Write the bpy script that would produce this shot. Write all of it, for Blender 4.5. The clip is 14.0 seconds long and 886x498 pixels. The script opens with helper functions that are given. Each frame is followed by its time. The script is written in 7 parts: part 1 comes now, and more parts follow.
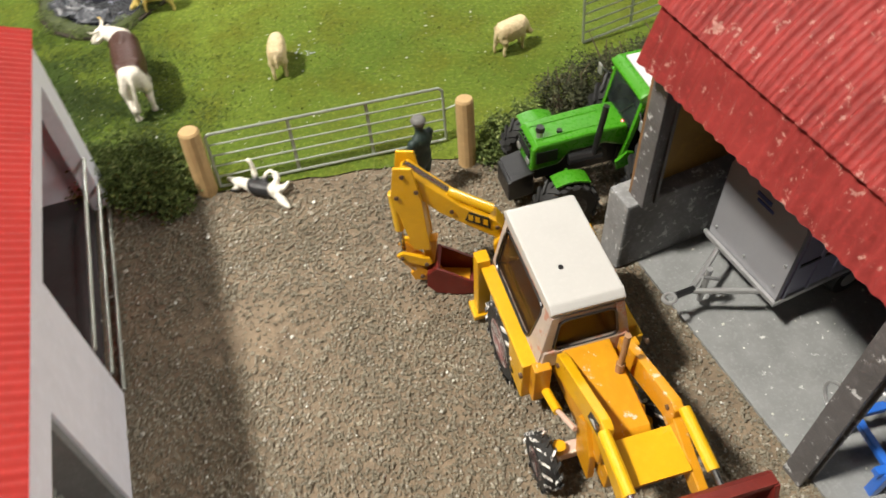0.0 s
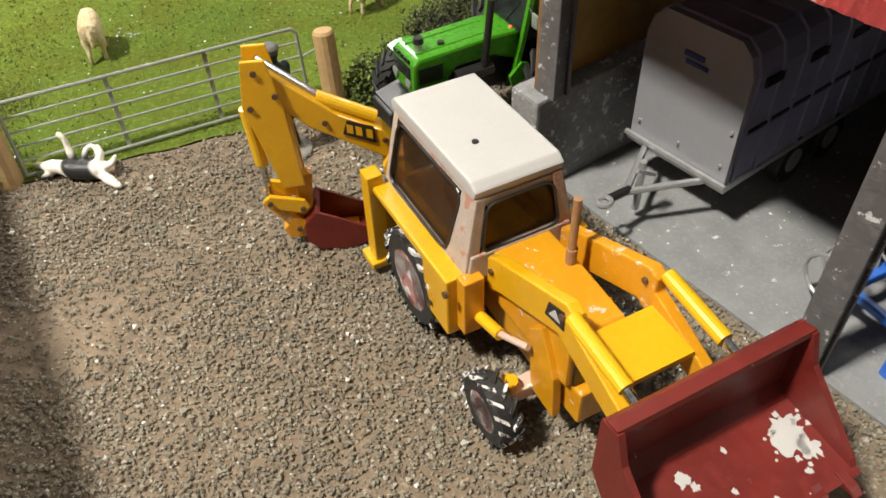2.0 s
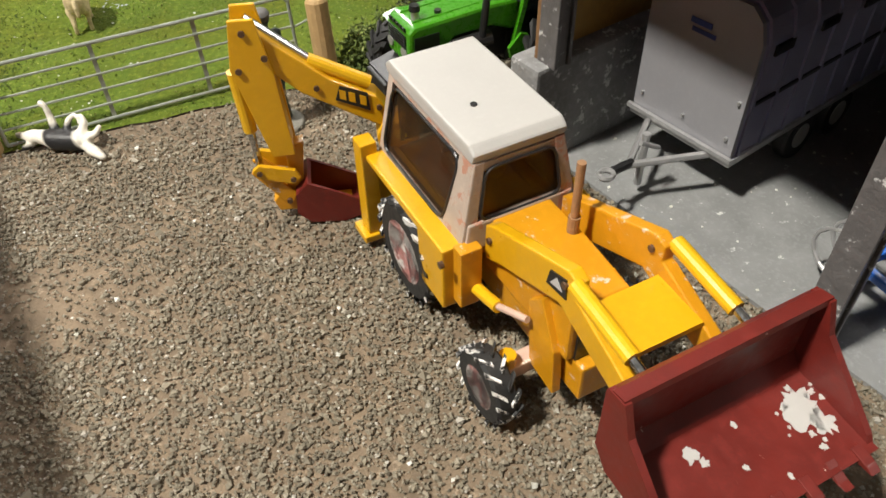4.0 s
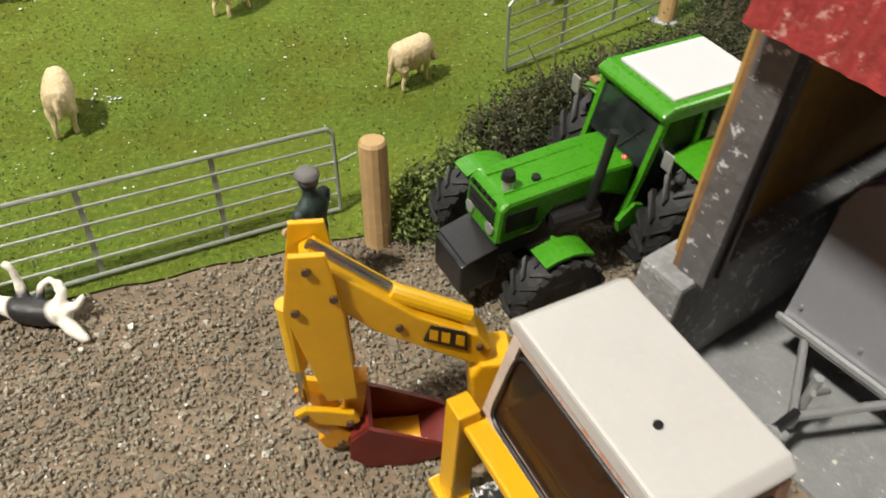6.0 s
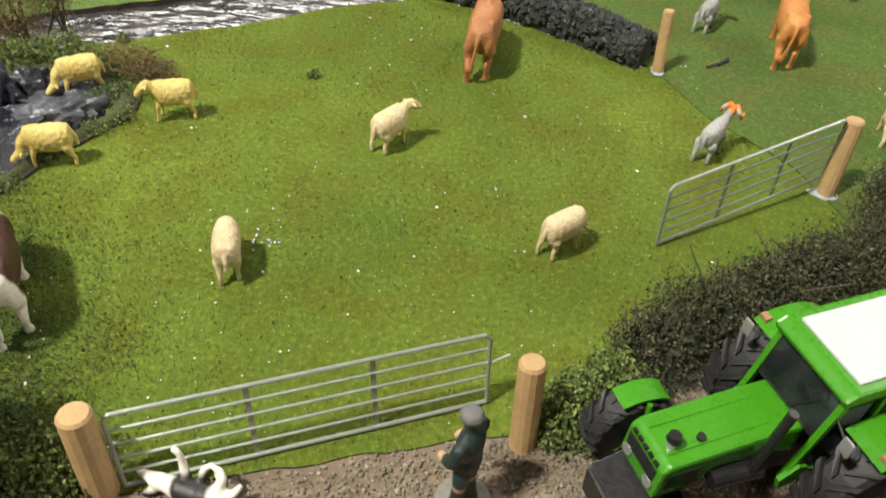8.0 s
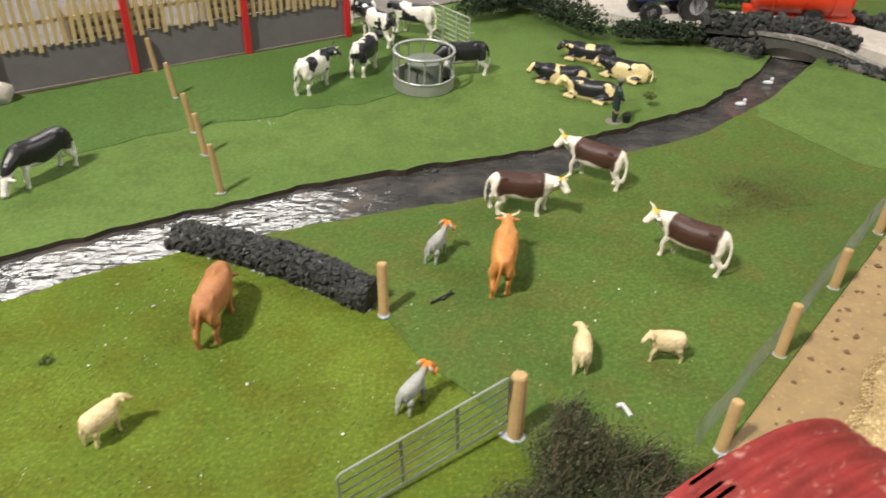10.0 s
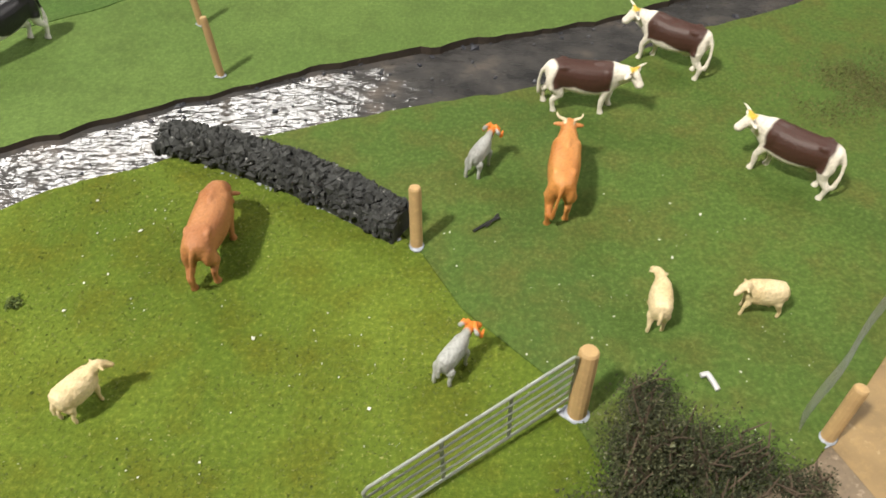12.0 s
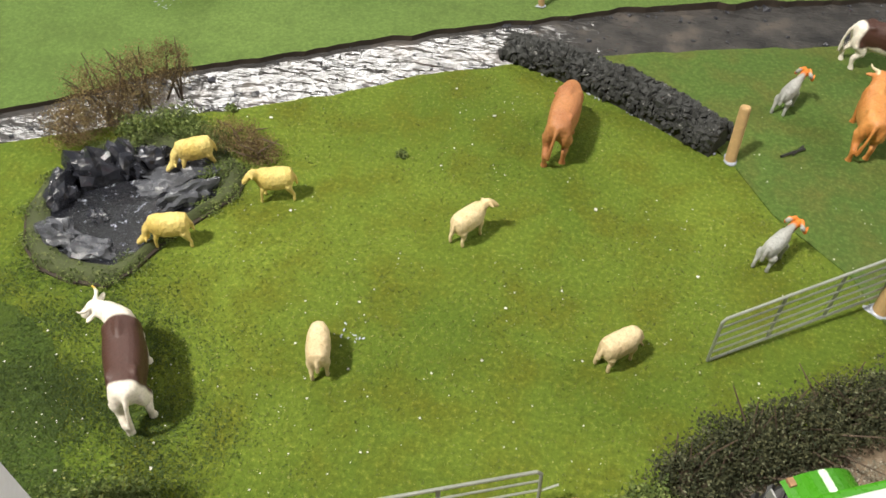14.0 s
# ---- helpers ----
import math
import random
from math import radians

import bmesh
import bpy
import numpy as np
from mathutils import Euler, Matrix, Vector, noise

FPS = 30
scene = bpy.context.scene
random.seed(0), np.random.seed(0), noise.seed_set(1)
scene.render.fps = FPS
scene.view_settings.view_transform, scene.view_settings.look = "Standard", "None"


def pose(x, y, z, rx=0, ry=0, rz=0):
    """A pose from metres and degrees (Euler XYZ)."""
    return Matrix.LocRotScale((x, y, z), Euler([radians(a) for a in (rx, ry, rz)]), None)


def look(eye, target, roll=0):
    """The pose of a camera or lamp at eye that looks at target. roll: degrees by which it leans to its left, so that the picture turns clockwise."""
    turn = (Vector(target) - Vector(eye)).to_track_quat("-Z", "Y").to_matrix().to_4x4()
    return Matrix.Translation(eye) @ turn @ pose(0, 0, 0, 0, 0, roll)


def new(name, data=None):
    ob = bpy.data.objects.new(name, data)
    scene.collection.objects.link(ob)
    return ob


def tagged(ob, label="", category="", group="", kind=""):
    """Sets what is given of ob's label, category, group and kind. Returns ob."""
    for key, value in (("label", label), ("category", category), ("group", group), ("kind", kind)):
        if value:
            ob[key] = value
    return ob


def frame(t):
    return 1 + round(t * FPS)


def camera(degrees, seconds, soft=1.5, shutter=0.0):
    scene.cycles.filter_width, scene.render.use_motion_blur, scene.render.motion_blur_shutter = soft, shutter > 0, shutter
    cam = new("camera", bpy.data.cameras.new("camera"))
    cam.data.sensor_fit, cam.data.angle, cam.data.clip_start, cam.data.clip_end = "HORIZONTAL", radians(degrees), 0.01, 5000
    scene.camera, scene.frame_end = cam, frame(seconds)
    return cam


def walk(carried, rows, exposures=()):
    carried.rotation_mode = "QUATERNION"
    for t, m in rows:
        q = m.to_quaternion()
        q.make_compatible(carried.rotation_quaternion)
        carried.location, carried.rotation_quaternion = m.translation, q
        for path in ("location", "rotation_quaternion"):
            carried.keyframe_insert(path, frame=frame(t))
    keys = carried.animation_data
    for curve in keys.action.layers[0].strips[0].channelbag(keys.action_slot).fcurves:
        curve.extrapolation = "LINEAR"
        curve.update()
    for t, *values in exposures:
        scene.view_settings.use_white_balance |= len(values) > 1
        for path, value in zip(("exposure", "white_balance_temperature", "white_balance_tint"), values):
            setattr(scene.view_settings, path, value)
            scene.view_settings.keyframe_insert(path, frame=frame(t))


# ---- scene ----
# All lengths below are in metres of the modelled farm; U shrinks them to the 1:32 model.
U = 1 / 32
cam = camera(59.68, 14.0, soft=1.6, shutter=0.3)
ROWS = [
    (0, (1.220, 0.109, 10.214), (-0.069, 6.363, 2.518), -3.84),
    (0.5, (0.951, 0.738, 8.460), (0.295, 7.433, 1.061), -6.78),
    (1, (0.906, 0.382, 6.919), (0.897, 7.266, -0.334), -1.85),
    (1.5, (1.154, 0.234, 7.167), (1.371, 7.325, 0.120), -2.15),
    (2, (0.887, 0.140, 6.930), (1.133, 7.346, 0.002), -2.25),
    (2.2, (0.860, 0.105, 6.972), (1.102, 7.323, 0.055), -2.29),
    (4.3, (0.857, 0.285, 6.490), (1.179, 7.428, -0.502), -1.22),
    (4.5, (0.924, 0.492, 6.726), (1.227, 7.641, -0.260), -1.25),
    (5, (0.464, 1.431, 7.332), (0.894, 8.589, 0.361), -0.16),
    (5.5, (0.121, 2.510, 7.029), (0.710, 9.676, 0.080), 1.54),
    (6, (-0.253, 3.676, 6.556), (0.473, 10.824, -0.401), 3.81),
    (6.5, (-0.727, 4.478, 6.494), (-0.043, 11.586, -0.506), 5.84),
    (7, (-1.210, 5.003, 6.308), (-0.836, 12.080, -0.747), 6.73),
    (7.2, (-1.315, 5.147, 6.592), (-1.171, 12.204, -0.492), 6.81),
    (9.3, (0.057, 5.320, 10.258), (-0.650, 13.252, 4.210), 2.71),
    (9.5, (0.888, 5.557, 10.522), (0.595, 13.608, 4.597), 2.60),
    (10, (2.604, 6.344, 11.313), (3.145, 14.525, 5.588), 2.37),
    (10.5, (3.530, 7.210, 11.667), (4.423, 15.358, 5.940), 2.83),
    (11, (3.591, 7.729, 11.453), (4.420, 15.642, 5.395), 3.82),
    (11.5, (2.970, 9.117, 11.155), (3.542, 16.446, 4.376), 3.74),
    (12, (2.294, 9.911, 10.594), (2.585, 16.740, 3.295), 2.42),
    (12.5, (2.077, 9.815, 10.787), (2.058, 16.495, 3.346), 1.18),
    (13, (1.198, 8.656, 11.030), (0.644, 15.276, 3.555), 0.89),
    (13.5, (-0.919, 6.754, 10.798), (-1.995, 13.293, 3.309), 1.51),
    (14, (-1.403, 6.222, 10.961), (-2.664, 12.812, 3.546), 1.90),
]
EXPOSURES = [(0.0, 0.06), (2.0, 0.04), (5.5, -0.06), (7.0, -0.10), (9.5, -0.02), (14.0, -0.03)]
walk(cam, [(t, look(Vector(e) * U, Vector(g) * U, r)) for t, e, g, r in ROWS], EXPOSURES)

# ---- light: lamps under the ceiling of the hall, plus two added fill lamps ----
world = bpy.data.worlds.new("hall_air")
world.use_nodes = True
world.node_tree.nodes["Background"].inputs[0].default_value = (0.80, 0.86, 1.0, 1)
world.node_tree.nodes["Background"].inputs[1].default_value = 0.24
scene.world = world


def lamp(name, place, target, width, depth, watts, colour):
    data = bpy.data.lights.new(name, "AREA")
    data.shape, data.size, data.size_y, data.energy, data.color = "RECTANGLE", width, depth, watts, colour
    ob = new(name, data)
    ob.matrix_world = look(place, target)
    return ob


lamp("ceiling_lamp_far", (-1.15, 3.45, 2.52), (-0.1, 0.75, 0), 1.8, 0.8, 100, (1.0, 0.97, 0.92))
lamp("ceiling_lamp_corner", (-3.05, 3.30, 2.52), (-0.1, 0.75, 0), 0.5, 0.8, 20, (1.0, 0.97, 0.92))
lamp("ceiling_lamp_left", (-1.30, -0.42, 2.52), (0.0, 0.4, 0), 0.22, 0.22, 152, (1.0, 0.95, 0.86))
# added fill, hung low to brighten the barn's white wall
lamp("fill_lamp_right", (2.4, -0.5, 1.78), (0.1, 0.5, 0), 0.9, 0.4, 26, (1.0, 0.96, 0.9))
# added fill that softens the shadows on field and meadow
lamp("fill_lamp_meadow", (2.3, 2.0, 2.55), (0.4, 0.9, 0), 1.2, 0.5, 68, (1.0, 0.96, 0.9))

# ---- materials ----
def material(name):
    m = bpy.data.materials.new(name)
    m.use_nodes = True
    nt = m.node_tree
    return m, nt, nt.nodes["Principled BSDF"]


def node(nt, kind, **values):
    n = nt.nodes.new(kind)
    for key, value in values.items():
        n.inputs[key.replace("_", " ")].default_value = value
    return n


def coords(nt):
    c = nt.nodes.new("ShaderNodeTexCoord")
    v = nt.nodes.new("ShaderNodeVectorMath")
    v.operation = "SCALE"
    v.inputs["Scale"].default_value = 1 / U
    nt.links.new(c.outputs["Object"], v.inputs[0])
    return v.outputs[0]


def noise_tex(nt, vec, scale, detail=4.0, rough=0.55):
    n = node(nt, "ShaderNodeTexNoise", Scale=scale, Detail=detail, Roughness=rough)
    nt.links.new(vec, n.inputs["Vector"])
    return n.outputs["Fac"]


def ramp(nt, fac, stops):
    r = nt.nodes.new("ShaderNodeValToRGB")
    e = r.color_ramp.elements
    while len(e) < len(stops):
        e.new(0.5)
    for k, (p, c) in zip(e, stops):
        k.position = p
        k.color = (*c, 1) if len(c) == 3 else c
    nt.links.new(fac, r.inputs[0])
    return r.outputs[0]


def mix(nt, fac, a, b, blend="MIX"):
    n = nt.nodes.new("ShaderNodeMix")
    n.data_type, n.blend_type = "RGBA", blend
    for sock, v in ((n.inputs[0], fac), (n.inputs[6], a), (n.inputs[7], b)):
        if hasattr(v, "is_linked"):
            nt.links.new(v, sock)
        elif isinstance(v, (int, float)):
            sock.default_value = v
        else:
            sock.default_value = (*v, 1)
    return n.outputs[2]


def math_node(nt, op, a, b=0.0, c=0.0):
    n = nt.nodes.new("ShaderNodeMath")
    n.operation = op
    for sock, v in zip(n.inputs, (a, b, c)):
        if hasattr(v, "is_linked"):
            nt.links.new(v, sock)
        else:
            sock.default_value = v
    return n.outputs[0]


def bump(nt, b, height, strength, distance):
    n = node(nt, "ShaderNodeBump", Strength=strength, Distance=distance * U)
    nt.links.new(height, n.inputs["Height"])
    nt.links.new(n.outputs[0], b.inputs["Normal"])


def plain(name, colour, rough=0.45, metal=0.0, worn=(0.6, 0.55, 0.5), wear=0.0, vary=0.18, grain=14.0, relief=0.15, coat=0.0, rand=0.0):
    """A painted, moulded or bare surface: two scales of tone, chips of another colour, fine relief."""
    m, nt, b = material(name)
    v = coords(nt)
    big, fine = noise_tex(nt, v, 1.7, 3), noise_tex(nt, v, grain, 5, 0.65)
    dark = tuple(c * (1 - vary) for c in colour)
    light = tuple(min(1, c * (1 + vary * 0.7)) for c in colour)
    col = mix(nt, ramp(nt, big, [(0.3, (0, 0, 0)), (0.7, (1, 1, 1))]), dark, colour)
    col = mix(nt, ramp(nt, fine, [(0.5, (0, 0, 0)), (0.8, (1, 1, 1))]), col, light)
    if rand:
        info = nt.nodes.new("ShaderNodeObjectInfo")
        col = mix(nt, math_node(nt, "MULTIPLY", info.outputs["Random"], rand), col, tuple(c * 0.45 for c in colour))
    if wear:
        chip = noise_tex(nt, v, 5.0, 8, 0.72)
        col = mix(nt, ramp(nt, chip, [(0.70 - wear, (0, 0, 0)), (0.74 - wear, (1, 1, 1))]), col, worn)
    nt.links.new(col, b.inputs["Base Color"])
    b.inputs["Metallic"].default_value = metal
    b.inputs["Coat Weight"].default_value = coat
    nt.links.new(ramp(nt, fine, [(0.2, (max(0, rough - 0.12),) * 3), (0.8, (min(1, rough + 0.12),) * 3)]), b.inputs["Roughness"])
    if relief:
        bump(nt, b, fine, relief, 0.03)
    return m


# ---- mesh tools ----
def thing(name, x, y, z=0.0, yaw=0.0, label="", category="", group="", kind=""):
    ob = new(name)
    ob.matrix_world = pose(x * U, y * U, z * U, 0, 0, yaw)
    ob.empty_display_size = 0.01
    return tagged(ob, label, category, group, kind)


def mesh_from(name, bm, smooth=False):
    bmesh.ops.scale(bm, vec=(U, U, U), verts=bm.verts)
    me = bpy.data.meshes.new(name)
    bm.to_mesh(me)
    bm.free()
    if smooth:
        me.shade_smooth()
        me.set_sharp_from_angle(angle=radians(65))
    return me


def part(name, bm, mat, parent=None, label="", smooth=False):
    me = mesh_from(name, bm, smooth)
    me.materials.append(mat)
    ob = new(name, me)
    if parent:
        ob.parent = parent
    if label:
        ob["label"] = label
    return ob


def solid(name, bm, mat, label, category="", group="", kind="", smooth=False, at=None):
    """A thing or piece of the setting that is one mesh."""
    ob = tagged(part(name, bm, mat, None, "", smooth), label, category, group, kind)
    if at:
        ob.matrix_world = pose(at[0] * U, at[1] * U, at[2] * U, 0, 0, at[3] if len(at) > 3 else 0)
    return ob


def box(bm, c, s, rz=0.0, ry=0.0, rx=0.0, bevel=0.0):
    m = Matrix.Translation(c) @ Euler((radians(rx), radians(ry), radians(rz))).to_matrix().to_4x4() @ Matrix.Diagonal((*s, 1))
    geo = bmesh.ops.create_cube(bm, size=1, matrix=m)
    if bevel:
        edges = list({e for v in geo["verts"] for e in v.link_edges})
        bmesh.ops.bevel(bm, geom=edges, offset=bevel, segments=2, affect="EDGES", profile=0.6)
    return bm


def cyl(bm, a, b, r, r2=None, seg=12):
    a, b = Vector(a), Vector(b)
    d = b - a
    m = Matrix.Translation((a + b) / 2) @ d.to_track_quat("Z", "Y").to_matrix().to_4x4()
    bmesh.ops.create_cone(bm, cap_ends=True, segments=seg, radius1=r, radius2=r if r2 is None else r2, depth=d.length, matrix=m)
    return bm


def ball(bm, c, r, s=(1, 1, 1), rz=0.0, ry=0.0, sub=2):
    m = Matrix.Translation(c) @ Euler((0, radians(ry), radians(rz))).to_matrix().to_4x4() @ Matrix.Diagonal((*s, 1))
    bmesh.ops.create_icosphere(bm, subdivisions=sub, radius=r, matrix=m)
    return bm


def prism(bm, poly, y0, y1, bevel=0.0):
    """A polygon in the x-z plane, given thickness from y0 to y1."""
    lo = [bm.verts.new((x, y0, z)) for x, z in poly]
    hi = [bm.verts.new((x, y1, z)) for x, z in poly]
    n = len(poly)
    faces = [bm.faces.new(lo), bm.faces.new(hi[::-1])]
    for i in range(n):
        faces.append(bm.faces.new((lo[i], hi[i], hi[(i + 1) % n], lo[(i + 1) % n])))
    bmesh.ops.recalc_face_normals(bm, faces=faces)
    if bevel:
        bmesh.ops.bevel(bm, geom=list({e for f in faces for e in f.edges}), offset=bevel, segments=2, affect="EDGES", profile=0.6)
    return bm


def slab(bm, poly, z0, z1):
    lo = [bm.verts.new((x, y, z0)) for x, y in poly]
    hi = [bm.verts.new((x, y, z1)) for x, y in poly]
    n = len(poly)
    faces = [bm.faces.new(lo[::-1]), bm.faces.new(hi)]
    for i in range(n):
        faces.append(bm.faces.new((lo[i], lo[(i + 1) % n], hi[(i + 1) % n], hi[i])))
    bmesh.ops.recalc_face_normals(bm, faces=faces)
    return bm


def tube(bm, pts, r, seg=8):
    for a, b in zip(pts, pts[1:]):
        cyl(bm, a, b, r, seg=seg)
    for p in pts[1:-1]:
        ball(bm, p, r, sub=1)
    return bm


def ring(bm, c, radius, r, axis="Z", seg=32, tube_seg=8):
    turn = {"Z": Matrix(), "X": Matrix.Rotation(radians(90), 4, "Y"), "Y": Matrix.Rotation(radians(90), 4, "X")}[axis]
    rows = []
    for i in range(seg):
        a = 2 * math.pi * i / seg
        rows.append([bm.verts.new(Vector(c) + turn @ Vector(((radius + r * math.cos(b)) * math.cos(a), (radius + r * math.cos(b)) * math.sin(a), r * math.sin(b))))
                     for b in (2 * math.pi * j / tube_seg for j in range(tube_seg))])
    for i in range(seg):
        for j in range(tube_seg):
            bm.faces.new((rows[i][j], rows[(i + 1) % seg][j], rows[(i + 1) % seg][(j + 1) % tube_seg], rows[i][(j + 1) % tube_seg]))
    return bm


def lathe(bm, c, profile, seg=28):
    """Profile of (radius, y): turned round the y axis through c."""
    rows = [[bm.verts.new((c[0] + r * math.cos(2 * math.pi * i / seg), c[1] + y, c[2] + r * math.sin(2 * math.pi * i / seg))) for i in range(seg)] for r, y in profile]
    faces = []
    for a, b in zip(rows, rows[1:]):
        for i in range(seg):
            faces.append(bm.faces.new((a[i], a[(i + 1) % seg], b[(i + 1) % seg], b[i])))
    faces += [bm.faces.new(rows[0]), bm.faces.new(rows[-1][::-1])]
    bmesh.ops.recalc_face_normals(bm, faces=faces)
    return bm


def B():
    return bmesh.new()


def scatter_mesh(name, centres, sizes, rng, shape="stone", stretch=(0.6, 1.3), squash=1.0):
    """Many small stones (8 faces) or leaves (2 faces) in one mesh."""
    n = len(centres)
    if shape == "stone":
        base = np.array([(1, 0, 0), (-1, 0, 0), (0, 1, 0), (0, -1, 0), (0, 0, 1), (0, 0, -1)], float)
        tri = np.array([(0, 2, 4), (2, 1, 4), (1, 3, 4), (3, 0, 4), (2, 0, 5), (1, 2, 5), (3, 1, 5), (0, 3, 5)])
    else:
        base = np.array([(-1, -0.25, 0), (0.1, -0.55, 0.12), (1, 0.1, 0), (0, 0.5, 0.12)], float)
        tri = np.array([(0, 1, 2), (0, 2, 3)])
    q = rng.normal(size=(n, 4))
    q /= np.linalg.norm(q, axis=1)[:, None]
    w, x, y, z = q.T
    rot = np.stack([1 - 2 * (y * y + z * z), 2 * (x * y - z * w), 2 * (x * z + y * w), 2 * (x * y + z * w), 1 - 2 * (x * x + z * z), 2 * (y * z - x * w),
                    2 * (x * z - y * w), 2 * (y * z + x * w), 1 - 2 * (x * x + y * y)], 1).reshape(n, 3, 3)
    k = base.shape[0]
    pts = base[None] * rng.uniform(*stretch, size=(n, k, 1)) * np.asarray(sizes)[:, None, None]
    pts = np.einsum("nij,nkj->nki", rot, pts)
    pts[:, :, 2] *= squash
    pts = (pts + np.asarray(centres)[:, None, :]) * U
    faces = (tri[None] + (np.arange(n) * k)[:, None, None]).reshape(-1, 3)
    me = bpy.data.meshes.new(name)
    me.from_pydata(pts.reshape(-1, 3).tolist(), [], faces.tolist())
    return me


def stuff(name, me, mat, label, category, parent=None, kind="stuff"):
    me.materials.append(mat)
    ob = tagged(new(name, me), label, category, "", kind)
    if parent:
        ob.parent = parent
    return ob


def island_tone(name, stops, rough=0.8, fine=30.0):
    m, nt, b = material(name)
    g = nt.nodes.new("ShaderNodeNewGeometry")
    col = ramp(nt, g.outputs["Random Per Island"], stops)
    big = noise_tex(nt, coords(nt), 0.9, 3)
    col = mix(nt, ramp(nt, big, [(0.35, (0, 0, 0)), (0.7, (0.55,) * 3)]), col, tuple(c * 0.7 for c in stops[0][1]))
    nt.links.new(col, b.inputs["Base Color"])
    b.inputs["Roughness"].default_value = rough
    return m


def grass_material(name, a, b_, c, olive):
    m, nt, b = material(name)
    v = coords(nt)
    big, mid, fine, speck = noise_tex(nt, v, 0.16, 4), noise_tex(nt, v, 0.9, 6, 0.6), noise_tex(nt, v, 11, 4, 0.7), noise_tex(nt, v, 26, 2, 0.5)
    col = mix(nt, ramp(nt, big, [(0.35, (0, 0, 0)), (0.65, (1, 1, 1))]), a, b_)
    col = mix(nt, ramp(nt, mid, [(0.44, (0, 0, 0)), (0.68, (0.8,) * 3)]), col, olive)
    col = mix(nt, ramp(nt, fine, [(0.38, (0.55,) * 3), (0.62, (0, 0, 0))]), col, tuple(x * 0.55 for x in a))
    col = mix(nt, ramp(nt, fine, [(0.56, (0, 0, 0)), (0.75, (0.6,) * 3)]), col, c)
    col = mix(nt, ramp(nt, speck, [(0.72, (0, 0, 0)), (0.78, (0.5,) * 3)]), col, (0.45, 0.5, 0.2))
    nt.links.new(col, b.inputs["Base Color"])
    b.inputs["Roughness"].default_value = 0.9
    b.inputs["Specular IOR Level"].default_value = 0.15
    bump(nt, b, math_node(nt, "ADD", fine, math_node(nt, "MULTIPLY", speck, 0.5)), 0.8, 0.05)
    return m


GRASS = grass_material("field_flock", (0.086, 0.138, 0.016), (0.166, 0.220, 0.027), (0.29, 0.305, 0.060), (0.118, 0.122, 0.011))
GRASS_RIGHT = grass_material("meadow_flock", (0.075, 0.128, 0.028), (0.098, 0.160, 0.031), (0.165, 0.215, 0.065), (0.122, 0.122, 0.030))
GRASS_FAR = grass_material("far_flock", (0.105, 0.172, 0.042), (0.140, 0.215, 0.054), (0.158, 0.23, 0.066), (0.094, 0.142, 0.036))
# darker copy of the field grass, for the shade beside the barn
GRASS_SHADE = grass_material("shade_flock", (0.056, 0.094, 0.015), (0.070, 0.112, 0.019), (0.105, 0.14, 0.030), (0.058, 0.078, 0.012))
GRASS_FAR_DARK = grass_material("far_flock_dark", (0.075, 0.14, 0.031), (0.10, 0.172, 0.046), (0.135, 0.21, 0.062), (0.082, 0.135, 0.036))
CONCRETE = plain("concrete", (0.235, 0.24, 0.238), 0.75, worn=(0.6, 0.6, 0.58), wear=0.07, vary=0.25, grain=18, relief=0.35)
BLOCK = plain("rendered_block", (0.25, 0.25, 0.25), 0.8, worn=(0.55, 0.55, 0.55), wear=0.13, vary=0.35, grain=9, relief=0.9)
STEEL = plain("grey_stanchion", (0.125, 0.118, 0.118), 0.45, worn=(0.5, 0.5, 0.5), wear=0.12, vary=0.3, grain=8, relief=0.6)
RUST = plain("stanchion_edge", (0.24, 0.13, 0.055), 0.7, worn=(0.4, 0.3, 0.2), wear=0.05, vary=0.35, grain=9, relief=0.6)
PLY = plain("ochre_board", (0.44, 0.27, 0.065), 0.6, worn=(0.5, 0.35, 0.15), wear=0.02, vary=0.25, grain=6, relief=0.25)
RED_ROOF = plain("red_sheeting", (0.53, 0.07, 0.064), 0.5, worn=(0.74, 0.40, 0.34), wear=0.11, vary=0.3, grain=12, relief=0.6)
RED_LEFT = plain("scarlet_sheeting", (0.58, 0.045, 0.036), 0.45, worn=(0.5, 0.03, 0.03), wear=0.0, vary=0.15, grain=10, relief=0.2)
WHITE_WALL = plain("white_render", (0.82, 0.82, 0.90), 0.7, worn=(0.35, 0.35, 0.38), wear=0.012, vary=0.08, grain=7, relief=0.35)
# near-black tone shared by inner surfaces of shed and barn
DARK = plain("dark_inner", (0.05, 0.048, 0.05), 0.7, vary=0.3, grain=6, relief=0.3)
WOOD = plain("peeled_dowel", (0.50, 0.33, 0.15), 0.65, worn=(0.35, 0.2, 0.09), wear=0.03, vary=0.22, grain=10, relief=0.4, rand=0.35)
GLUE = plain("dried_glue", (0.36, 0.39, 0.45), 0.25, vary=0.1, relief=0.2)
ZINC = plain("zinc_pipe", (0.40, 0.425, 0.38), 0.34, 0.45, vary=0.2, relief=0.1)
DIRT = plain("packed_earth", (0.22, 0.165, 0.11), 0.95, worn=(0.30, 0.235, 0.165), wear=0.12, vary=0.35, grain=9, relief=0.9)
DARKSOIL = plain("bank_earth", (0.045, 0.032, 0.022), 0.8, worn=(0.16, 0.12, 0.09), wear=0.06, vary=0.4, grain=7, relief=0.8)
BOARD = plain("base_board", (0.14, 0.12, 0.09), 0.9, vary=0.3, relief=0.3)
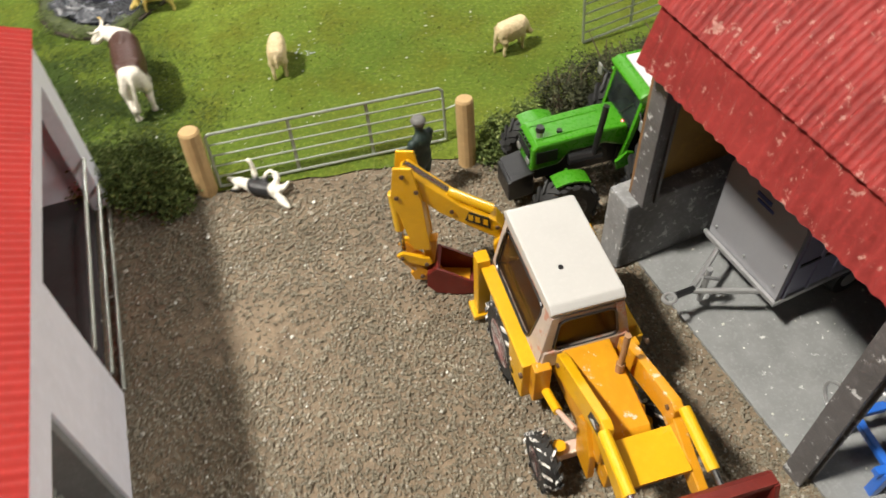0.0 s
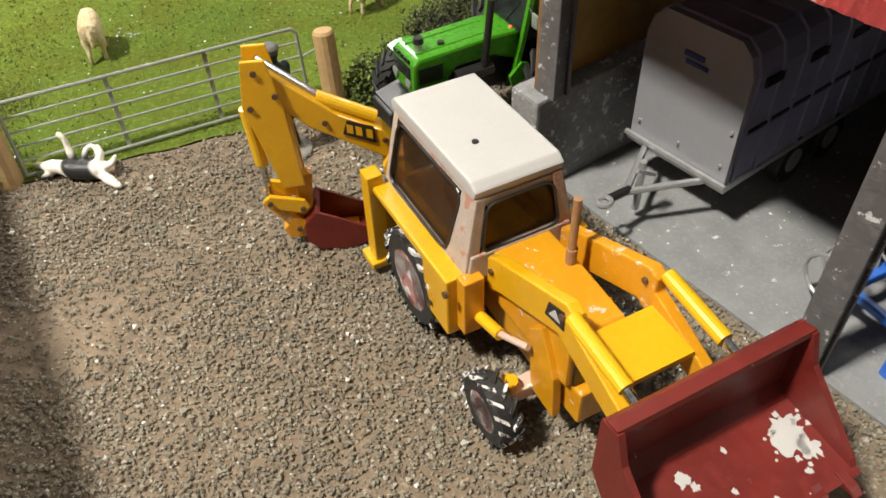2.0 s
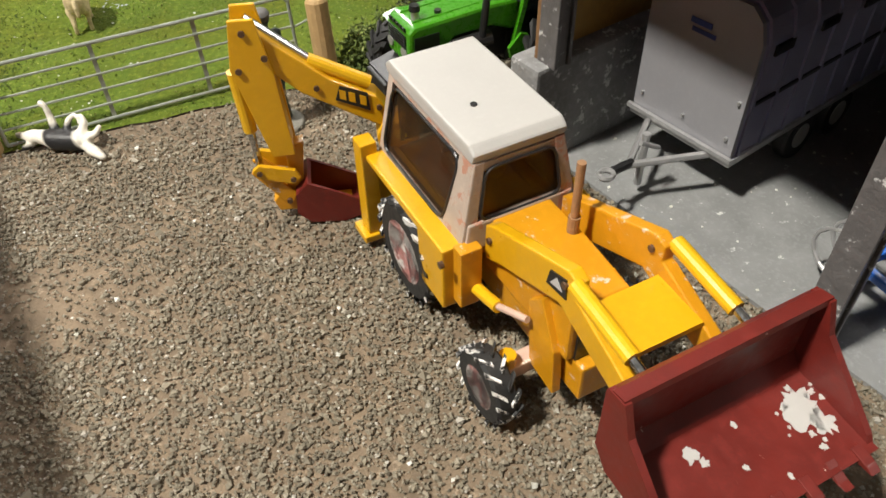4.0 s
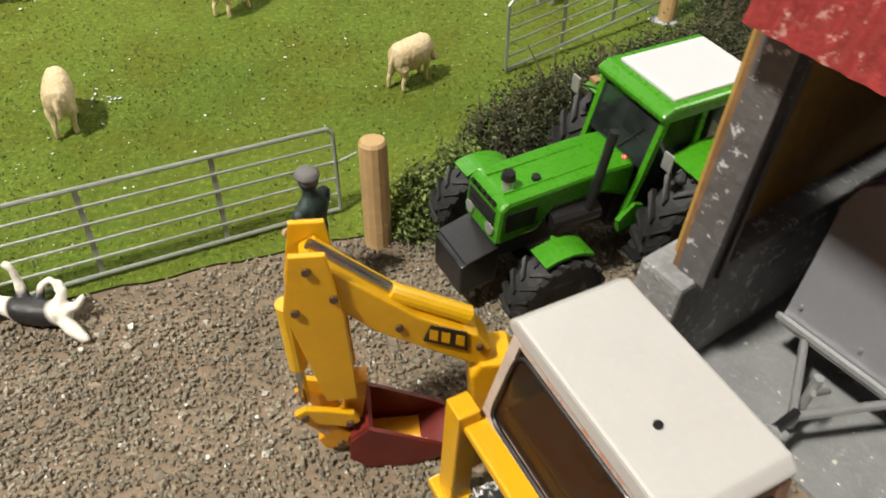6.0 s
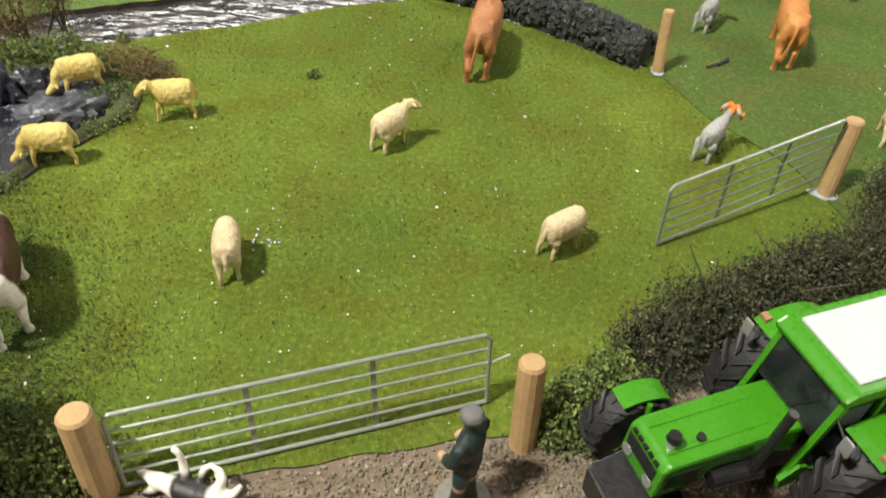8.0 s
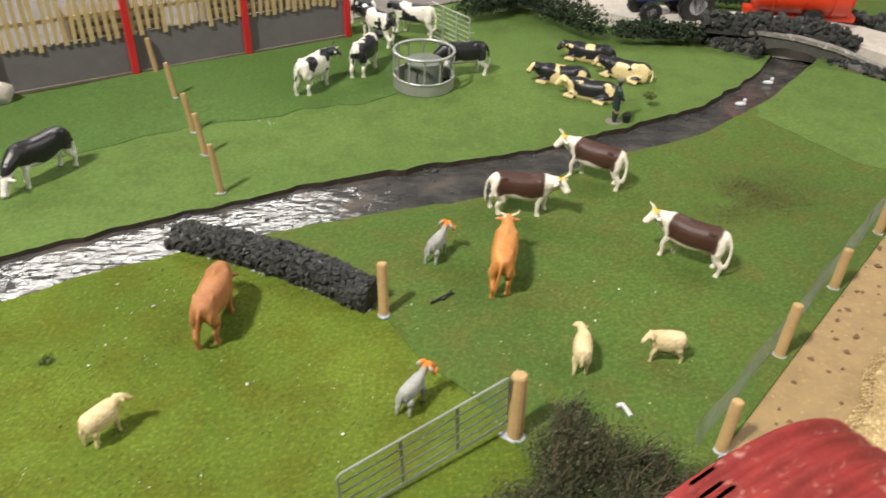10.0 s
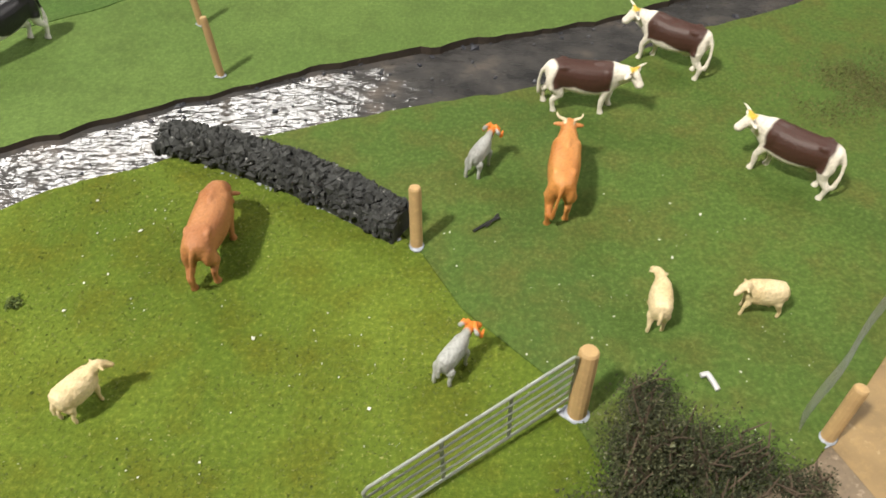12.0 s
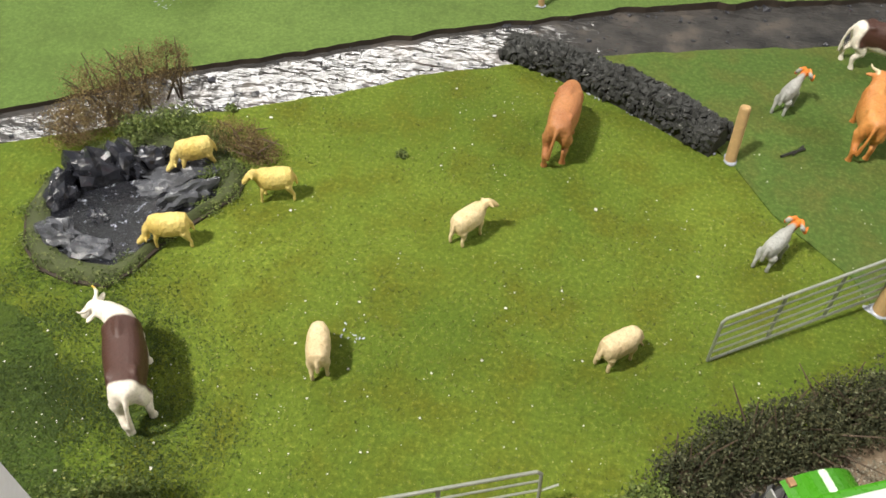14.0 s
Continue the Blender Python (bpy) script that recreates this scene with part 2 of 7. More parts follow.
SANDROAD = plain("sand_track", (0.30, 0.20, 0.088), 0.6, worn=(0.37, 0.26, 0.13), wear=0.10, vary=0.25, grain=6, relief=0.5)
STRAW = plain("straw_mat", (0.47, 0.34, 0.16), 0.85, worn=(0.66, 0.52, 0.29), wear=0.17, vary=0.3, grain=9, relief=0.9)
LANE = plain("stone_lane", (0.52, 0.47, 0.42), 0.9, worn=(0.65, 0.6, 0.55), wear=0.1, vary=0.2, grain=10, relief=0.5)
ROCK = plain("black_rock", (0.035, 0.037, 0.048), 0.45, worn=(0.22, 0.23, 0.27), wear=0.05, vary=0.4, grain=7, relief=0.9, rand=0.4)


def lerp_line(pts, x):
    return float(np.interp(x, [p[0] for p in pts], [p[1] for p in pts]))


# the two banks of the stream, x against y
NEAR_BANK = [(-60, -6), (-20, 13.2), (-12.1, 17.3), (-8.5, 19.2), (-6.9, 20.0), (-5.0, 21.35), (-2.95, 22.3), (0.2, 23.6), (2.0, 24.2), (4.1, 24.8), (6.6, 25.7), (8.0, 26.9), (9.5, 27.75), (12.6, 29.2), (16.1, 32.2), (19.5, 36.0), (24, 43), (60, 95)]
FAR_BANK = [(-60, -4), (-20, 14.9), (-13.3, 18.9), (-11.4, 20.6), (-9.0, 21.8), (-6.5, 23.3), (-3.6, 24.8), (-2.1, 25.5), (-0.2, 26.4), (1.9, 27.1), (4.2, 27.9), (7.0, 28.8), (10.1, 30.35), (13.7, 32.3), (17.1, 35.7), (20, 40), (24, 46), (60, 98)]
FAR_Z, WATER_Z = -0.40, -0.57
YARD_EDGE = [(-14, 7.6), (-8.0, 8.4), (-5.2, 9.2), (-3.5, 9.75), (-2.0, 10.25), (-0.3, 10.75), (0.4, 11.2), (1.2, 12.1), (3.2, 13.4), (5.0, 14.2), (8.3, 15.9)]


def ragged(pts, step, amount, seed):
    out = []
    xs = np.arange(pts[0][0], pts[-1][0] + step / 2, step)
    for x in xs:
        k = Vector((x * 1.3, seed, 0))
        out.append((float(x), lerp_line(pts, x) + amount * (noise.noise(k) + 0.6 * noise.noise(k * 3.1))))
    return out


def sheet(name, mat, low, high, z, thick, label, seed, x0, x1, step=0.25, wave=0.0, edge_mat=None):
    """Ground between two lines y(x), as a grid with gentle waves and a hanging edge."""
    bm = B()
    xs = np.arange(x0, x1 + step / 2, step)
    rows = []
    n = 26
    for x in xs:
        a, b = low(x), high(x)
        col = []
        for j in range(n + 1):
            f = j / n
            y = a + (b - a) * f
            zz = z + wave * noise.noise(Vector((x * 0.18, y * 0.18, seed)))
            col.append(bm.verts.new((x, y, zz)))
        rows.append(col)
    for p, q in zip(rows, rows[1:]):
        for j in range(n):
            bm.faces.new((p[j], q[j], q[j + 1], p[j + 1]))
    for j in (0, n):
        down = [bm.verts.new((r[j].co.x, r[j].co.y, r[j].co.z - thick)) for r in rows]
        for i in range(len(rows) - 1):
            f = bm.faces.new((rows[i][j], rows[i + 1][j], down[i + 1], down[i]))
            f.material_index = 1
    bmesh.ops.recalc_face_normals(bm, faces=bm.faces)
    ob = solid(name, bm, mat, label, "ground", kind="structure")
    ob.data.materials.append(edge_mat or DARKSOIL)
    return ob


near_line, far_line = ragged(NEAR_BANK, 0.25, 0.10, 3.0), ragged(FAR_BANK, 0.25, 0.16, 8.0)
yard_line = ragged(YARD_EDGE, 0.2, 0.08, 5.0)
SEAM = [(1.6, 20.6), (2.3, 19.8), (3.0, 18.4), (4.4, 17.0), (5.2, 15.2), (5.6, 13.5)]


def near_y(x):
    return lerp_line(near_line, x)


def far_y(x):
    return lerp_line(far_line, x)


def yard_y(x):
    return lerp_line(yard_line, x) if x < 8.3 else 15.9 - (x - 8.3) * 3.0


# base board, one sheet under everything
bm = B()
bmesh.ops.create_grid(bm, x_segments=40, y_segments=40, size=110, matrix=Matrix.Translation((0, 20, -1.05)))
solid("ground", bm, BOARD, "brown base board under the whole model farm", "ground", kind="structure")
def south_y(x):
    return yard_y(x) if x < 8.3 else 15.45 + (x - 8.3) * 1.045


sheet("ground_field", GRASS, south_y, near_y, 0.0, 1.0, "yellow-green flocked grass mat of the sheep field", 1.0, -30, 40)
sheet("ground_far_field", GRASS_FAR, far_y, lambda x: far_y(x) + 46, FAR_Z, 0.62, "bright green paper grass mat beyond the stream", 4.0, -32, 34, wave=0.10)
# darker second mat laid on the field beyond the seam, a few millimetres thick
bm = B()
seam = [(x + 0.08 * noise.noise(Vector((x * 2, y, 0))), y) for x, y in SEAM]
over = seam + [(6.5, 14.7)] + [(x, south_y(x) + 0.02) for x in np.arange(8.3, 40, 1.0)] + [(x, near_y(x) - 0.03) for x in np.arange(39.0, -2.6, -0.5)] + [(-2.2, 22.3), (0.0, 21.45)]
slab(bm, over, -0.02, 0.022)
solid("ground_mat", bm, GRASS_RIGHT, "darker green grass mat laid over the field with a visible seam", "ground", kind="structure")
# shade on the grass by the barn end, put in as a darker green sheet
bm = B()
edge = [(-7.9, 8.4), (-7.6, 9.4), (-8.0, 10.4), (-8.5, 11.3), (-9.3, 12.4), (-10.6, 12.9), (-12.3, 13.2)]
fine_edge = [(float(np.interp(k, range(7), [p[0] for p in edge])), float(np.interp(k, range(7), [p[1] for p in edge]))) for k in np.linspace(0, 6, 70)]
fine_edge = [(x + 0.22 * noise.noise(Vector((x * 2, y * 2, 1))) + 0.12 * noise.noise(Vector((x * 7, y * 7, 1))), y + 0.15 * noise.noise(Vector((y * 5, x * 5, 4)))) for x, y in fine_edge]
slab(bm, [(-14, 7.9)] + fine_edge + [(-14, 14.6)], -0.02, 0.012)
solid("ground_shade_patch", bm, GRASS_SHADE, "darker green sheet painted as the shade beside the barn end", "ground", kind="structure")
# darker green part of the far grass, laid just above the field
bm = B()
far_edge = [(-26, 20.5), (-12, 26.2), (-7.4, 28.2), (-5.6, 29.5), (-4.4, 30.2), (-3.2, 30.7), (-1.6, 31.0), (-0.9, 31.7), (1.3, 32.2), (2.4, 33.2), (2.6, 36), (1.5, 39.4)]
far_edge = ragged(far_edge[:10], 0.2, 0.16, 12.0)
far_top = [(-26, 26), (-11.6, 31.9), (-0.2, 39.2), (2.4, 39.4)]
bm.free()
sheet("ground_mat_far", GRASS_FAR_DARK, lambda x: lerp_line(far_edge, x), lambda x: lerp_line(far_top, x), FAR_Z + 0.022, 0.04, "darker green part of the far paper grass below the cattle yard fence", 4.0, -26, 2.4, wave=0.10, edge_mat=GRASS_FAR_DARK)
# yard
bm = B()
slab(bm, [(-14, -12), (14, -12), (14, 15.0), (8.0, 16.2), (5.0, 14.6), (3.2, 13.9), (1.2, 12.6), (0.4, 11.7), (-0.3, 11.2), (-5.2, 9.6), (-14, 8.0)], -0.6, -0.035)
solid("ground_yard", bm, DIRT, "brown grey earth of the farmyard under loose gravel", "ground", kind="structure")

# water
m, nt, b = material("stream_resin")
v = coords(nt)
st = nt.nodes.new("ShaderNodeMapping")
st.inputs["Rotation"].default_value = (0, 0, radians(-28))
st.inputs["Scale"].default_value = (1.0, 2.6, 1.0)
nt.links.new(v, st.inputs["Vector"])
rip, bed, foam = noise_tex(nt, st.outputs[0], 1.5, 3, 0.5), noise_tex(nt, v, 1.1, 6, 0.6), noise_tex(nt, st.outputs[0], 3.0, 5, 0.6)
col = ramp(nt, bed, [(0.3, (0.028, 0.028, 0.029)), (0.55, (0.062, 0.059, 0.057)), (0.75, (0.125, 0.105, 0.09))])
col = mix(nt, ramp(nt, foam, [(0.68, (0, 0, 0)), (0.76, (0.35,) * 3)]), col, (0.5, 0.48, 0.45))
nt.links.new(col, b.inputs["Base Color"])
b.inputs["Roughness"].default_value = 0.12
b.inputs["Specular IOR Level"].default_value = 0.9
bump(nt, b, rip, 0.75, 0.08)
WATER = m
bm = B()
xs = np.arange(-30, 34.1, 0.5)
rows = [[bm.verts.new((x, near_y(x) - 0.9 + (far_y(x) - near_y(x) + 1.8) * j / 6, WATER_Z)) for j in range(7)] for x in xs]
for p, q in zip(rows, rows[1:]):
    for j in range(6):
        bm.faces.new((p[j], q[j], q[j + 1], p[j + 1]))
solid("water", bm, WATER, "shallow glossy resin stream with brown stony bed", "stream", kind="structure")
rng = np.random.default_rng(5)
cs, ss = [], []
for i in range(230):
    x = rng.uniform(-14, 18)
    f = rng.beta(0.5, 0.5)
    y = near_y(x) + (far_y(x) - near_y(x)) * f
    cs.append((x, y, WATER_Z + 0.02)), ss.append(rng.uniform(0.02, 0.08) if rng.random() < 0.9 else rng.uniform(0.08, 0.17))
stuff("stream_pebbles", scatter_mesh("stream_pebbles", cs, ss, rng, squash=0.6), ROCK, "dark pebbles lying in the stream bed", "pebbles")

# gravel of the yard
GRAVEL = island_tone("gravel_stones", [(0.0, (0.16, 0.138, 0.10)), (0.4, (0.22, 0.192, 0.14)), (0.8, (0.28, 0.247, 0.182)), (0.95, (0.36, 0.325, 0.25)), (0.99, (0.5, 0.47, 0.41))], 0.85)
rng = np.random.default_rng(2)
n = 165000
gx, gy = rng.uniform(-9.5, 6.0, n), rng.uniform(-0.5, 13.2, n)
keep = np.array([y < yard_y(x) - 0.02 + 0.12 * noise.noise(Vector((x * 3, y * 3, 0))) and not (x > 2.8 and (y - 8.5) * 0.54 + (x - 2.3) * 0.84 > 0.42 and y < 9.4) for x, y in zip(gx, gy)])
thin = np.array([noise.noise(Vector((x * 0.55, y * 0.55, 4.0))) for x, y in zip(gx, gy)])
bare = np.hypot((gx + 2.75) / 1.1, (gy - 6.3) / 0.7)
keep &= (rng.random(n) < np.clip(0.85 + thin * 0.9, 0.25, 1)) & ((bare + 0.6 * thin > 1) | (rng.random(n) < 0.25 + 0.45 * np.clip(bare, 0, 1)))
gx, gy = gx[keep], gy[keep]
sz = rng.gamma(4.0, 0.0037, len(gx)) + 0.0078
stuff("yard_gravel", scatter_mesh("yard_gravel", np.c_[gx, gy, rng.uniform(-0.03, 0.012, len(gx))], sz, rng, squash=0.75), GRAVEL, "loose grey and brown gravel chippings spread over the yard", "gravel")

# ---- hall around the model ----
HALLW = plain("hall_wall_paint", (0.42, 0.42, 0.41), 0.9, vary=0.05, relief=0.0)
HALLF = plain("hall_floor_vinyl", (0.28, 0.27, 0.26), 0.6, vary=0.1, relief=0.0)
for name, c, s, mt in (("hall_floor", (0, 20, -29), (330, 330, 1), HALLF), ("ceiling", (0, 20, 83.5), (330, 330, 1), HALLW), ("wall_north", (0, 185, 27), (330, 1, 112), HALLW),
                       ("wall_south", (0, -145, 27), (330, 1, 112), HALLW), ("wall_west", (-165, 20, 27), (1, 330, 112), HALLW), ("wall_east", (165, 20, 27), (1, 330, 112), HALLW)):
    solid(name, box(B(), c, s), mt, "plain painted hall surface round the model", "wall", kind="structure")

# short flock fibres standing on the near field
FLOCK = island_tone("flock_fibres", [(0.0, (0.07, 0.10, 0.015)), (0.45, (0.13, 0.165, 0.03)), (0.85, (0.22, 0.25, 0.06)), (1.0, (0.36, 0.37, 0.13))], 0.9)
rng = np.random.default_rng(6)
n = 52000
fx, fy_ = rng.uniform(-11, 7.5, n), rng.uniform(9.2, 23.5, n)
cover = np.array([noise.noise(Vector((x * 0.45, y * 0.45, 2.0))) for x, y in zip(fx, fy_)])
ok = np.array([south_y(x) < y < near_y(x) - 0.1 for x, y in zip(fx, fy_)]) & (rng.random(n) < 0.75 + cover)
ok &= ~((fx - 2.3 > (19.8 - fy_) * 0.62))
stuff("flock_fibres", scatter_mesh("flock_fibres", np.c_[fx[ok], fy_[ok], rng.uniform(0.005, 0.03, ok.sum())], rng.uniform(0.012, 0.032, ok.sum()), rng, "leaf"), FLOCK, "short yellow-green flock fibres on the sheep field", "grass")

# dark fibres feathering the painted shade at the barn end, brown bare fibres in the meadow
def drift(name, tone, n, cx, cy, sx, sy, turn, size, label, seed, limit):
    r = np.random.default_rng(seed)
    a, b_ = r.normal(size=n) * sx, r.normal(size=n) * sy
    ca, sa = math.cos(radians(turn)), math.sin(radians(turn))
    x, y = cx + a * ca - b_ * sa, cy + a * sa + b_ * ca
    k = np.array([limit(p, q) and r.random() < 0.6 + noise.noise(Vector((p * 1.1, q * 1.1, seed))) for p, q in zip(x, y)])
    stuff(name, scatter_mesh(name, np.c_[x[k], y[k], r.uniform(0.008, 0.035, k.sum())], r.uniform(0.6, 1.3, k.sum()) * size, r, "leaf"), tone, label, "grass")


FLOCK_SHADE = island_tone("shade_fibres", [(0.0, (0.04, 0.072, 0.013)), (0.5, (0.055, 0.095, 0.017)), (1.0, (0.09, 0.125, 0.028))], 0.9)
FLOCK_BROWN = island_tone("bare_fibres", [(0.0, (0.07, 0.085, 0.022)), (0.5, (0.12, 0.12, 0.035)), (1.0, (0.20, 0.17, 0.065))], 0.9)
drift("dark_flock_fibres", FLOCK_SHADE, 90000, -8.4, 11.2, 1.2, 2.1, 40, 0.020, "dark green fibres that soften the painted shade beside the barn end", 61, lambda x, y: south_y(x) < y < 15 and x > -13)
drift("bare_flock_fibres", FLOCK_BROWN, 20000, 13.0, 25.2, 1.2, 0.7, 20, 0.028, "worn brownish flock patch on the meadow", 62, lambda x, y: y < near_y(x) - 0.2)
bm = B()
crease = [(15.0 + 0.215 * k * 1.0 + 0.06 * math.sin(k * 2.1), 30.6 - 0.36 * k + 0.05 * math.sin(k * 3.3)) for k in range(11)]
slab(bm, crease + [(18.6, 26.6), (22.5, 31.2), (21.5, 34.2), (19.2, 35.3)] + [(x, near_y(x) - 0.08) for x in (18.5, 17.7, 16.9, 16.1, 15.4)], 0.0, 0.042)
solid("ground_mat_corner", bm, GRASS_FAR, "bright green paper grass mat laid below the bridge", "ground", kind="structure")

# ---- open-fronted shed ----
SH_O, SH_U, SH_V = Vector((2.3, 8.5, 0)), Vector((0.541, -0.841, 0)), Vector((0.841, 0.541, 0))
SH_YAW = math.degrees(math.atan2(SH_U.y, SH_U.x))  # local x along the front, local y into the shed
shed = thing("open_shed", SH_O.x, SH_O.y, 0, SH_YAW, "open-fronted model shed with red barrel roof and block walls", "shed")
LEN, DEP = 9.5, 6.2


def corrugated(name, prof, length, mat, parent, pitch, depth, label, per=6):
    """Sheeting: profile (y, z) swept along x, with corrugation ridges that follow the profile."""
    bm = B()
    nx = int(length / pitch * per)
    rows = []
    pts = [Vector((0, y, z)) for y, z in prof]
    for i in range(nx + 1):
        x = length * i / nx
        off = depth * math.sin(2 * math.pi * i / per)
        row = []
        for j, p in enumerate(pts):
            t = pts[min(j + 1, len(pts) - 1)] - pts[max(j - 1, 0)]
            nrm = Vector((0, -t.z, t.y)).normalized()
            row.append(bm.verts.new(Vector((x, 0, 0)) + p + nrm * off))
        rows.append(row)
    for a, b_ in zip(rows, rows[1:]):
        for j in range(len(pts) - 1):
            bm.faces.new((a[j], b_[j], b_[j + 1], a[j + 1]))
    bmesh.ops.solidify(bm, geom=bm.faces[:], thickness=0.05)
    return part(name, bm, mat, parent, label, True)


part("floor_slab", slab(B(), [(-0.35, 0.42), (LEN, 0.42), (LEN, DEP), (-0.35, DEP)], -0.3, 0.02), CONCRETE, shed, "grey concrete floor slab with white flecks")
part("low_wall", box(B(), (-0.03, 3.2, 0.745), (0.52, 6.4, 1.51), bevel=0.05), BLOCK, shed, "low grey rendered block wall")
part("side_board", box(B(), (-0.12, 3.3, 2.9), (0.12, 5.9, 2.9)), PLY, shed, "ochre plywood side lining")
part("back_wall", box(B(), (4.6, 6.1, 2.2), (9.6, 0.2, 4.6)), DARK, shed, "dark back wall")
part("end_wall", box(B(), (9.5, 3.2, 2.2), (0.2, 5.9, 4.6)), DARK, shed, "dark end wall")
for x, z0 in ((0.10, 1.48), (4.25, 0.0), (8.4, 0.0)):
    bm = B()
    box(bm, (x + 0.05, 0.22, (z0 + 4.5) / 2), (0.32, 0.06, 4.5 - z0), bevel=0.015)
    box(bm, (x + 0.05, 0.44, (z0 + 4.5) / 2), (0.32, 0.06, 4.5 - z0), bevel=0.015)
    box(bm, (x + 0.05, 0.33, (z0 + 4.5) / 2), (0.24, 0.2, 4.5 - z0))
    post = part("post", bm, STEEL, shed, "dark grey stanchion flecked with white")
    if z0:
        part("post_edge", box(B(), (x - 0.14, 0.33, (z0 + 4.5) / 2), (0.06, 0.26, 4.5 - z0), bevel=0.01), RUST, post, "rust brown bare edge")
arc = [(3.1 + 3.8 * math.sin(a), 6.5 - 3.8 + 3.8 * math.cos(a)) for a in np.linspace(-0.955, 0.955, 26)]
corrugated("roof", arc, LEN + 0.3, RED_ROOF, shed, 0.2, 0.036, "red corrugated barrel roof").location.x = 0.0
corrugated("fascia", [(-0.16, 4.10), (-0.08, 4.35), (0.0, 4.6), (0.10, 4.93)], LEN + 0.3, RED_ROOF, shed, 0.2, 0.02, "red corrugated front apron").location.x = 0.0
# added dark linings that keep red bounce from tinting the trailer
bm = B()
inner = [(3.1 + 3.58 * math.sin(a), 6.5 - 3.8 + 3.58 * math.cos(a)) for a in np.linspace(-0.94, 0.94, 22)]
outer = [(3.1 + 3.62 * math.sin(a), 6.5 - 3.8 + 3.62 * math.cos(a)) for a in np.linspace(0.95, -0.95, 22)]
prism(bm, inner + outer, 0.0, 9.4)
part("roof_bounce_lining", bm, DARK, shed, "added dark lining against red bounce from the roof").matrix_local = pose(9.45 * U, 0, 0, 0, 0, 90)
part("apron_bounce_lining", box(B(), (4.8, 0.16, 4.45), (9.3, 0.04, 0.78)), DARK, shed)
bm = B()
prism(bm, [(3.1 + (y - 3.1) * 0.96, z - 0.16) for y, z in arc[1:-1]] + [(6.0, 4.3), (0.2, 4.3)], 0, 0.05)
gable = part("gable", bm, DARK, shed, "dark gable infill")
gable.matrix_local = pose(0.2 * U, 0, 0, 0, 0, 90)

# ---- barn with scarlet roof and white wall ----
barn = thing("white_barn", -4.08, 3.5, 0, math.degrees(math.atan2(5.56, -2.9)), "white rendered model barn with scarlet roof and dark openings", "barn")
# local x along the wall, local y away from the yard
bm = B()
for x0, x1, z0, z1 in ((-0.05, 1.72, 0, 3.10), (5.85, 6.45, 0, 3.10), (1.72, 5.85, 2.80, 3.10), (-6.5, -0.05, 2.6, 3.10), (-6.5, -4.5, 0, 2.6)):
    box(bm, ((x0 + x1) / 2, 0.13, (z0 + z1) / 2), (x1 - x0, 0.26, z1 - z0))
part("wall", bm, WHITE_WALL, barn, "white rendered front wall")
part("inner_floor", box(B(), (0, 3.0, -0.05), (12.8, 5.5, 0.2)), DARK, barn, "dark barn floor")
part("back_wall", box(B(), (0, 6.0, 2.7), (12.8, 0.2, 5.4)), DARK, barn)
for x in (6.35, -6.4):
    part("gable_wall", box(B(), (x, 3.0, 1.6), (0.2, 5.4, 3.3)), WHITE_WALL, barn)
part("jamb", box(B(), (-0.12, 0.5, 1.3), (0.14, 0.9, 2.6)), CONCRETE, barn, "grey inner jamb")
for z in (1.2, 0.55, 0.06):
    part("rail", tube(B(), [(1.75, -0.02, z), (5.85, -0.02, z)], 0.035), ZINC, barn, "shiny pipe rail across the opening")
for z in np.arange(0.5, 2.4, 0.22):
    part("slat", box(B(), (-1.6, 0.5, z), (2.6, 0.06, 0.09)), ZINC, barn, "pale slat in the second opening")
corrugated("roof", [(-0.04, 3.22), (3.0, 4.45), (6.4, 5.8)], 13.4, RED_LEFT, barn, 0.13, 0.014, "scarlet corrugated roof sheet").location.x = -6.6 * U


# ---- gates, posts ----
def gate(x0, y0, x1, y1, h, label, rails=6, lean=0.0, rise=0.0):
    yaw = math.degrees(math.atan2(y1 - y0, x1 - x0))
    L = math.hypot(x1 - x0, y1 - y0)
    g = thing("field_gate", x0, y0, 0.0, yaw, label, "gate", "metal field gates")
    g.matrix_world = pose(x0 * U, y0 * U, 0, 0, 0, yaw) @ pose(0, 0, 0, 0, -math.degrees(math.atan2(rise, L)), 0) @ pose(0, 0, 0, -lean, 0, 0)
    r = 0.022
    part("gate_frame", tube(B(), [(0, 0, 0.06), (0, 0, h - 0.07), (0.07, 0, h), (L - 0.07, 0, h), (L, 0, h - 0.07), (L, 0, 0.06), (0, 0, 0.06)], r * 1.25), ZINC, g)
    for z in np.linspace(0.06, h, rails)[1:-1]:
        part("rail", tube(B(), [(0, 0, z), (L, 0, z)], r * 0.85, 6), ZINC, g)
    for f in (0.34, 0.67):
        part("brace", box(B(), (L * f, 0.02, h / 2 + 0.03), (0.06, 0.025, h - 0.06)), ZINC, g)
    part("latch", tube(B(), [(L, 0, h * 0.6), (L + 0.28, 0, h * 0.66)], 0.018, 6), ZINC, g)
    return g


gate(-4.82, 9.37, -0.83, 11.09, 1.2, "grey zinc seven-bar gate standing shut across the yard", lean=8)
g2 = gate(1.66, 14.46, 4.66, 16.42, 1.24, "grey zinc field gate swung open on the grass", rise=0.25)


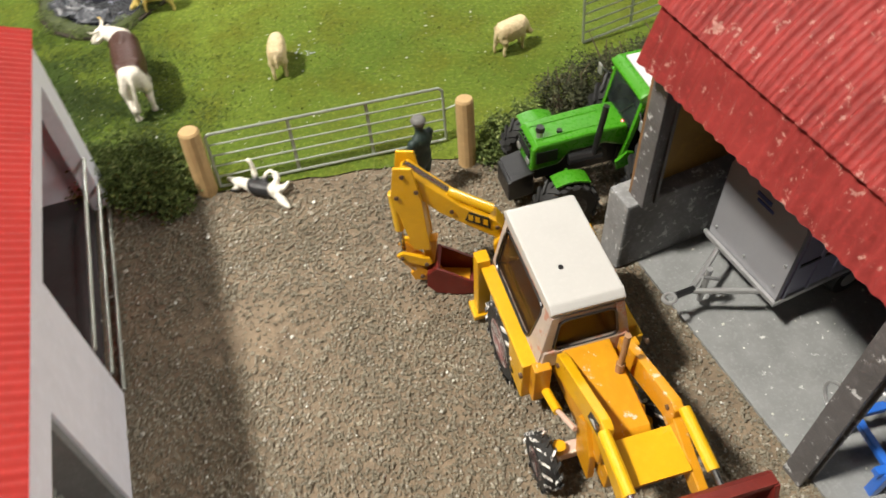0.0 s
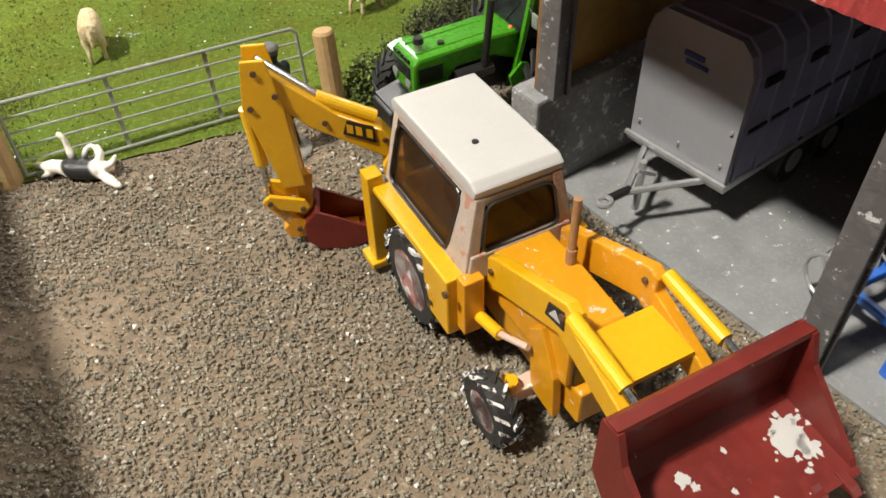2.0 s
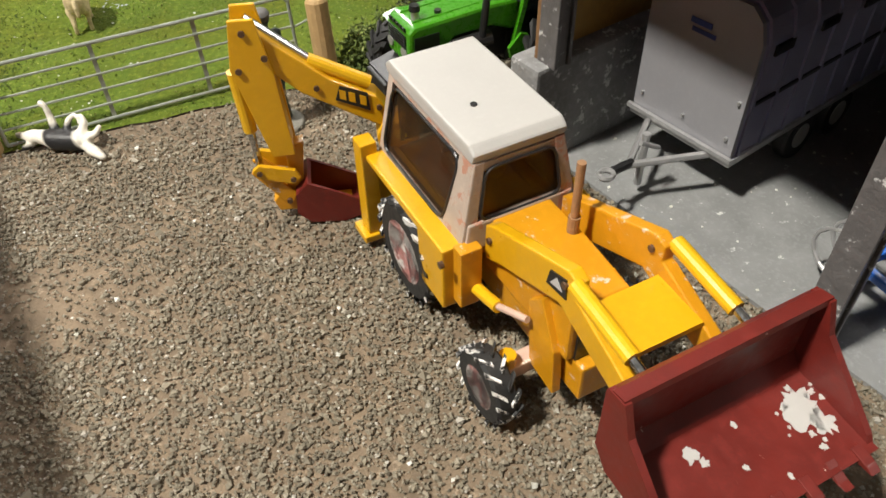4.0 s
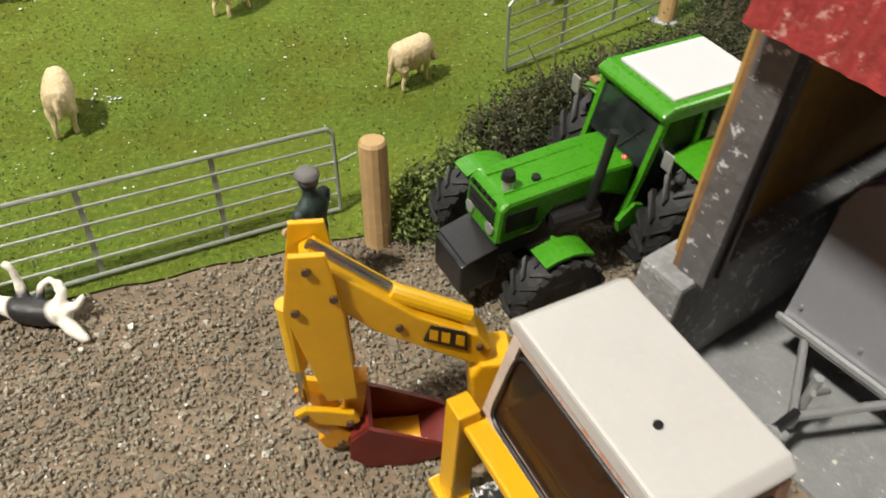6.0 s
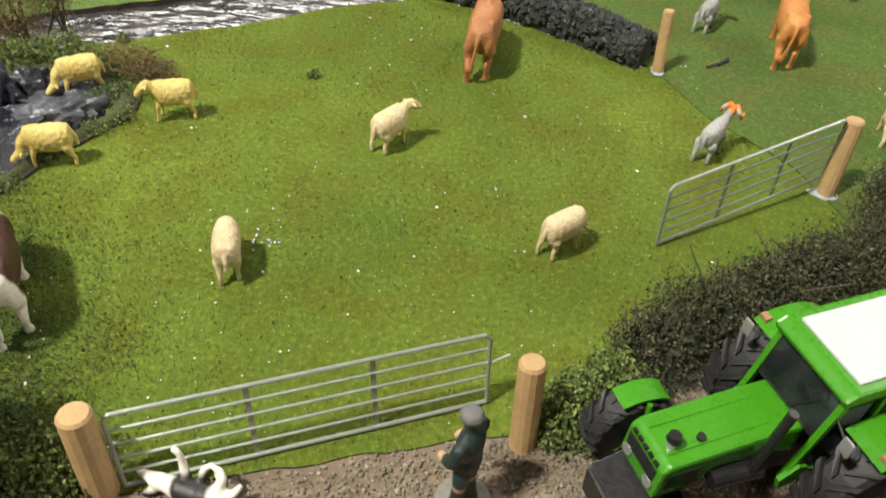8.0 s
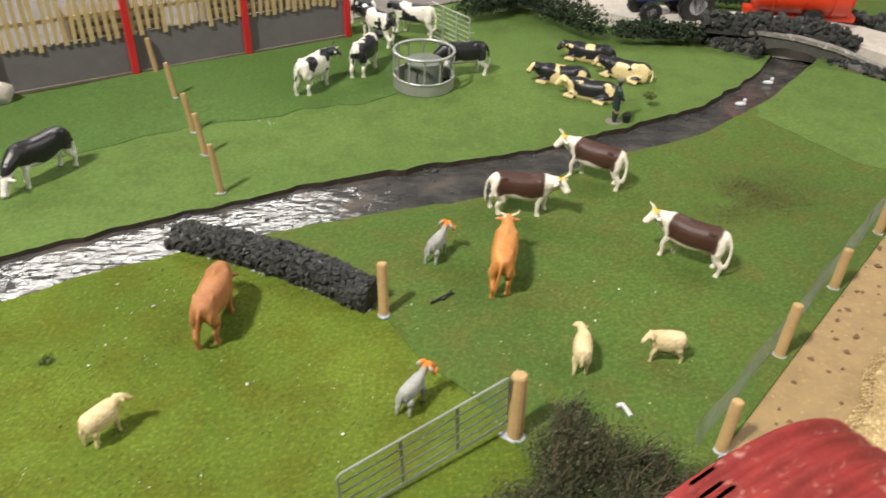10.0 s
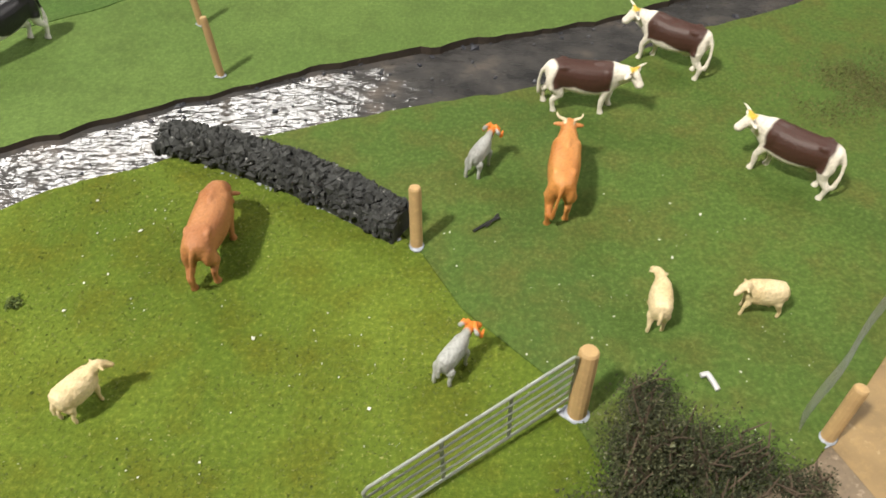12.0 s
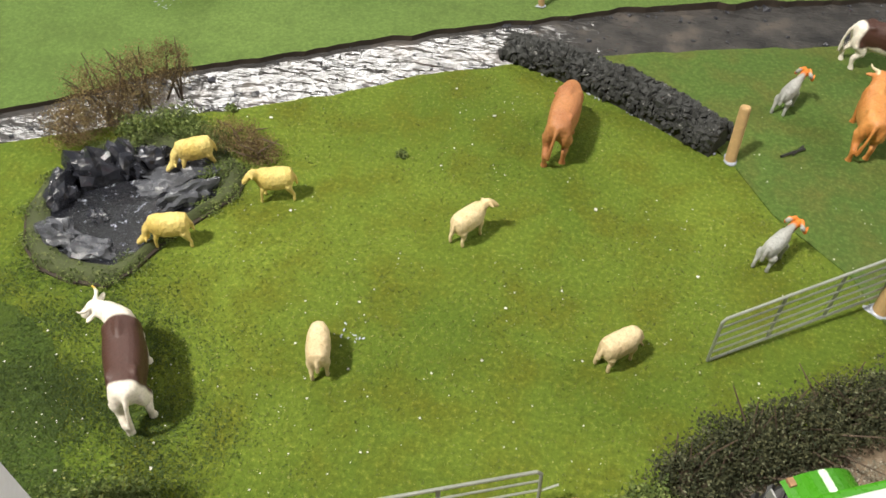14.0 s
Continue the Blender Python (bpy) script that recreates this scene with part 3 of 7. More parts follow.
def stake(x, y, z, h, r, lean=(0, 0), label="short peeled wooden post glued into the grass", foot=True, name="wooden_post"):
    p = thing(name, x, y, z, random.uniform(0, 360), label, "post", "wooden posts")
    bm = B()
    pts = [(0, 0), (0.3, 0.01), (0.72, 0.0), (1.0, 0.01)]
    top = Vector((lean[0], lean[1], h))
    ca = Matrix.Rotation(-p.matrix_world.to_euler().z, 3, "Z")
    top = ca @ top
    cyl(bm, (0, 0, -0.05), top * 0.97, r, r * 0.97, 14)
    cyl(bm, top * 0.97, top, r * 0.97, r * 0.82, 14)
    part("stem", bm, WOOD, p, smooth=False)
    if foot:
        bm = B()
        ball(bm, (0, 0, 0), r * 1.3, (1.15, 0.95, 0.3))
        ball(bm, (r * 0.9, r * 0.5, 0), r * 0.8, (1.3, 0.7, 0.2))
        part("glue_foot", bm, GLUE, p, "whitish dried glue", True)
    return p


stake(-5.07, 9.3, -0.03, 1.42, 0.19, (0.0, 0.1), "thick peeled wooden gatepost at the yard entrance", False)
stake(-0.35, 10.58, -0.03, 1.42, 0.17, (-0.06, 0.16), "thick peeled wooden gatepost beside the hedge", False)
stake(4.78, 16.3, 0, 1.42, 0.16, (0.0, 0.2), "peeled wooden gatepost holding the open gate")
stake(2.22, 19.88, 0.03, 1.26, 0.12, (-0.04, 0.24), "peeled wooden post at the end of the stone wall")
for x, y, h in ((-2.6, 25.9, 1.5), (-3.54, 28.2, 1.35), (-4.26, 29.8, 1.3), (-5.49, 32.5, 1.25), (-6.72, 34.75, 1.3)):
    stake(x, y, FAR_Z, h, 0.09, (-0.18, 0.12), "thin peeled wooden post on the far grass")
for x, y, h in ((8.65, 15.9, 1.15), (10.85, 18.5, 1.3), (13.2, 20.9, 1.05), (15.6, 23.35, 1.05), (17.85, 25.8, 1.1)):
    stake(x, y, 0, h, 0.12, (0.12, 0.16), "peeled wooden post of the netting fence")


# ---- toy animals: one moulded mesh each ----
def melt(name, bm, voxel, smooth=2, wool=0.0):
    """Fuses overlapping lumps into one skin; wool gives it low curls."""
    me = bpy.data.meshes.new("lumps")
    bm.to_mesh(me)
    bm.free()
    ob = new("lumps", me)
    r = ob.modifiers.new("fuse", "REMESH")
    r.mode, r.voxel_size = "VOXEL", voxel
    s = ob.modifiers.new("even", "SMOOTH")
    s.factor, s.iterations = 0.5, smooth
    got = bpy.data.meshes.new_from_object(ob.evaluated_get(bpy.context.evaluated_depsgraph_get()))
    bpy.data.objects.remove(ob)
    if wool:
        for v, nrm in [(v, v.normal.copy()) for v in got.vertices]:
            if v.co.z > 0.28:
                v.co += nrm * wool * (noise.noise(v.co * 11) + 0.6 * noise.noise(v.co * 23))
    got.transform(Matrix.Diagonal((U, U, U, 1)))
    got.name = name
    got.shade_smooth()
    return got


def limb(bm, pts):
    """Tapered limb through (x, y, z, radius)."""
    for a, b in zip(pts, pts[1:]):
        cyl(bm, a[:3], b[:3], a[3], b[3], 10)
        ball(bm, a[:3], a[3], sub=1)
    ball(bm, pts[-1][:3], pts[-1][3], sub=1)


def loft(bm, sections, n=20, power=2.5):
    """Closed barrel through (x, centre height, half width, half height)."""
    rows = []
    for x, z, w, h in sections:
        row = []
        for k in range(n):
            c, q = math.cos(2 * math.pi * k / n), math.sin(2 * math.pi * k / n)
            row.append(bm.verts.new((x, math.copysign(abs(c) ** (2 / power), c) * w, z + math.copysign(abs(q) ** (2 / power), q) * h)))
        rows.append(row)
    faces = [bm.faces.new(rows[0]), bm.faces.new(rows[-1][::-1])]
    for a, b in zip(rows, rows[1:]):
        faces += [bm.faces.new((a[k], b[k], b[(k + 1) % n], a[(k + 1) % n])) for k in range(n)]
    bmesh.ops.recalc_face_normals(bm, faces=faces)


def cow_lumps(head=(0.0, 0.0), horns=True, step=0.12, tail=1.0, grazing=False, lying=False):
    """Nose towards +x. head: sideways turn and lift of the head."""
    bm = B()
    dz = -0.60 if lying else 0.0
    loft(bm, [(x, z + dz, w, h) for x, z, w, h in (
        (-1.02, 1.12, 0.10, 0.13), (-0.97, 1.09, 0.21, 0.23), (-0.82, 1.05, 0.29, 0.33), (-0.58, 1.02, 0.32, 0.37), (-0.30, 0.965, 0.35, 0.41), (0.0, 0.935, 0.37, 0.43),
        (0.28, 0.94, 0.36, 0.43), (0.52, 0.98, 0.32, 0.42), (0.70, 1.02, 0.27, 0.37), (0.86, 1.06, 0.19, 0.28))])
    for s in (-1, 1):
        ball(bm, (-0.60, s * 0.20, 1.31 + dz), 0.10, (1.3, 0.8, 0.8))
        ball(bm, (0.50, s * 0.22, 1.04 + dz), 1.0, (0.19, 0.13, 0.30))
        ball(bm, (-0.80, s * 0.20, 0.92 + dz), 1.0, (0.22, 0.13, 0.32))
    ball(bm, (0.42, 0, 1.36 + dz), 1.0, (0.28, 0.10, 0.08))
    hy, hz = head
    if grazing:
        neck, poll, nose = (1.08, hy * 0.5, 0.86), (1.28, hy, 0.58), (1.48, hy * 1.25, 0.14)
    else:
        neck, poll = (0.94, hy * 0.4, 1.18 + hz * 0.4 + dz), (1.12, hy, 1.25 + hz + dz)
        nose = tuple(Vector(poll) + Vector((0.26, hy * 1.2, 0)).normalized() * 0.21 + Vector((0, 0, -0.22)))
    limb(bm, [(0.70, 0, 1.10 + dz, 0.27), (*neck, 0.205), (*poll, 0.145)])
    limb(bm, [(0.74, 0, 0.92 + dz, 0.17), ((neck[0] + poll[0]) / 2, hy * 0.7, neck[2] - 0.12, 0.10)])
    mid = tuple((p * 0.45 + q * 0.55) for p, q in zip(poll, nose))
    limb(bm, [(*poll, 0.158), (*mid, 0.128), (*nose, 0.108)])
    ball(bm, nose, 0.122, (1.0, 1.1, 0.9))
    d = Vector((nose[0] - poll[0], nose[1] - poll[1], 0)).normalized()
    side = Vector((-d.y, d.x, 0))
    turn = math.degrees(math.atan2(d.y, d.x))
    for s in (-1, 1):
        e = Vector(poll) + side * s * 0.22 - d * 0.02 + Vector((0, 0, -0.01))
        ball(bm, e, 0.105, (0.6, 1.5, 0.5), turn, sub=2)
        ball(bm, Vector(poll) * 0.62 + Vector(nose) * 0.38 + side * s * 0.105 + Vector((0, 0, 0.05)), 0.035, sub=1)
        if horns:
            a = Vector(poll) + side * s * 0.09 + Vector((0, 0, 0.11))
            limb(bm, [(*a, 0.046), (*(a + side * s * 0.14 + d * 0.03 + Vector((0, 0, 0.03))), 0.040), (*(a + side * s * 0.21 + d * 0.08 + Vector((0, 0, 0.07))), 0.030), (*(a + side * s * 0.21 + d * 0.13 + Vector((0, 0, 0.12))), 0.022)])
        if lying:
            limb(bm, [(0.6, s * 0.25, 0.2, 0.13), (0.95, s * 0.3, 0.1, 0.08), (0.6, s * 0.36, 0.07, 0.06)])
            limb(bm, [(-0.6, s * 0.3, 0.22, 0.18), (-0.25, s * 0.45, 0.12, 0.09), (-0.6, s * 0.5, 0.07, 0.06)])
        else:
            f = step * s
            limb(bm, [(0.56, s * 0.20, 0.80, 0.13), (0.60 + f, s * 0.20, 0.46, 0.085), (0.59 + f, s * 0.20, 0.40, 0.085), (0.58 + f, s * 0.20, 0.15, 0.058), (0.60 + f, s * 0.20, 0.10, 0.075)])
            cyl(bm, (0.62 + f, s * 0.20, 0.0), (0.60 + f, s * 0.20, 0.11), 0.095, 0.07, 10)
            limb(bm, [(-0.80, s * 0.20, 0.80, 0.18), (-0.72 - f, s * 0.21, 0.56, 0.115), (-0.90 - f, s * 0.21, 0.37, 0.075), (-0.87 - f, s * 0.20, 0.15, 0.06), (-0.85 - f, s * 0.20, 0.10, 0.075)])
            cyl(bm, (-0.83 - f, s * 0.20, 0.0), (-0.85 - f, s * 0.20, 0.11), 0.095, 0.07, 10)
    t = -1.02
    limb(bm, [(t + 0.04, 0, 1.24 + dz, 0.07), (t - 0.09, 0.03, 1.05 + dz * 0.9, 0.045), (t - 0.13, 0.07, 0.72 + dz * 0.65, 0.042), (t - 0.11, 0.10, 0.50 + dz * 0.45, 0.06), (t - 0.10, 0.11, 0.34 + dz * 0.35, 0.045)])
    if not lying:
        ball(bm, (-0.48, 0, 0.60), 0.15, (1.1, 1.0, 0.8))
    return bm


def sheep_lumps(turn=0.0, grazing=False, slim=False, horns=False):
    bm = B()
    w, h = (0.19, 0.22) if slim else (0.255, 0.265)
    loft(bm, [(x, z, w * a, h * b) for x, z, a, b in (
        (-0.60, 0.60, 0.45, 0.50), (-0.55, 0.59, 0.78, 0.82), (-0.40, 0.58, 0.98, 0.98), (-0.15, 0.57, 1.04, 1.03), (0.12, 0.575, 1.0, 1.02), (0.32, 0.60, 0.86, 0.95), (0.44, 0.63, 0.6, 0.72))], 18, 2.3)
    hz = 0.34 if grazing else (0.94 if slim else 0.84)
    hx = 0.62 if grazing else 0.56
    limb(bm, [(0.34, 0, 0.64, 0.18 if not slim else 0.13), (hx - 0.08, turn * 0.5, (hz + 0.66) / 2 + 0.04, 0.125 if not slim else 0.10), (hx, turn, hz, 0.105)])
    limb(bm, [(hx, turn, hz, 0.105), (hx + 0.12, turn * 1.5, hz - 0.06, 0.085), (hx + 0.23, turn * 2.0, hz - 0.13, 0.06)])
    for s in (-1, 1):
        ball(bm, (hx - 0.03, turn + s * 0.15, hz + 0.0), 0.065, (0.6, 1.5, 0.5), sub=1)
        if horns:
            limb(bm, [(hx - 0.02, turn + s * 0.08, hz + 0.1, 0.055), (hx - 0.14, turn + s * 0.2, hz + 0.02, 0.055), (hx - 0.02, turn + s * 0.26, hz - 0.12, 0.045), (hx + 0.1, turn + s * 0.24, hz - 0.04, 0.03)])
        limb(bm, [(0.30, s * 0.14, 0.42, 0.085), (0.33 + 0.05 * s, s * 0.14, 0.22, 0.046), (0.33 + 0.05 * s, s * 0.14, 0.08, 0.04), (0.35 + 0.05 * s, s * 0.14, 0.03, 0.052)])
        limb(bm, [(-0.42, s * 0.15, 0.44, 0.12), (-0.44 - 0.06 * s, s * 0.16, 0.27, 0.065), (-0.51 - 0.06 * s, s * 0.16, 0.18, 0.045), (-0.49 - 0.06 * s, s * 0.16, 0.03, 0.052)])
    limb(bm, [(-0.58, 0, 0.68, 0.06), (-0.67, 0.0, 0.55, 0.05), (-0.68, 0.0, 0.40, 0.04)])
    return bm


def coat(name, base, patch, rule, rough=0.35, tip=None, relief=0.25, detail=3.0):
    """Moulded plastic in two colours. rule(nt, x, y, z, n) gives where the patch colour goes."""
    m, nt, b = material(name)
    v = coords(nt)
    sep = nt.nodes.new("ShaderNodeSeparateXYZ")
    nt.links.new(v, sep.inputs[0])
    x, y, z = sep.outputs
    info = nt.nodes.new("ShaderNodeObjectInfo")
    shift = nt.nodes.new("ShaderNodeVectorMath")
    shift.operation = "ADD"
    nt.links.new(v, shift.inputs[0])
    comb = nt.nodes.new("ShaderNodeCombineXYZ")
    nt.links.new(math_node(nt, "MULTIPLY", info.outputs["Random"], 37.0), comb.inputs[0])
    nt.links.new(comb.outputs[0], shift.inputs[1])
    n = noise_tex(nt, shift.outputs[0], detail * 0.5, 2, 0.4)
    fine = noise_tex(nt, v, 16, 5, 0.65)
    fac = rule(nt, x, y, z, n)
    col = mix(nt, fac, base, patch)
    if tip:
        col = mix(nt, tip[0](nt, x, y, z, n), col, tip[1])
    col = mix(nt, ramp(nt, fine, [(0.32, (0.45,) * 3), (0.55, (0, 0, 0))]), col, mix(nt, 0.6, col, (0.02, 0.015, 0.01)))
    nt.links.new(col, b.inputs["Base Color"])
    nt.links.new(ramp(nt, fine, [(0.3, (rough + 0.15,) * 3), (0.7, (rough,) * 3)]), b.inputs["Roughness"])
    bump(nt, b, fine, relief, 0.04)
    return m


def step_(nt, v, edge, width=0.03):
    return ramp(nt, math_node(nt, "MULTIPLY_ADD", v, 1.0, 0.5 - edge), [(0.5 - width, (0, 0, 0)), (0.5 + width, (1, 1, 1))])


def mul(nt, a, b):
    return math_node(nt, "MULTIPLY", a, b)


def saddle(nt, x, y, z, n):
    wob = math_node(nt, "MULTIPLY_ADD", n, 0.35, -0.17)
    a = step_(nt, math_node(nt, "ADD", x, wob), -0.80)
    c = math_node(nt, "SUBTRACT", 1.0, step_(nt, math_node(nt, "ADD", x, wob), 0.62))
    lowz = step_(nt, math_node(nt, "ADD", z, wob), 0.78)
    return mul(nt, mul(nt, a, c), lowz)


def horn_tip(nt, x, y, z, n):
    return mul(nt, mul(nt, step_(nt, z, 1.36, 0.02), step_(nt, math_node(nt, "ABSOLUTE", y), 0.08, 0.02)), step_(nt, x, 1.0, 0.02))


def patches(nt, x, y, z, n):
    return mul(nt, ramp(nt, n, [(0.475, (0, 0, 0)), (0.49, (1, 1, 1))]), step_(nt, z, 0.66))


def patches_low(nt, x, y, z, n):
    return mul(nt, ramp(nt, n, [(0.40, (0, 0, 0)), (0.42, (1, 1, 1))]), step_(nt, z, 0.2))


def feet(nt, x, y, z, n):
    return math_node(nt, "SUBTRACT", 1.0, step_(nt, z, 0.07, 0.02))


def sheep_face(nt, x, y, z, n):
    return step_(nt, x, 0.74, 0.02)


def ram_head(nt, x, y, z, n):
    return mul(nt, step_(nt, x, 0.44, 0.02), step_(nt, z, 0.78, 0.02))


HEREFORD = coat("brown_white_toy", (0.80, 0.74, 0.64), (0.062, 0.025, 0.018), saddle, 0.42, (horn_tip, (0.7, 0.45, 0.05)), 0.35)
HOLSTEIN = coat("black_white_toy", (0.80, 0.76, 0.68), (0.015, 0.015, 0.02), patches, 0.3)
HOLSTEIN_LYING = coat("black_cream_toy", (0.78, 0.62, 0.32), (0.015, 0.015, 0.02), patches_low, 0.3)
BLACKCOW = coat("mostly_black_toy", (0.8, 0.78, 0.74), (0.015, 0.015, 0.018), lambda nt, x, y, z, n: step_(nt, math_node(nt, "MULTIPLY_ADD", n, 0.5, z), 0.98), 0.25)
ORANGE = coat("orange_toy", (0.62, 0.27, 0.075), (0.48, 0.17, 0.04), lambda nt, x, y, z, n: ramp(nt, n, [(0.4, (0, 0, 0)), (0.7, (1, 1, 1))]), 0.35, (horn_tip, (0.7, 0.6, 0.4)), 0.5)
GINGER = coat("ginger_toy", (0.46, 0.20, 0.075), (0.36, 0.135, 0.05), lambda nt, x, y, z, n: ramp(nt, n, [(0.4, (0, 0, 0)), (0.7, (1, 1, 1))]), 0.4, None, 0.6)
CREAM = coat("cream_toy", (0.74, 0.60, 0.36), (0.60, 0.44, 0.2), lambda nt, x, y, z, n: ramp(nt, n, [(0.45, (0, 0, 0)), (0.75, (1, 1, 1))]), 0.5, None, 0.6)
PALE = coat("pale_cream_toy", (0.66, 0.53, 0.32), (0.52, 0.38, 0.2), lambda nt, x, y, z, n: ramp(nt, n, [(0.5, (0, 0, 0)), (0.8, (1, 1, 1))]), 0.5, None, 0.5)
YELLOW = coat("yellow_toy", (0.72, 0.57, 0.19), (0.62, 0.45, 0.11), lambda nt, x, y, z, n: ramp(nt, n, [(0.4, (0, 0, 0)), (0.7, (1, 1, 1))]), 0.5, None, 0.6)
RAM = coat("grey_ram_toy", (0.42, 0.43, 0.41), (0.28, 0.28, 0.26), lambda nt, x, y, z, n: ramp(nt, n, [(0.4, (0, 0, 0)), (0.7, (1, 1, 1))]), 0.5, (ram_head, (0.85, 0.24, 0.03)), 0.6)

COWS = {"look_left": melt("cow_a", cow_lumps((0.18, 0.02)), 0.031), "look_right": melt("cow_b", cow_lumps((-0.18, 0.0)), 0.031), "straight": melt("cow_c", cow_lumps((0.02, 0.05)), 0.031),
        "turned": melt("cow_g", cow_lumps((0.42, -0.08)), 0.031), "graze": melt("cow_d", cow_lumps((0.12, 0), horns=False, grazing=True), 0.031), "lying": melt("cow_e", cow_lumps((0.1, 0.05), horns=False, lying=True), 0.042), "polled": melt("cow_f", cow_lumps((-0.1, 0), horns=False), 0.031)}
SHEEP = {"left": melt("sheep_a", sheep_lumps(0.12), 0.021, 2, 0.011), "right": melt("sheep_b", sheep_lumps(-0.12), 0.021, 2, 0.011), "graze": melt("sheep_c", sheep_lumps(0.05, True), 0.021, 2, 0.011), "ram": melt("sheep_d", sheep_lumps(-0.08, False, True, True), 0.020, 2, 0.01)}


def animal(name, me, mat, x, y, z, yaw, size, label, category, group, shape=(1, 1, 1)):
    mesh = me.copy()
    mesh.materials.clear()
    mesh.materials.append(mat)
    ob = tagged(new(name, mesh), label, category, group)
    ob.matrix_world = pose(x * U, y * U, (z - 0.01) * U, 0, 0, yaw) @ Matrix.Diagonal((size * shape[0], size * shape[1], size * shape[2], 1))
    return ob


def between(front, back):
    return (front[0] + back[0]) / 2, (front[1] + back[1]) / 2, math.degrees(math.atan2(front[1] - back[1], front[0] - back[0]))


HG, SG, FG = "cattle in the near field", "sheep in the near field", "cattle on the far grass"
for look_, mat, front, back, size, label in (
        ("look_right", HEREFORD, (6.6, 24.25), (5.2, 24.35), 1.0, "brown and white horned toy cow facing the stream bank"),
        ("look_left", HEREFORD, (7.75, 26.5), (8.75, 25.75), 1.0, "brown and white toy cow with its head over the stream"),
        ("look_left", HEREFORD, (9.3, 22.45), (10.4, 21.55), 1.0, "brown and white horned toy cow standing on bare grass"),
        ("straight", ORANGE, (5.2, 22.0), (4.93, 20.6), 0.98, "orange highland toy cow seen from behind"),
        ("graze", GINGER, (-1.38, 20.3), (-1.5, 18.95), 1.0, "ginger toy cow grazing beside the stone wall"),
        ("turned", HEREFORD, (-7.85, 12.55), (-7.05, 11.2), 1.0, "brown and white toy cow with its head turned aside")):
    x, y, yaw = between(front, back)
    animal("toy_cow", COWS[look_], mat, x, y, 0.0, yaw, size * 0.88, label, "toy cow", HG)
for look_, mat, x, y, yaw, label in (
        ("graze", PALE, -4.72, 13.0, 105, "pale cream toy sheep grazing away from the yard"), ("graze", PALE, 0.15, 14.15, 42, "pale cream toy sheep grazing near the open gate"),
        ("right", CREAM, -2.85, 16.40, 55, "cream toy sheep standing in mid field"), ("left", YELLOW, -6.85, 16.55, 200, "yellow toy sheep facing the pond rocks"),
        ("graze", YELLOW, -8.3, 14.9, 200, "yellow toy sheep grazing on the pond edge"), ("graze", YELLOW, -8.75, 17.0, 215, "yellow toy sheep standing on the wet rocks"),
        ("ram", RAM, 2.85, 17.1, 55, "grey horned toy ram with an orange head"), ("ram", RAM, 3.5, 22.1, 60, "grey toy ram with an orange head near the cattle"),
        ("left", CREAM, 6.4, 18.25, 78, "cream toy sheep facing the stream"), ("left", CREAM, 8.2, 18.4, 176, "cream toy sheep standing side-on on the meadow")):
    animal("toy_sheep", SHEEP[look_], mat, x, y, 0.02, yaw, 0.77, label, "toy sheep", SG, (0.88, 1.0, 1.16))
for look_, mat, x, y, yaw, label in (
        ("look_right", HOLSTEIN, -0.6, 33.5, 62, "black and white horned toy cow on the far grass"), ("polled", HOLSTEIN, 1.2, 35.3, 70, "white toy cow with black head near the feeder"),
        ("polled", HOLSTEIN, 1.6, 38.6, 130, "black and white toy cow by the sheds"), ("polled", HOLSTEIN, 3.1, 39.6, 155, "white and black toy cow beside the far gate"),
        ("polled", HOLSTEIN, 0.9, 40.3, 120, "black and white toy cow at the fence end"), ("graze", BLACKCOW, 4.9, 35.0, 190, "black toy cow eating from the ring feeder"),
        ("polled", HOLSTEIN, -12.9, 24.6, 22, "black and white toy cow near the stream"), ("graze", BLACKCOW, -13.6, 26.6, 150, "black toy cow behind another"), ("graze", BLACKCOW, -7.9, 26.75, 238, "black and white toy cow grazing alone")):
    animal("toy_cow", COWS[look_], mat, x, y, FAR_Z, yaw, 0.95, label, "toy cow", FG)
for x, y, yaw in ((8.75, 34.3, 165), (9.6, 32.9, 155), (11.4, 34.9, 150), (10.3, 36.7, 160)):
    animal("toy_cow", COWS["lying"], HOLSTEIN_LYING, x, y, FAR_Z, yaw, 0.95, "black and cream toy cow lying on the far grass", "toy cow", "lying cattle")


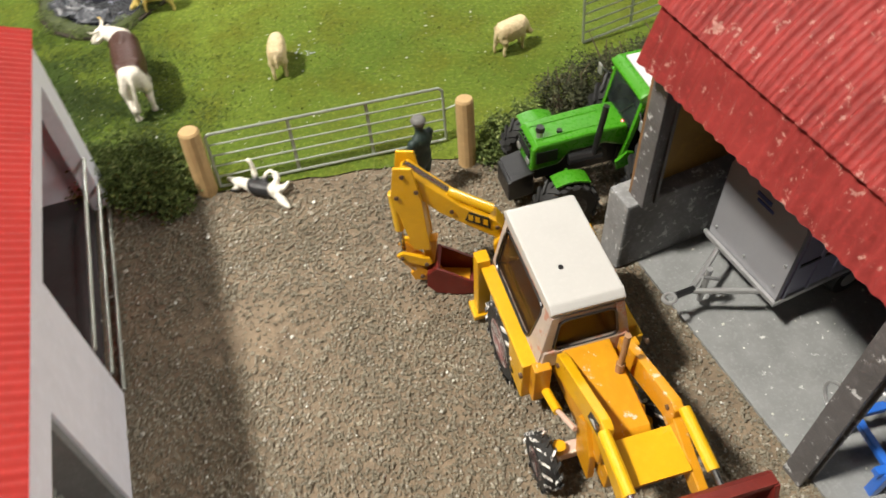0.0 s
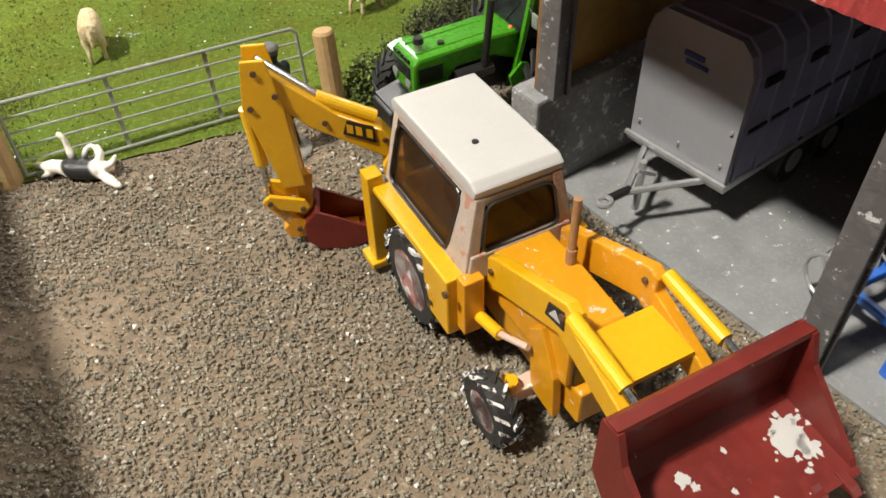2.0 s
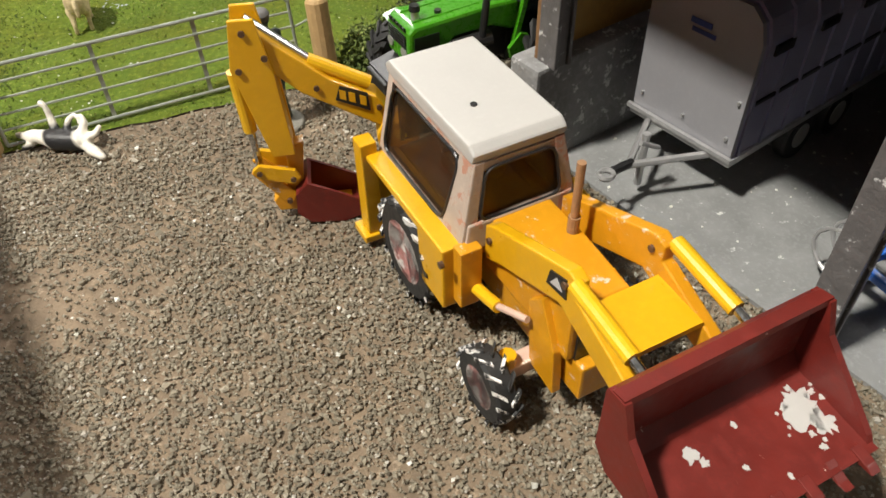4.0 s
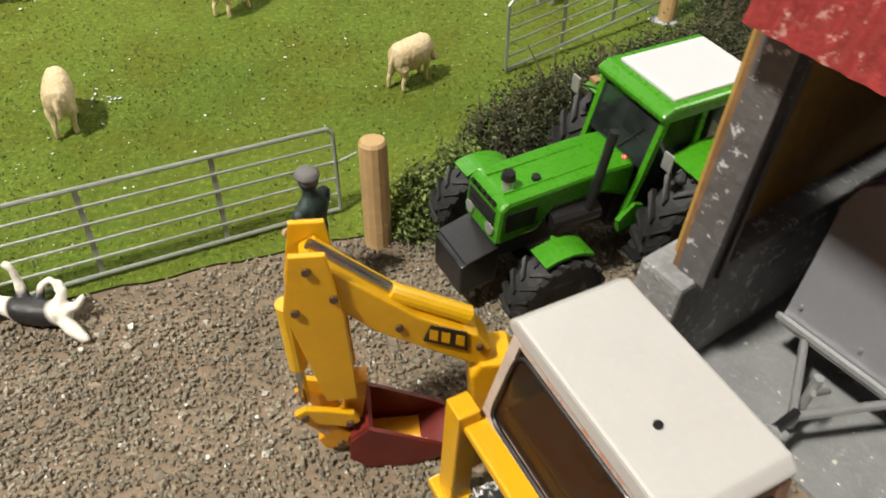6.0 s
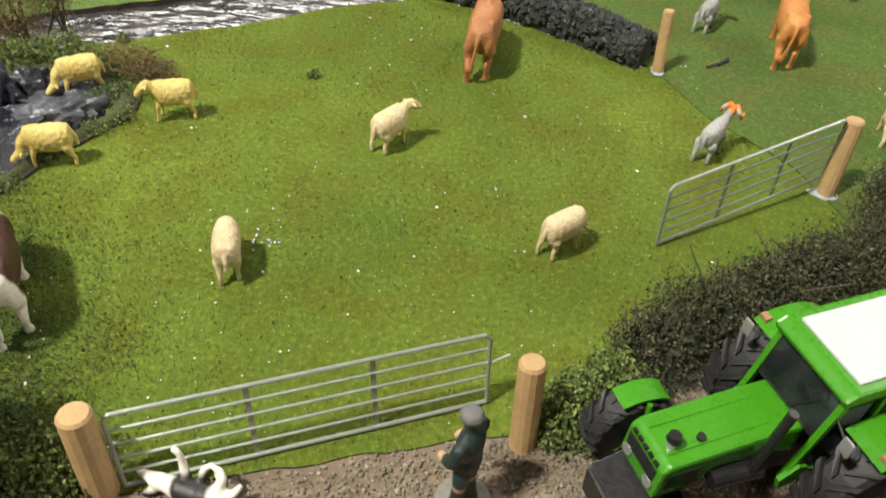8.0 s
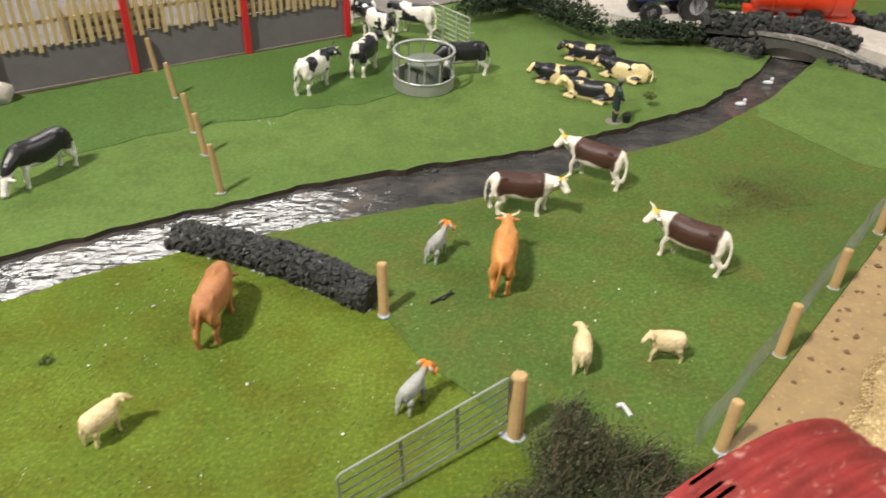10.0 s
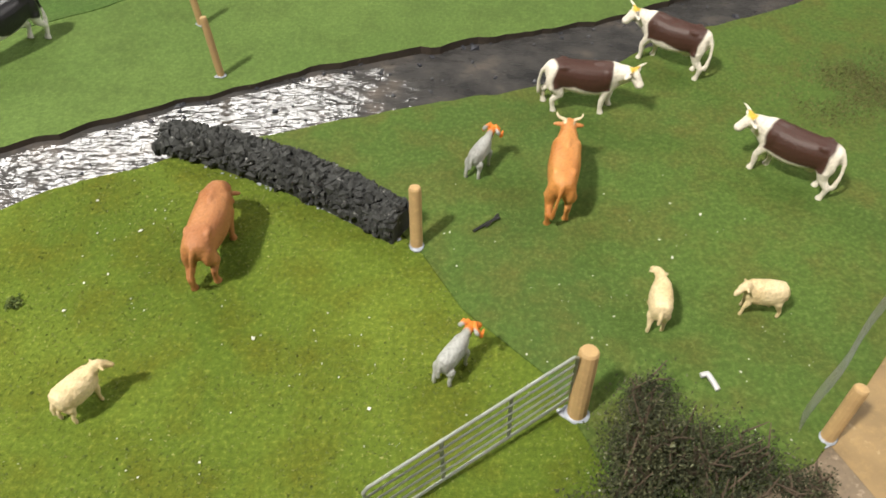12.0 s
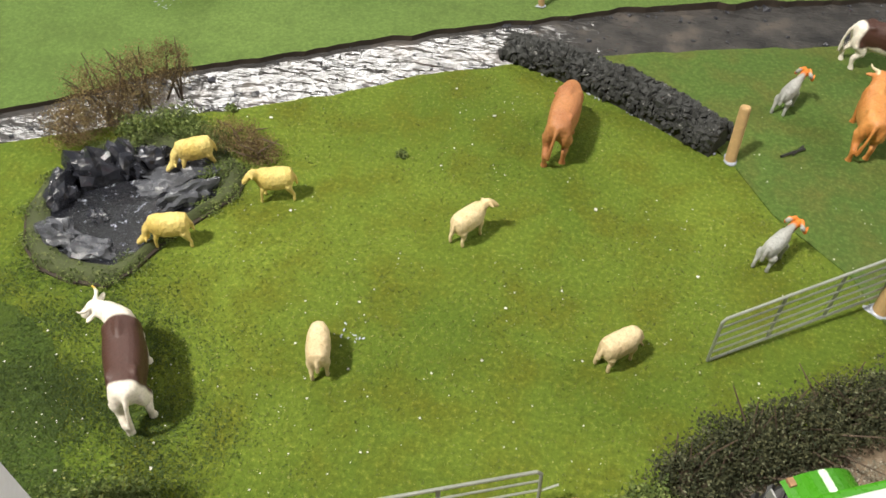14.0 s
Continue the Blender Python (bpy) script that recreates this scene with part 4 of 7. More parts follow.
# ---- bushes ----
def bush(name, blobs, count, leaf, mat, label, seed, category="bush", twigs=0, twig_mat=None, soft=0.35):
    """blobs: (x, y, z, rx, ry, rz). Leaves crowd near the surface of each clump, thinning outwards."""
    rng = np.random.default_rng(seed)
    vol = np.array([b[3] * b[4] * b[5] for b in blobs]) ** 0.67
    pick = rng.choice(len(blobs), count, p=vol / vol.sum())
    d = rng.normal(size=(count, 3))
    d /= np.linalg.norm(d, axis=1)[:, None]
    r = rng.uniform(0.35, 1.0, count) ** 0.6 * (1 + soft * rng.normal(size=count) * 0.35)
    b = np.array(blobs)[pick]
    wob = np.array([1 + 0.45 * noise.noise(Vector(v) * 2.2 + Vector((p * 3.0, 0, seed))) for v, p in zip(d, pick)])
    c = b[:, :3] + d * b[:, 3:] * (r * wob)[:, None]
    low = c[:, 2] < 0.01
    c[low, 2] = rng.uniform(0.0, 0.12, low.sum())
    ox, oy = blobs[0][0], blobs[0][1]
    c[:, 0] -= ox
    c[:, 1] -= oy
    t = thing(name, ox, oy, 0, 0, label, category)
    me = scatter_mesh("foliage", c, rng.uniform(0.6, 1.4, count) * leaf, rng, "leaf")
    me.materials.append(mat)
    ob = new("foliage", me)
    ob.parent = t
    if twigs:
        bm = B()
        for i in range(twigs):
            k = blobs[rng.integers(len(blobs))]
            a = Vector((k[0] - ox + rng.normal() * 0.1, k[1] - oy + rng.normal() * 0.1, 0))
            e = Vector((k[0] - ox + rng.normal() * k[3] * 0.6, k[1] - oy + rng.normal() * k[4] * 0.6, k[2] + k[5] * rng.uniform(0.3, 1.15)))
            mid = (a + e) / 2 + Vector((rng.normal() * 0.1, rng.normal() * 0.1, 0.1))
            cyl(bm, a, mid, 0.028, 0.02, 5), cyl(bm, mid, e, 0.02, 0.008, 5)
        tagged(part("twig_spray", bm, twig_mat or BARK, t, "thin bare twigs"), kind="stuff")
    return t


BARK = plain("twig_bark", (0.10, 0.07, 0.045), 0.8, vary=0.3)
LEAF_MOSS = island_tone("moss_green", [(0.0, (0.050, 0.078, 0.016)), (0.5, (0.115, 0.165, 0.034)), (0.9, (0.21, 0.26, 0.065)), (1.0, (0.32, 0.36, 0.13))], 0.9)
LEAF_DARK = island_tone("dark_foliage", [(0.0, (0.020, 0.028, 0.010)), (0.5, (0.048, 0.052, 0.020)), (0.9, (0.085, 0.086, 0.034)), (1.0, (0.19, 0.20, 0.12))], 0.9)
LEAF_BROWN = island_tone("dry_scrub", [(0.0, (0.09, 0.055, 0.022)), (0.5, (0.19, 0.125, 0.048)), (0.9, (0.28, 0.22, 0.09)), (1.0, (0.33, 0.31, 0.13))], 0.9)
LEAF_BLACK = island_tone("hedge_lichen", [(0.0, (0.010, 0.020, 0.009)), (0.6, (0.024, 0.046, 0.018)), (0.95, (0.055, 0.09, 0.031)), (1.0, (0.1, 0.14, 0.08))], 0.9)

bush("bush", [(-6.1, 9.0, 0.3, 0.8, 0.6, 0.5), (-5.6, 9.5, 0.25, 0.55, 0.45, 0.42), (-6.6, 9.7, 0.3, 0.7, 0.6, 0.45), (-5.5, 8.75, 0.2, 0.4, 0.35, 0.35), (-7.3, 9.3, 0.3, 0.7, 0.6, 0.5)], 12000, 0.038, LEAF_MOSS, "clumped dark green moss bush beside the gatepost", 11)
bush("hedge", [(0.25, 11.05, 0.3, 0.45, 0.4, 0.5), (0.7, 11.35, 0.35, 0.45, 0.4, 0.5), (0.05, 10.75, 0.15, 0.4, 0.3, 0.3), (0.6, 10.75, 0.15, 0.4, 0.35, 0.3)], 8000, 0.036, LEAF_MOSS, "mossy green hedge clump beside the gatepost", 12)
bush("hedge", [(1.3, 12.0, 0.45, 0.6, 0.5, 0.6), (2.0, 12.6, 0.5, 0.7, 0.55, 0.65), (2.9, 13.1, 0.5, 0.75, 0.55, 0.65), (3.8, 13.7, 0.5, 0.8, 0.55, 0.65), (1.1, 11.3, 0.25, 0.4, 0.35, 0.4), (4.7, 14.1, 0.5, 0.8, 0.6, 0.65)], 30000, 0.029, LEAF_DARK, "dark wiry hedge of model foliage behind the tractor", 13, twigs=60)
bush("bush", [(5.6, 15.6, 0.5, 0.65, 0.6, 0.75), (6.3, 15.3, 0.5, 0.7, 0.6, 0.7), (5.4, 14.9, 0.45, 0.6, 0.6, 0.6), (6.5, 14.4, 0.45, 0.7, 0.6, 0.55), (7.2, 15.3, 0.3, 0.5, 0.45, 0.45), (5.9, 16.4, 0.3, 0.45, 0.4, 0.5), (7.9, 14.9, 0.25, 0.45, 0.4, 0.35)], 23000, 0.026, LEAF_DARK, "dark wiry bush beside the open gate", 14, twigs=110, soft=0.7)
bush("scrub", [(-11.2, 17.9, 0.7, 0.8, 0.6, 0.8), (-10.7, 18.6, 0.8, 0.6, 0.5, 0.8), (-11.6, 17.2, 0.4, 0.6, 0.5, 0.5), (-10.2, 19.2, 0.9, 0.5, 0.4, 0.6)], 26000, 0.019, LEAF_BROWN, "dry brown scrub beside the pond", 15, twigs=22)
bush("scrub", [(-8.2, 17.9, 0.25, 0.7, 0.5, 0.35), (-7.6, 17.6, 0.2, 0.5, 0.4, 0.3)], 9000, 0.017, LEAF_BROWN, "low reddish dry scrub near the pond", 16, twigs=8)
bush("moss_bank", [(-9.6, 18.0, 0.2, 0.7, 0.5, 0.4), (-8.9, 17.7, 0.2, 0.6, 0.4, 0.35), (-10.3, 17.6, 0.25, 0.5, 0.4, 0.4), (-8.2, 16.9, 0.1, 0.4, 0.5, 0.2)], 9000, 0.03, LEAF_MOSS, "mossy green bank behind the pond", 17)


# ---- vehicles ----
YEL = plain("digger_yellow", (0.68, 0.36, 0.006), 0.35, worn=(0.62, 0.45, 0.30), wear=0.006, vary=0.10, grain=9, relief=0.10, coat=0.3)
YEL_WORN = plain("digger_yellow_worn", (0.63, 0.28, 0.008), 0.4, worn=(0.66, 0.50, 0.38), wear=0.10, vary=0.16, grain=8, relief=0.15, coat=0.2)
CYL_Y = plain("ram_yellow", (0.74, 0.42, 0.008), 0.35, vary=0.12, relief=0.1, coat=0.3)
CREAMROOF = plain("cab_cream", (0.47, 0.46, 0.44), 0.5, worn=(0.55, 0.45, 0.35), wear=0.004, vary=0.05, relief=0.1, coat=0.2)
PINKWORN = plain("cab_worn_edge", (0.62, 0.43, 0.34), 0.5, worn=(0.8, 0.75, 0.68), wear=0.14, vary=0.2, relief=0.25)
CREAMWORN = plain("cab_frame_worn", (0.45, 0.37, 0.31), 0.45, worn=(0.40, 0.20, 0.14), wear=0.16, vary=0.2, grain=7, relief=0.2)
BUCKET = plain("bucket_oxide_red", (0.15, 0.014, 0.009), 0.5, worn=(0.7, 0.56, 0.5), wear=0.045, vary=0.3, grain=8, relief=0.15, coat=0.1)
RUBBER = plain("tyre_rubber", (0.022, 0.022, 0.022), 0.6, worn=(0.12, 0.11, 0.10), wear=0.03, vary=0.3, grain=9, relief=0.3)
TREADWORN = plain("tyre_lug_worn", (0.03, 0.03, 0.03), 0.55, worn=(0.8, 0.78, 0.75), wear=0.20, vary=0.3, grain=9, relief=0.3)
RIM_W = plain("rim_worn", (0.60, 0.26, 0.24), 0.5, worn=(0.8, 0.76, 0.72), wear=0.22, vary=0.3, relief=0.3)
CHROME = plain("chrome_rod", (0.55, 0.55, 0.56), 0.2, 1.0, vary=0.15, relief=0.05)
DARKPIN = plain("pivot_steel", (0.13, 0.075, 0.045), 0.4, 0.4, vary=0.3, relief=0.1)
BROWN = plain("exhaust_brown", (0.36, 0.20, 0.10), 0.5, worn=(0.6, 0.45, 0.33), wear=0.08, vary=0.25)
BLACK = plain("black_plastic", (0.014, 0.014, 0.015), 0.35, vary=0.2, relief=0.1)
GREEN = plain("tractor_green", (0.05, 0.25, 0.008), 0.3, vary=0.08, relief=0.04, coat=0.5)
WHITE = plain("white_enamel", (0.55, 0.545, 0.56), 0.45, vary=0.04, relief=0.05)
GREYP = plain("trailer_grey", (0.31, 0.31, 0.33), 0.45, 0.25, worn=(0.5, 0.5, 0.52), wear=0.004, vary=0.07, relief=0.08)
GREYTOP = plain("trailer_top_grey", (0.27, 0.27, 0.38), 0.35, 0.2, vary=0.1, relief=0.08)
SILVER = plain("silver_paint", (0.48, 0.48, 0.48), 0.4, 0.6, vary=0.15, relief=0.15)
BLUE = plain("implement_blue", (0.02, 0.13, 0.55), 0.35, vary=0.15, relief=0.1, coat=0.3)
DARKBLUE = plain("tractor_blue", (0.02, 0.05, 0.22), 0.4, vary=0.2, relief=0.1)
ORANGERED = plain("tank_red", (0.72, 0.055, 0.015), 0.35, vary=0.1, relief=0.05, coat=0.3)
RED = plain("fence_red", (0.55, 0.02, 0.025), 0.4, vary=0.15, relief=0.1)


def glass(name, tint, alpha_mix):
    m, nt, b = material(name)
    b.inputs["Base Color"].default_value = (*tint, 1)
    b.inputs["Roughness"].default_value = 0.08
    b.inputs["Specular IOR Level"].default_value = 0.8
    tr = node(nt, "ShaderNodeBsdfTransparent")
    tr.inputs[0].default_value = (*[min(1, c * 4 + 0.2) for c in tint], 1)
    mx = nt.nodes.new("ShaderNodeMixShader")
    fac = noise_tex(nt, coords(nt), 3, 4)
    nt.links.new(ramp(nt, fac, [(0.3, (alpha_mix - 0.1,) * 3), (0.7, (alpha_mix + 0.1,) * 3)]), mx.inputs[0])
    out = nt.nodes["Material Output"]
    nt.links.new(tr.outputs[0], mx.inputs[1])
    nt.links.new(b.outputs[0], mx.inputs[2])
    nt.links.new(mx.outputs[0], out.inputs[0])
    return m


AMBER = glass("amber_glazing", (0.078, 0.058, 0.038), 0.22)
CLEAR = glass("smoky_glazing", (0.09, 0.105, 0.105), 0.17)


def wheel(parent, x, y, r, w, lugs, side, rim_mat, tread_mat, rim_r=0.58, hub_mat=None):
    """A tractor wheel at (x, y), standing on the ground; side: +1 outer face towards +y."""
    bm = B()
    lathe(bm, (x, y, r), [(r * rim_r, -w / 2), (r * 0.86, -w / 2), (r * 0.93, -w * 0.38), (r * 0.93, w * 0.38), (r * 0.86, w / 2), (r * rim_r, w / 2)], 36)
    tyre = part("tyre", bm, RUBBER, parent, "black rubber tyre")
    for s in (-1, 1):
        bm = B()
        for i in range(lugs):
            a = 2 * math.pi * (i + (0.5 if s > 0 else 0)) / lugs
            rows = []
            for f, da in ((0.0, 0.0), (1.0, 0.30)):
                for rr, hw in ((0.9, 0.055), (1.0, 0.04)):
                    for sg in (-1, 1):
                        ang = a + da + sg * hw * 1.2
                        rows.append(bm.verts.new((x + r * rr * math.cos(ang), y + s * (0.02 + f * w * 0.5), r + r * rr * math.sin(ang) * 1.0)))
            q = rows
            for ids in ((0, 1, 3, 2), (4, 6, 7, 5), (2, 3, 7, 6), (0, 2, 6, 4), (1, 5, 7, 3)):
                bm.faces.new([q[k] for k in ids])
        bmesh.ops.recalc_face_normals(bm, faces=bm.faces)
        part("tread", bm, tread_mat, tyre, "raised chevron lugs")
    bm = B()
    o = side * w / 2
    lathe(bm, (x, y, r), [(r * rim_r, o), (r * rim_r * 0.93, o * 0.96), (r * rim_r * 0.86, o * 0.45), (r * 0.2, o * 0.5), (r * 0.16, o * 0.75), (r * 0.05, o * 0.78)], 28)
    rim = part("rim", bm, rim_mat, parent, "", True)
    part("hub", lathe(B(), (x, y, r), [(r * 0.17, o * 0.5), (r * 0.15, o * 0.85), (r * 0.06, o * 0.9)], 14), hub_mat or YEL, rim)
    return tyre


def pin(parent, x, y, z, r=0.036, mat=None):
    part("bolt", cyl(B(), (x, y - 0.02, z), (x, y + 0.02, z), r, seg=10), mat or DARKPIN, parent, "dark pivot pin")


def rounded(pts, r, n=5):
    """Closed loop through the points with its corners rounded off."""
    pts = [Vector(p) for p in pts]
    out = []
    for i, p in enumerate(pts):
        a, b = (pts[i - 1] - p).normalized() * r, (pts[(i + 1) % len(pts)] - p).normalized() * r
        for k in range(n + 1):
            u = k / n
            out.append(tuple(p + a * (1 - u) ** 2 + b * u ** 2))
    return out + [out[0]]


def flare(bm, top=2.28, k=0.42):
    """Widens the cab towards its foot."""
    for v in bm.verts:
        v.co.y *= 1 + k * max(0.0, top - v.co.z)
    return bm


def chip(bm, cx, cy, r, seed, stretch=1.0):
    """Ragged flake lying on the sloping bucket floor."""
    n = 30
    loop = []
    for i in range(n):
        a = 2 * math.pi * i / n
        d = Vector((math.cos(a), math.sin(a), seed))
        q = r * (1 + 0.7 * noise.noise(d * 1.6) + 0.45 * noise.noise(d * 4.5))
        x, y = cx + q * d.x * stretch, cy + q * d.y
        loop.append((x, y, 1.48 - 0.118 * (x - 3.58)))
    top = [bm.verts.new((x, y, z + 0.005)) for x, y, z in loop]
    low = [bm.verts.new((x, y, z - 0.01)) for x, y, z in loop]
    bm.faces.new(top)
    for i in range(n):
        bm.faces.new((top[i], low[i], low[(i + 1) % n], top[(i + 1) % n]))


# -- backhoe loader: local x forward, y to its left --
dig = thing("backhoe_loader", 1.47, 6.62, -0.02, -65.5, "worn yellow toy backhoe loader with cream cab roof standing on gravel", "digger")
part("hood", prism(B(), [(0.85, 0.95), (0.85, 1.62), (1.6, 1.62), (2.22, 1.56), (2.3, 1.5), (2.3, 0.95)], -0.33, 0.33, bevel=0.035), YEL_WORN, dig, "orange-yellow bonnet with chipped paint")
part("chassis", box(B(), (1.0, 0, 0.72), (2.9, 0.5, 0.45), bevel=0.03), YEL_WORN, dig)
part("grille", box(B(), (2.31, 0, 1.2), (0.03, 0.5, 0.5)), BLACK, dig)
for s in (-1, 1):
    bm = B()
    prism(bm, [(-0.85, 1.30), (-0.85, 1.38), (0.95, 1.42), (0.95, 0.62), (0.45, 0.62), (0.40, 1.30)], s * 0.48 - 0.0, s * 0.86, bevel=0.025)
    part("mudguard", bm, YEL, dig, "flat yellow mudguard with tool box")
    wheel(dig, 0.02, s * 0.72, 0.63, 0.28, 18, s, RIM_W, TREADWORN, 0.6)
    wheel(dig, 1.83, s * 0.84, 0.42, 0.23, 14, s, RIM_W, TREADWORN, 0.56)
    arm = B()
    prism(arm, [(1.0, 1.18), (1.0, 1.62), (1.12, 1.70), (2.28, 2.15), (2.40, 2.10), (2.40, 1.94), (3.18, 1.62), (3.22, 1.42), (3.05, 1.38), (2.2, 1.70), (1.25, 1.32)], 0.08 + s * 0.37, 0.08 + s * 0.50, bevel=0.02)
    arm = part("loader_arm", arm, YEL_WORN if s > 0 else YEL, dig, "bent yellow loader arm")
    part("hydraulic_ram", cyl(B(), (2.38, 0.08 + s * 0.50, 2.09), (3.12, 0.08 + s * 0.50, 1.99), 0.075, seg=14), CYL_Y, arm, smooth=False)
    part("ram_rod", cyl(B(), (3.1, 0.08 + s * 0.50, 1.995), (3.42, 0.08 + s * 0.50, 1.94), 0.04), CHROME, arm, "bare metal rod")
    part("lift_ram", cyl(B(), (1.05, s * 0.56, 0.90), (1.48, s * 0.54, 1.0), 0.065, seg=12), CYL_Y, arm)
    part("lift_rod", cyl(B(), (1.46, s * 0.54, 1.0), (1.85, s * 0.46, 1.15), 0.036), PINKWORN, arm)
    pin(arm, 1.1, 0.08 + s * 0.51, 1.5), pin(arm, 2.27, 0.08 - 0.145 * (s > 0) + s * 0.51, 1.99), pin(arm, 1.0, s * 0.9, 1.32, 0.04)
    part("tower", box(B(), (1.02, s * 0.62, 1.08), (0.16, 0.24, 0.75), bevel=0.02), YEL_WORN, dig)
    part("front_bracket", prism(B(), [(1.85, 0.5), (2.25, 0.45), (2.2, 1.0), (1.95, 1.5), (1.75, 1.3)], s * 0.30, s * 0.40, bevel=0.015), YEL_WORN, dig)
part("axle", box(B(), (1.8, 0, 0.47), (0.18, 1.45, 0.17), bevel=0.02), PINKWORN, dig, "worn front axle beam")
for s in (-1, 1):
    part("king_pin", cyl(B(), (1.8, s * 0.62, 0.35), (1.8, s * 0.62, 0.68), 0.09, seg=10), YEL, dig)
part("cross_plate", prism(B(), [(2.40, 1.73), (2.40, 1.79), (2.97, 1.76), (2.97, 1.70)], -0.29, 0.45), YEL, dig, "flat yellow plate between the loader arms")
badge = part("badge", prism(B(), [(2.02, 1.80), (2.30, 1.84), (2.28, 2.05), (2.06, 1.98)], -0.434, -0.42), BLACK, dig, "black sticker")
part("badge_mark", prism(B(), [(2.08, 1.86), (2.25, 1.89), (2.16, 1.98)], -0.44, -0.435), CREAMROOF, badge, "pale bars on the sticker")
# loader bucket
bm = B()
prof = [(3.42, 2.28), (3.36, 2.22), (3.36, 1.60), (3.52, 1.40), (4.32, 1.34), (4.34, 1.39), (3.58, 1.48), (3.46, 1.62), (3.46, 2.18), (3.55, 2.24), (3.54, 2.30)]
prism(bm, prof, -0.95, 0.95)
for s in (-1, 1):
    prism(bm, [(3.38, 2.26), (3.37, 1.58), (3.52, 1.40), (4.30, 1.36), (4.24, 1.46), (3.66, 2.0), (3.56, 2.28)], s * 0.90, s * 0.96)
bucket = part("loader_bucket", bm, BUCKET, dig, "oxide red front bucket with chipped white patches")
bucket.location.y = 0.08 * U
for y in np.linspace(-0.8, 0.8, 7):
    tooth = prism(B(), [(4.24, 1.335), (4.24, 1.42), (4.40, 1.37 + 0.02 * math.sin(y * 9)), (4.47, 1.345)], y - 0.05, y + 0.05, bevel=0.008)
    part("tooth", tooth, BUCKET, bucket, "ragged red tooth")
bm = B()
chip(bm, 3.82, 0.66, 0.15, 1.0, 1.2), chip(bm, 3.98, 0.74, 0.08, 2.0, 1.5)
for i in range(14):
    chip(bm, 3.85 + random.gauss(0, 0.16), 0.62 + random.gauss(0, 0.15), random.uniform(0.012, 0.03), i + 3.0)
part("primer_patch", bm, CREAMROOF, bucket, "large patch of bare white primer")
bm = B()
for i, (x, y, r) in enumerate(((3.75, -0.35, 0.05), (3.83, -0.30, 0.03), (4.0, -0.05, 0.02), (3.7, 0.1, 0.02), (4.1, -0.6, 0.025), (4.2, 0.2, 0.02))):
    chip(bm, x, y, r, i * 2.0, 1.4)
part("primer_fleck", bm, CREAMROOF, bucket, "small chips of bare primer")
# cab
part("cab_roof", prism(B(), [(-0.92, 2.28), (-0.95, 2.36), (-0.86, 2.44), (0.80, 2.44), (0.90, 2.37), (0.87, 2.26)], -0.50, 0.50, bevel=0.028), CREAMROOF, dig, "cream cab roof with a small hole")
part("roof_plug", cyl(B(), (0.27, -0.14, 2.44), (0.27, -0.14, 2.455), 0.035, seg=10), BLACK, dig)
for s in (-1, 1):
    sd = B()
    for pts in ([(-0.90, 1.36), (-0.80, 1.36), (-0.78, 2.30), (-0.88, 2.30)], [(0.56, 1.36), (0.95, 1.36), (0.86, 2.30), (0.64, 2.30)], [(-0.90, 1.34), (0.95, 1.34), (0.95, 1.43), (-0.90, 1.43)], [(-0.86, 2.22), (0.86, 2.22), (0.86, 2.30), (-0.86, 2.30)]):
        prism(sd, pts, s * 0.42, s * 0.48)
    flare(sd)
    fr = part("cab_side", sd, CREAMWORN, dig, "cream window frame with worn corners")
    part("side_pane", flare(prism(B(), [(-0.80, 1.43), (0.58, 1.43), (0.66, 2.22), (-0.78, 2.22)], s * 0.445, s * 0.455)), AMBER, fr, "amber tinted side glazing")
    part("gasket", flare(tube(B(), rounded([(-0.80, s * 0.482, 1.44), (0.57, s * 0.482, 1.44), (0.65, s * 0.482, 2.2), (-0.77, s * 0.482, 2.2)], 0.16), 0.015, 6)), BLACK, fr)
ft = B()
box(ft, (0.945, 0, 1.49), (0.09, 0.92, 0.30), ry=-5, bevel=0.02)
box(ft, (0.865, 0, 2.22), (0.05, 0.92, 0.09))
for s in (-1, 1):
    prism(ft, [(0.90, 1.34), (0.975, 1.34), (0.895, 2.28), (0.82, 2.28)], s * 0.37, s * 0.485, bevel=0.015)
flare(ft)
ff = part("cab_front", ft, CREAMWORN, dig, "chipped front window frame")
part("front_pane", flare(prism(B(), [(0.895, 1.60), (0.915, 1.60), (0.885, 2.24), (0.865, 2.24)], -0.40, 0.40)), AMBER, ff, "amber tinted front glazing")
part("gasket", flare(tube(B(), rounded([(0.955, -0.36, 1.64), (0.955, 0.36, 1.64), (0.905, 0.36, 2.2), (0.905, -0.36, 2.2)], 0.12), 0.015, 6)), BLACK, ff)
part("rear_pane", box(B(), (-0.86, 0, 1.85), (0.02, 0.84, 0.9)), AMBER, dig)
part("cab_floor", box(B(), (0.0, 0, 1.22), (1.7, 0.88, 0.25)), YEL_WORN, dig)
seat = part("seat", box(B(), (-0.15, 0, 1.45), (0.4, 0.4, 0.2), bevel=0.05), YEL, dig, "yellow moulded seat")
part("seat_back", box(B(), (-0.33, 0, 1.72), (0.12, 0.4, 0.4), ry=-8, bevel=0.05), YEL, seat)
part("steering_wheel", ring(B(), (0.42, 0, 1.75), 0.14, 0.025, "X", 20, 6), YEL, dig)
part("exhaust", cyl(B(), (1.46, 0.25, 1.55), (1.46, 0.25, 2.42), 0.042, seg=12), BROWN, dig, "brown exhaust stack")
part("exhaust_collar", cyl(B(), (1.46, 0.25, 1.6), (1.46, 0.25, 1.80), 0.058, seg=12), BROWN, dig)
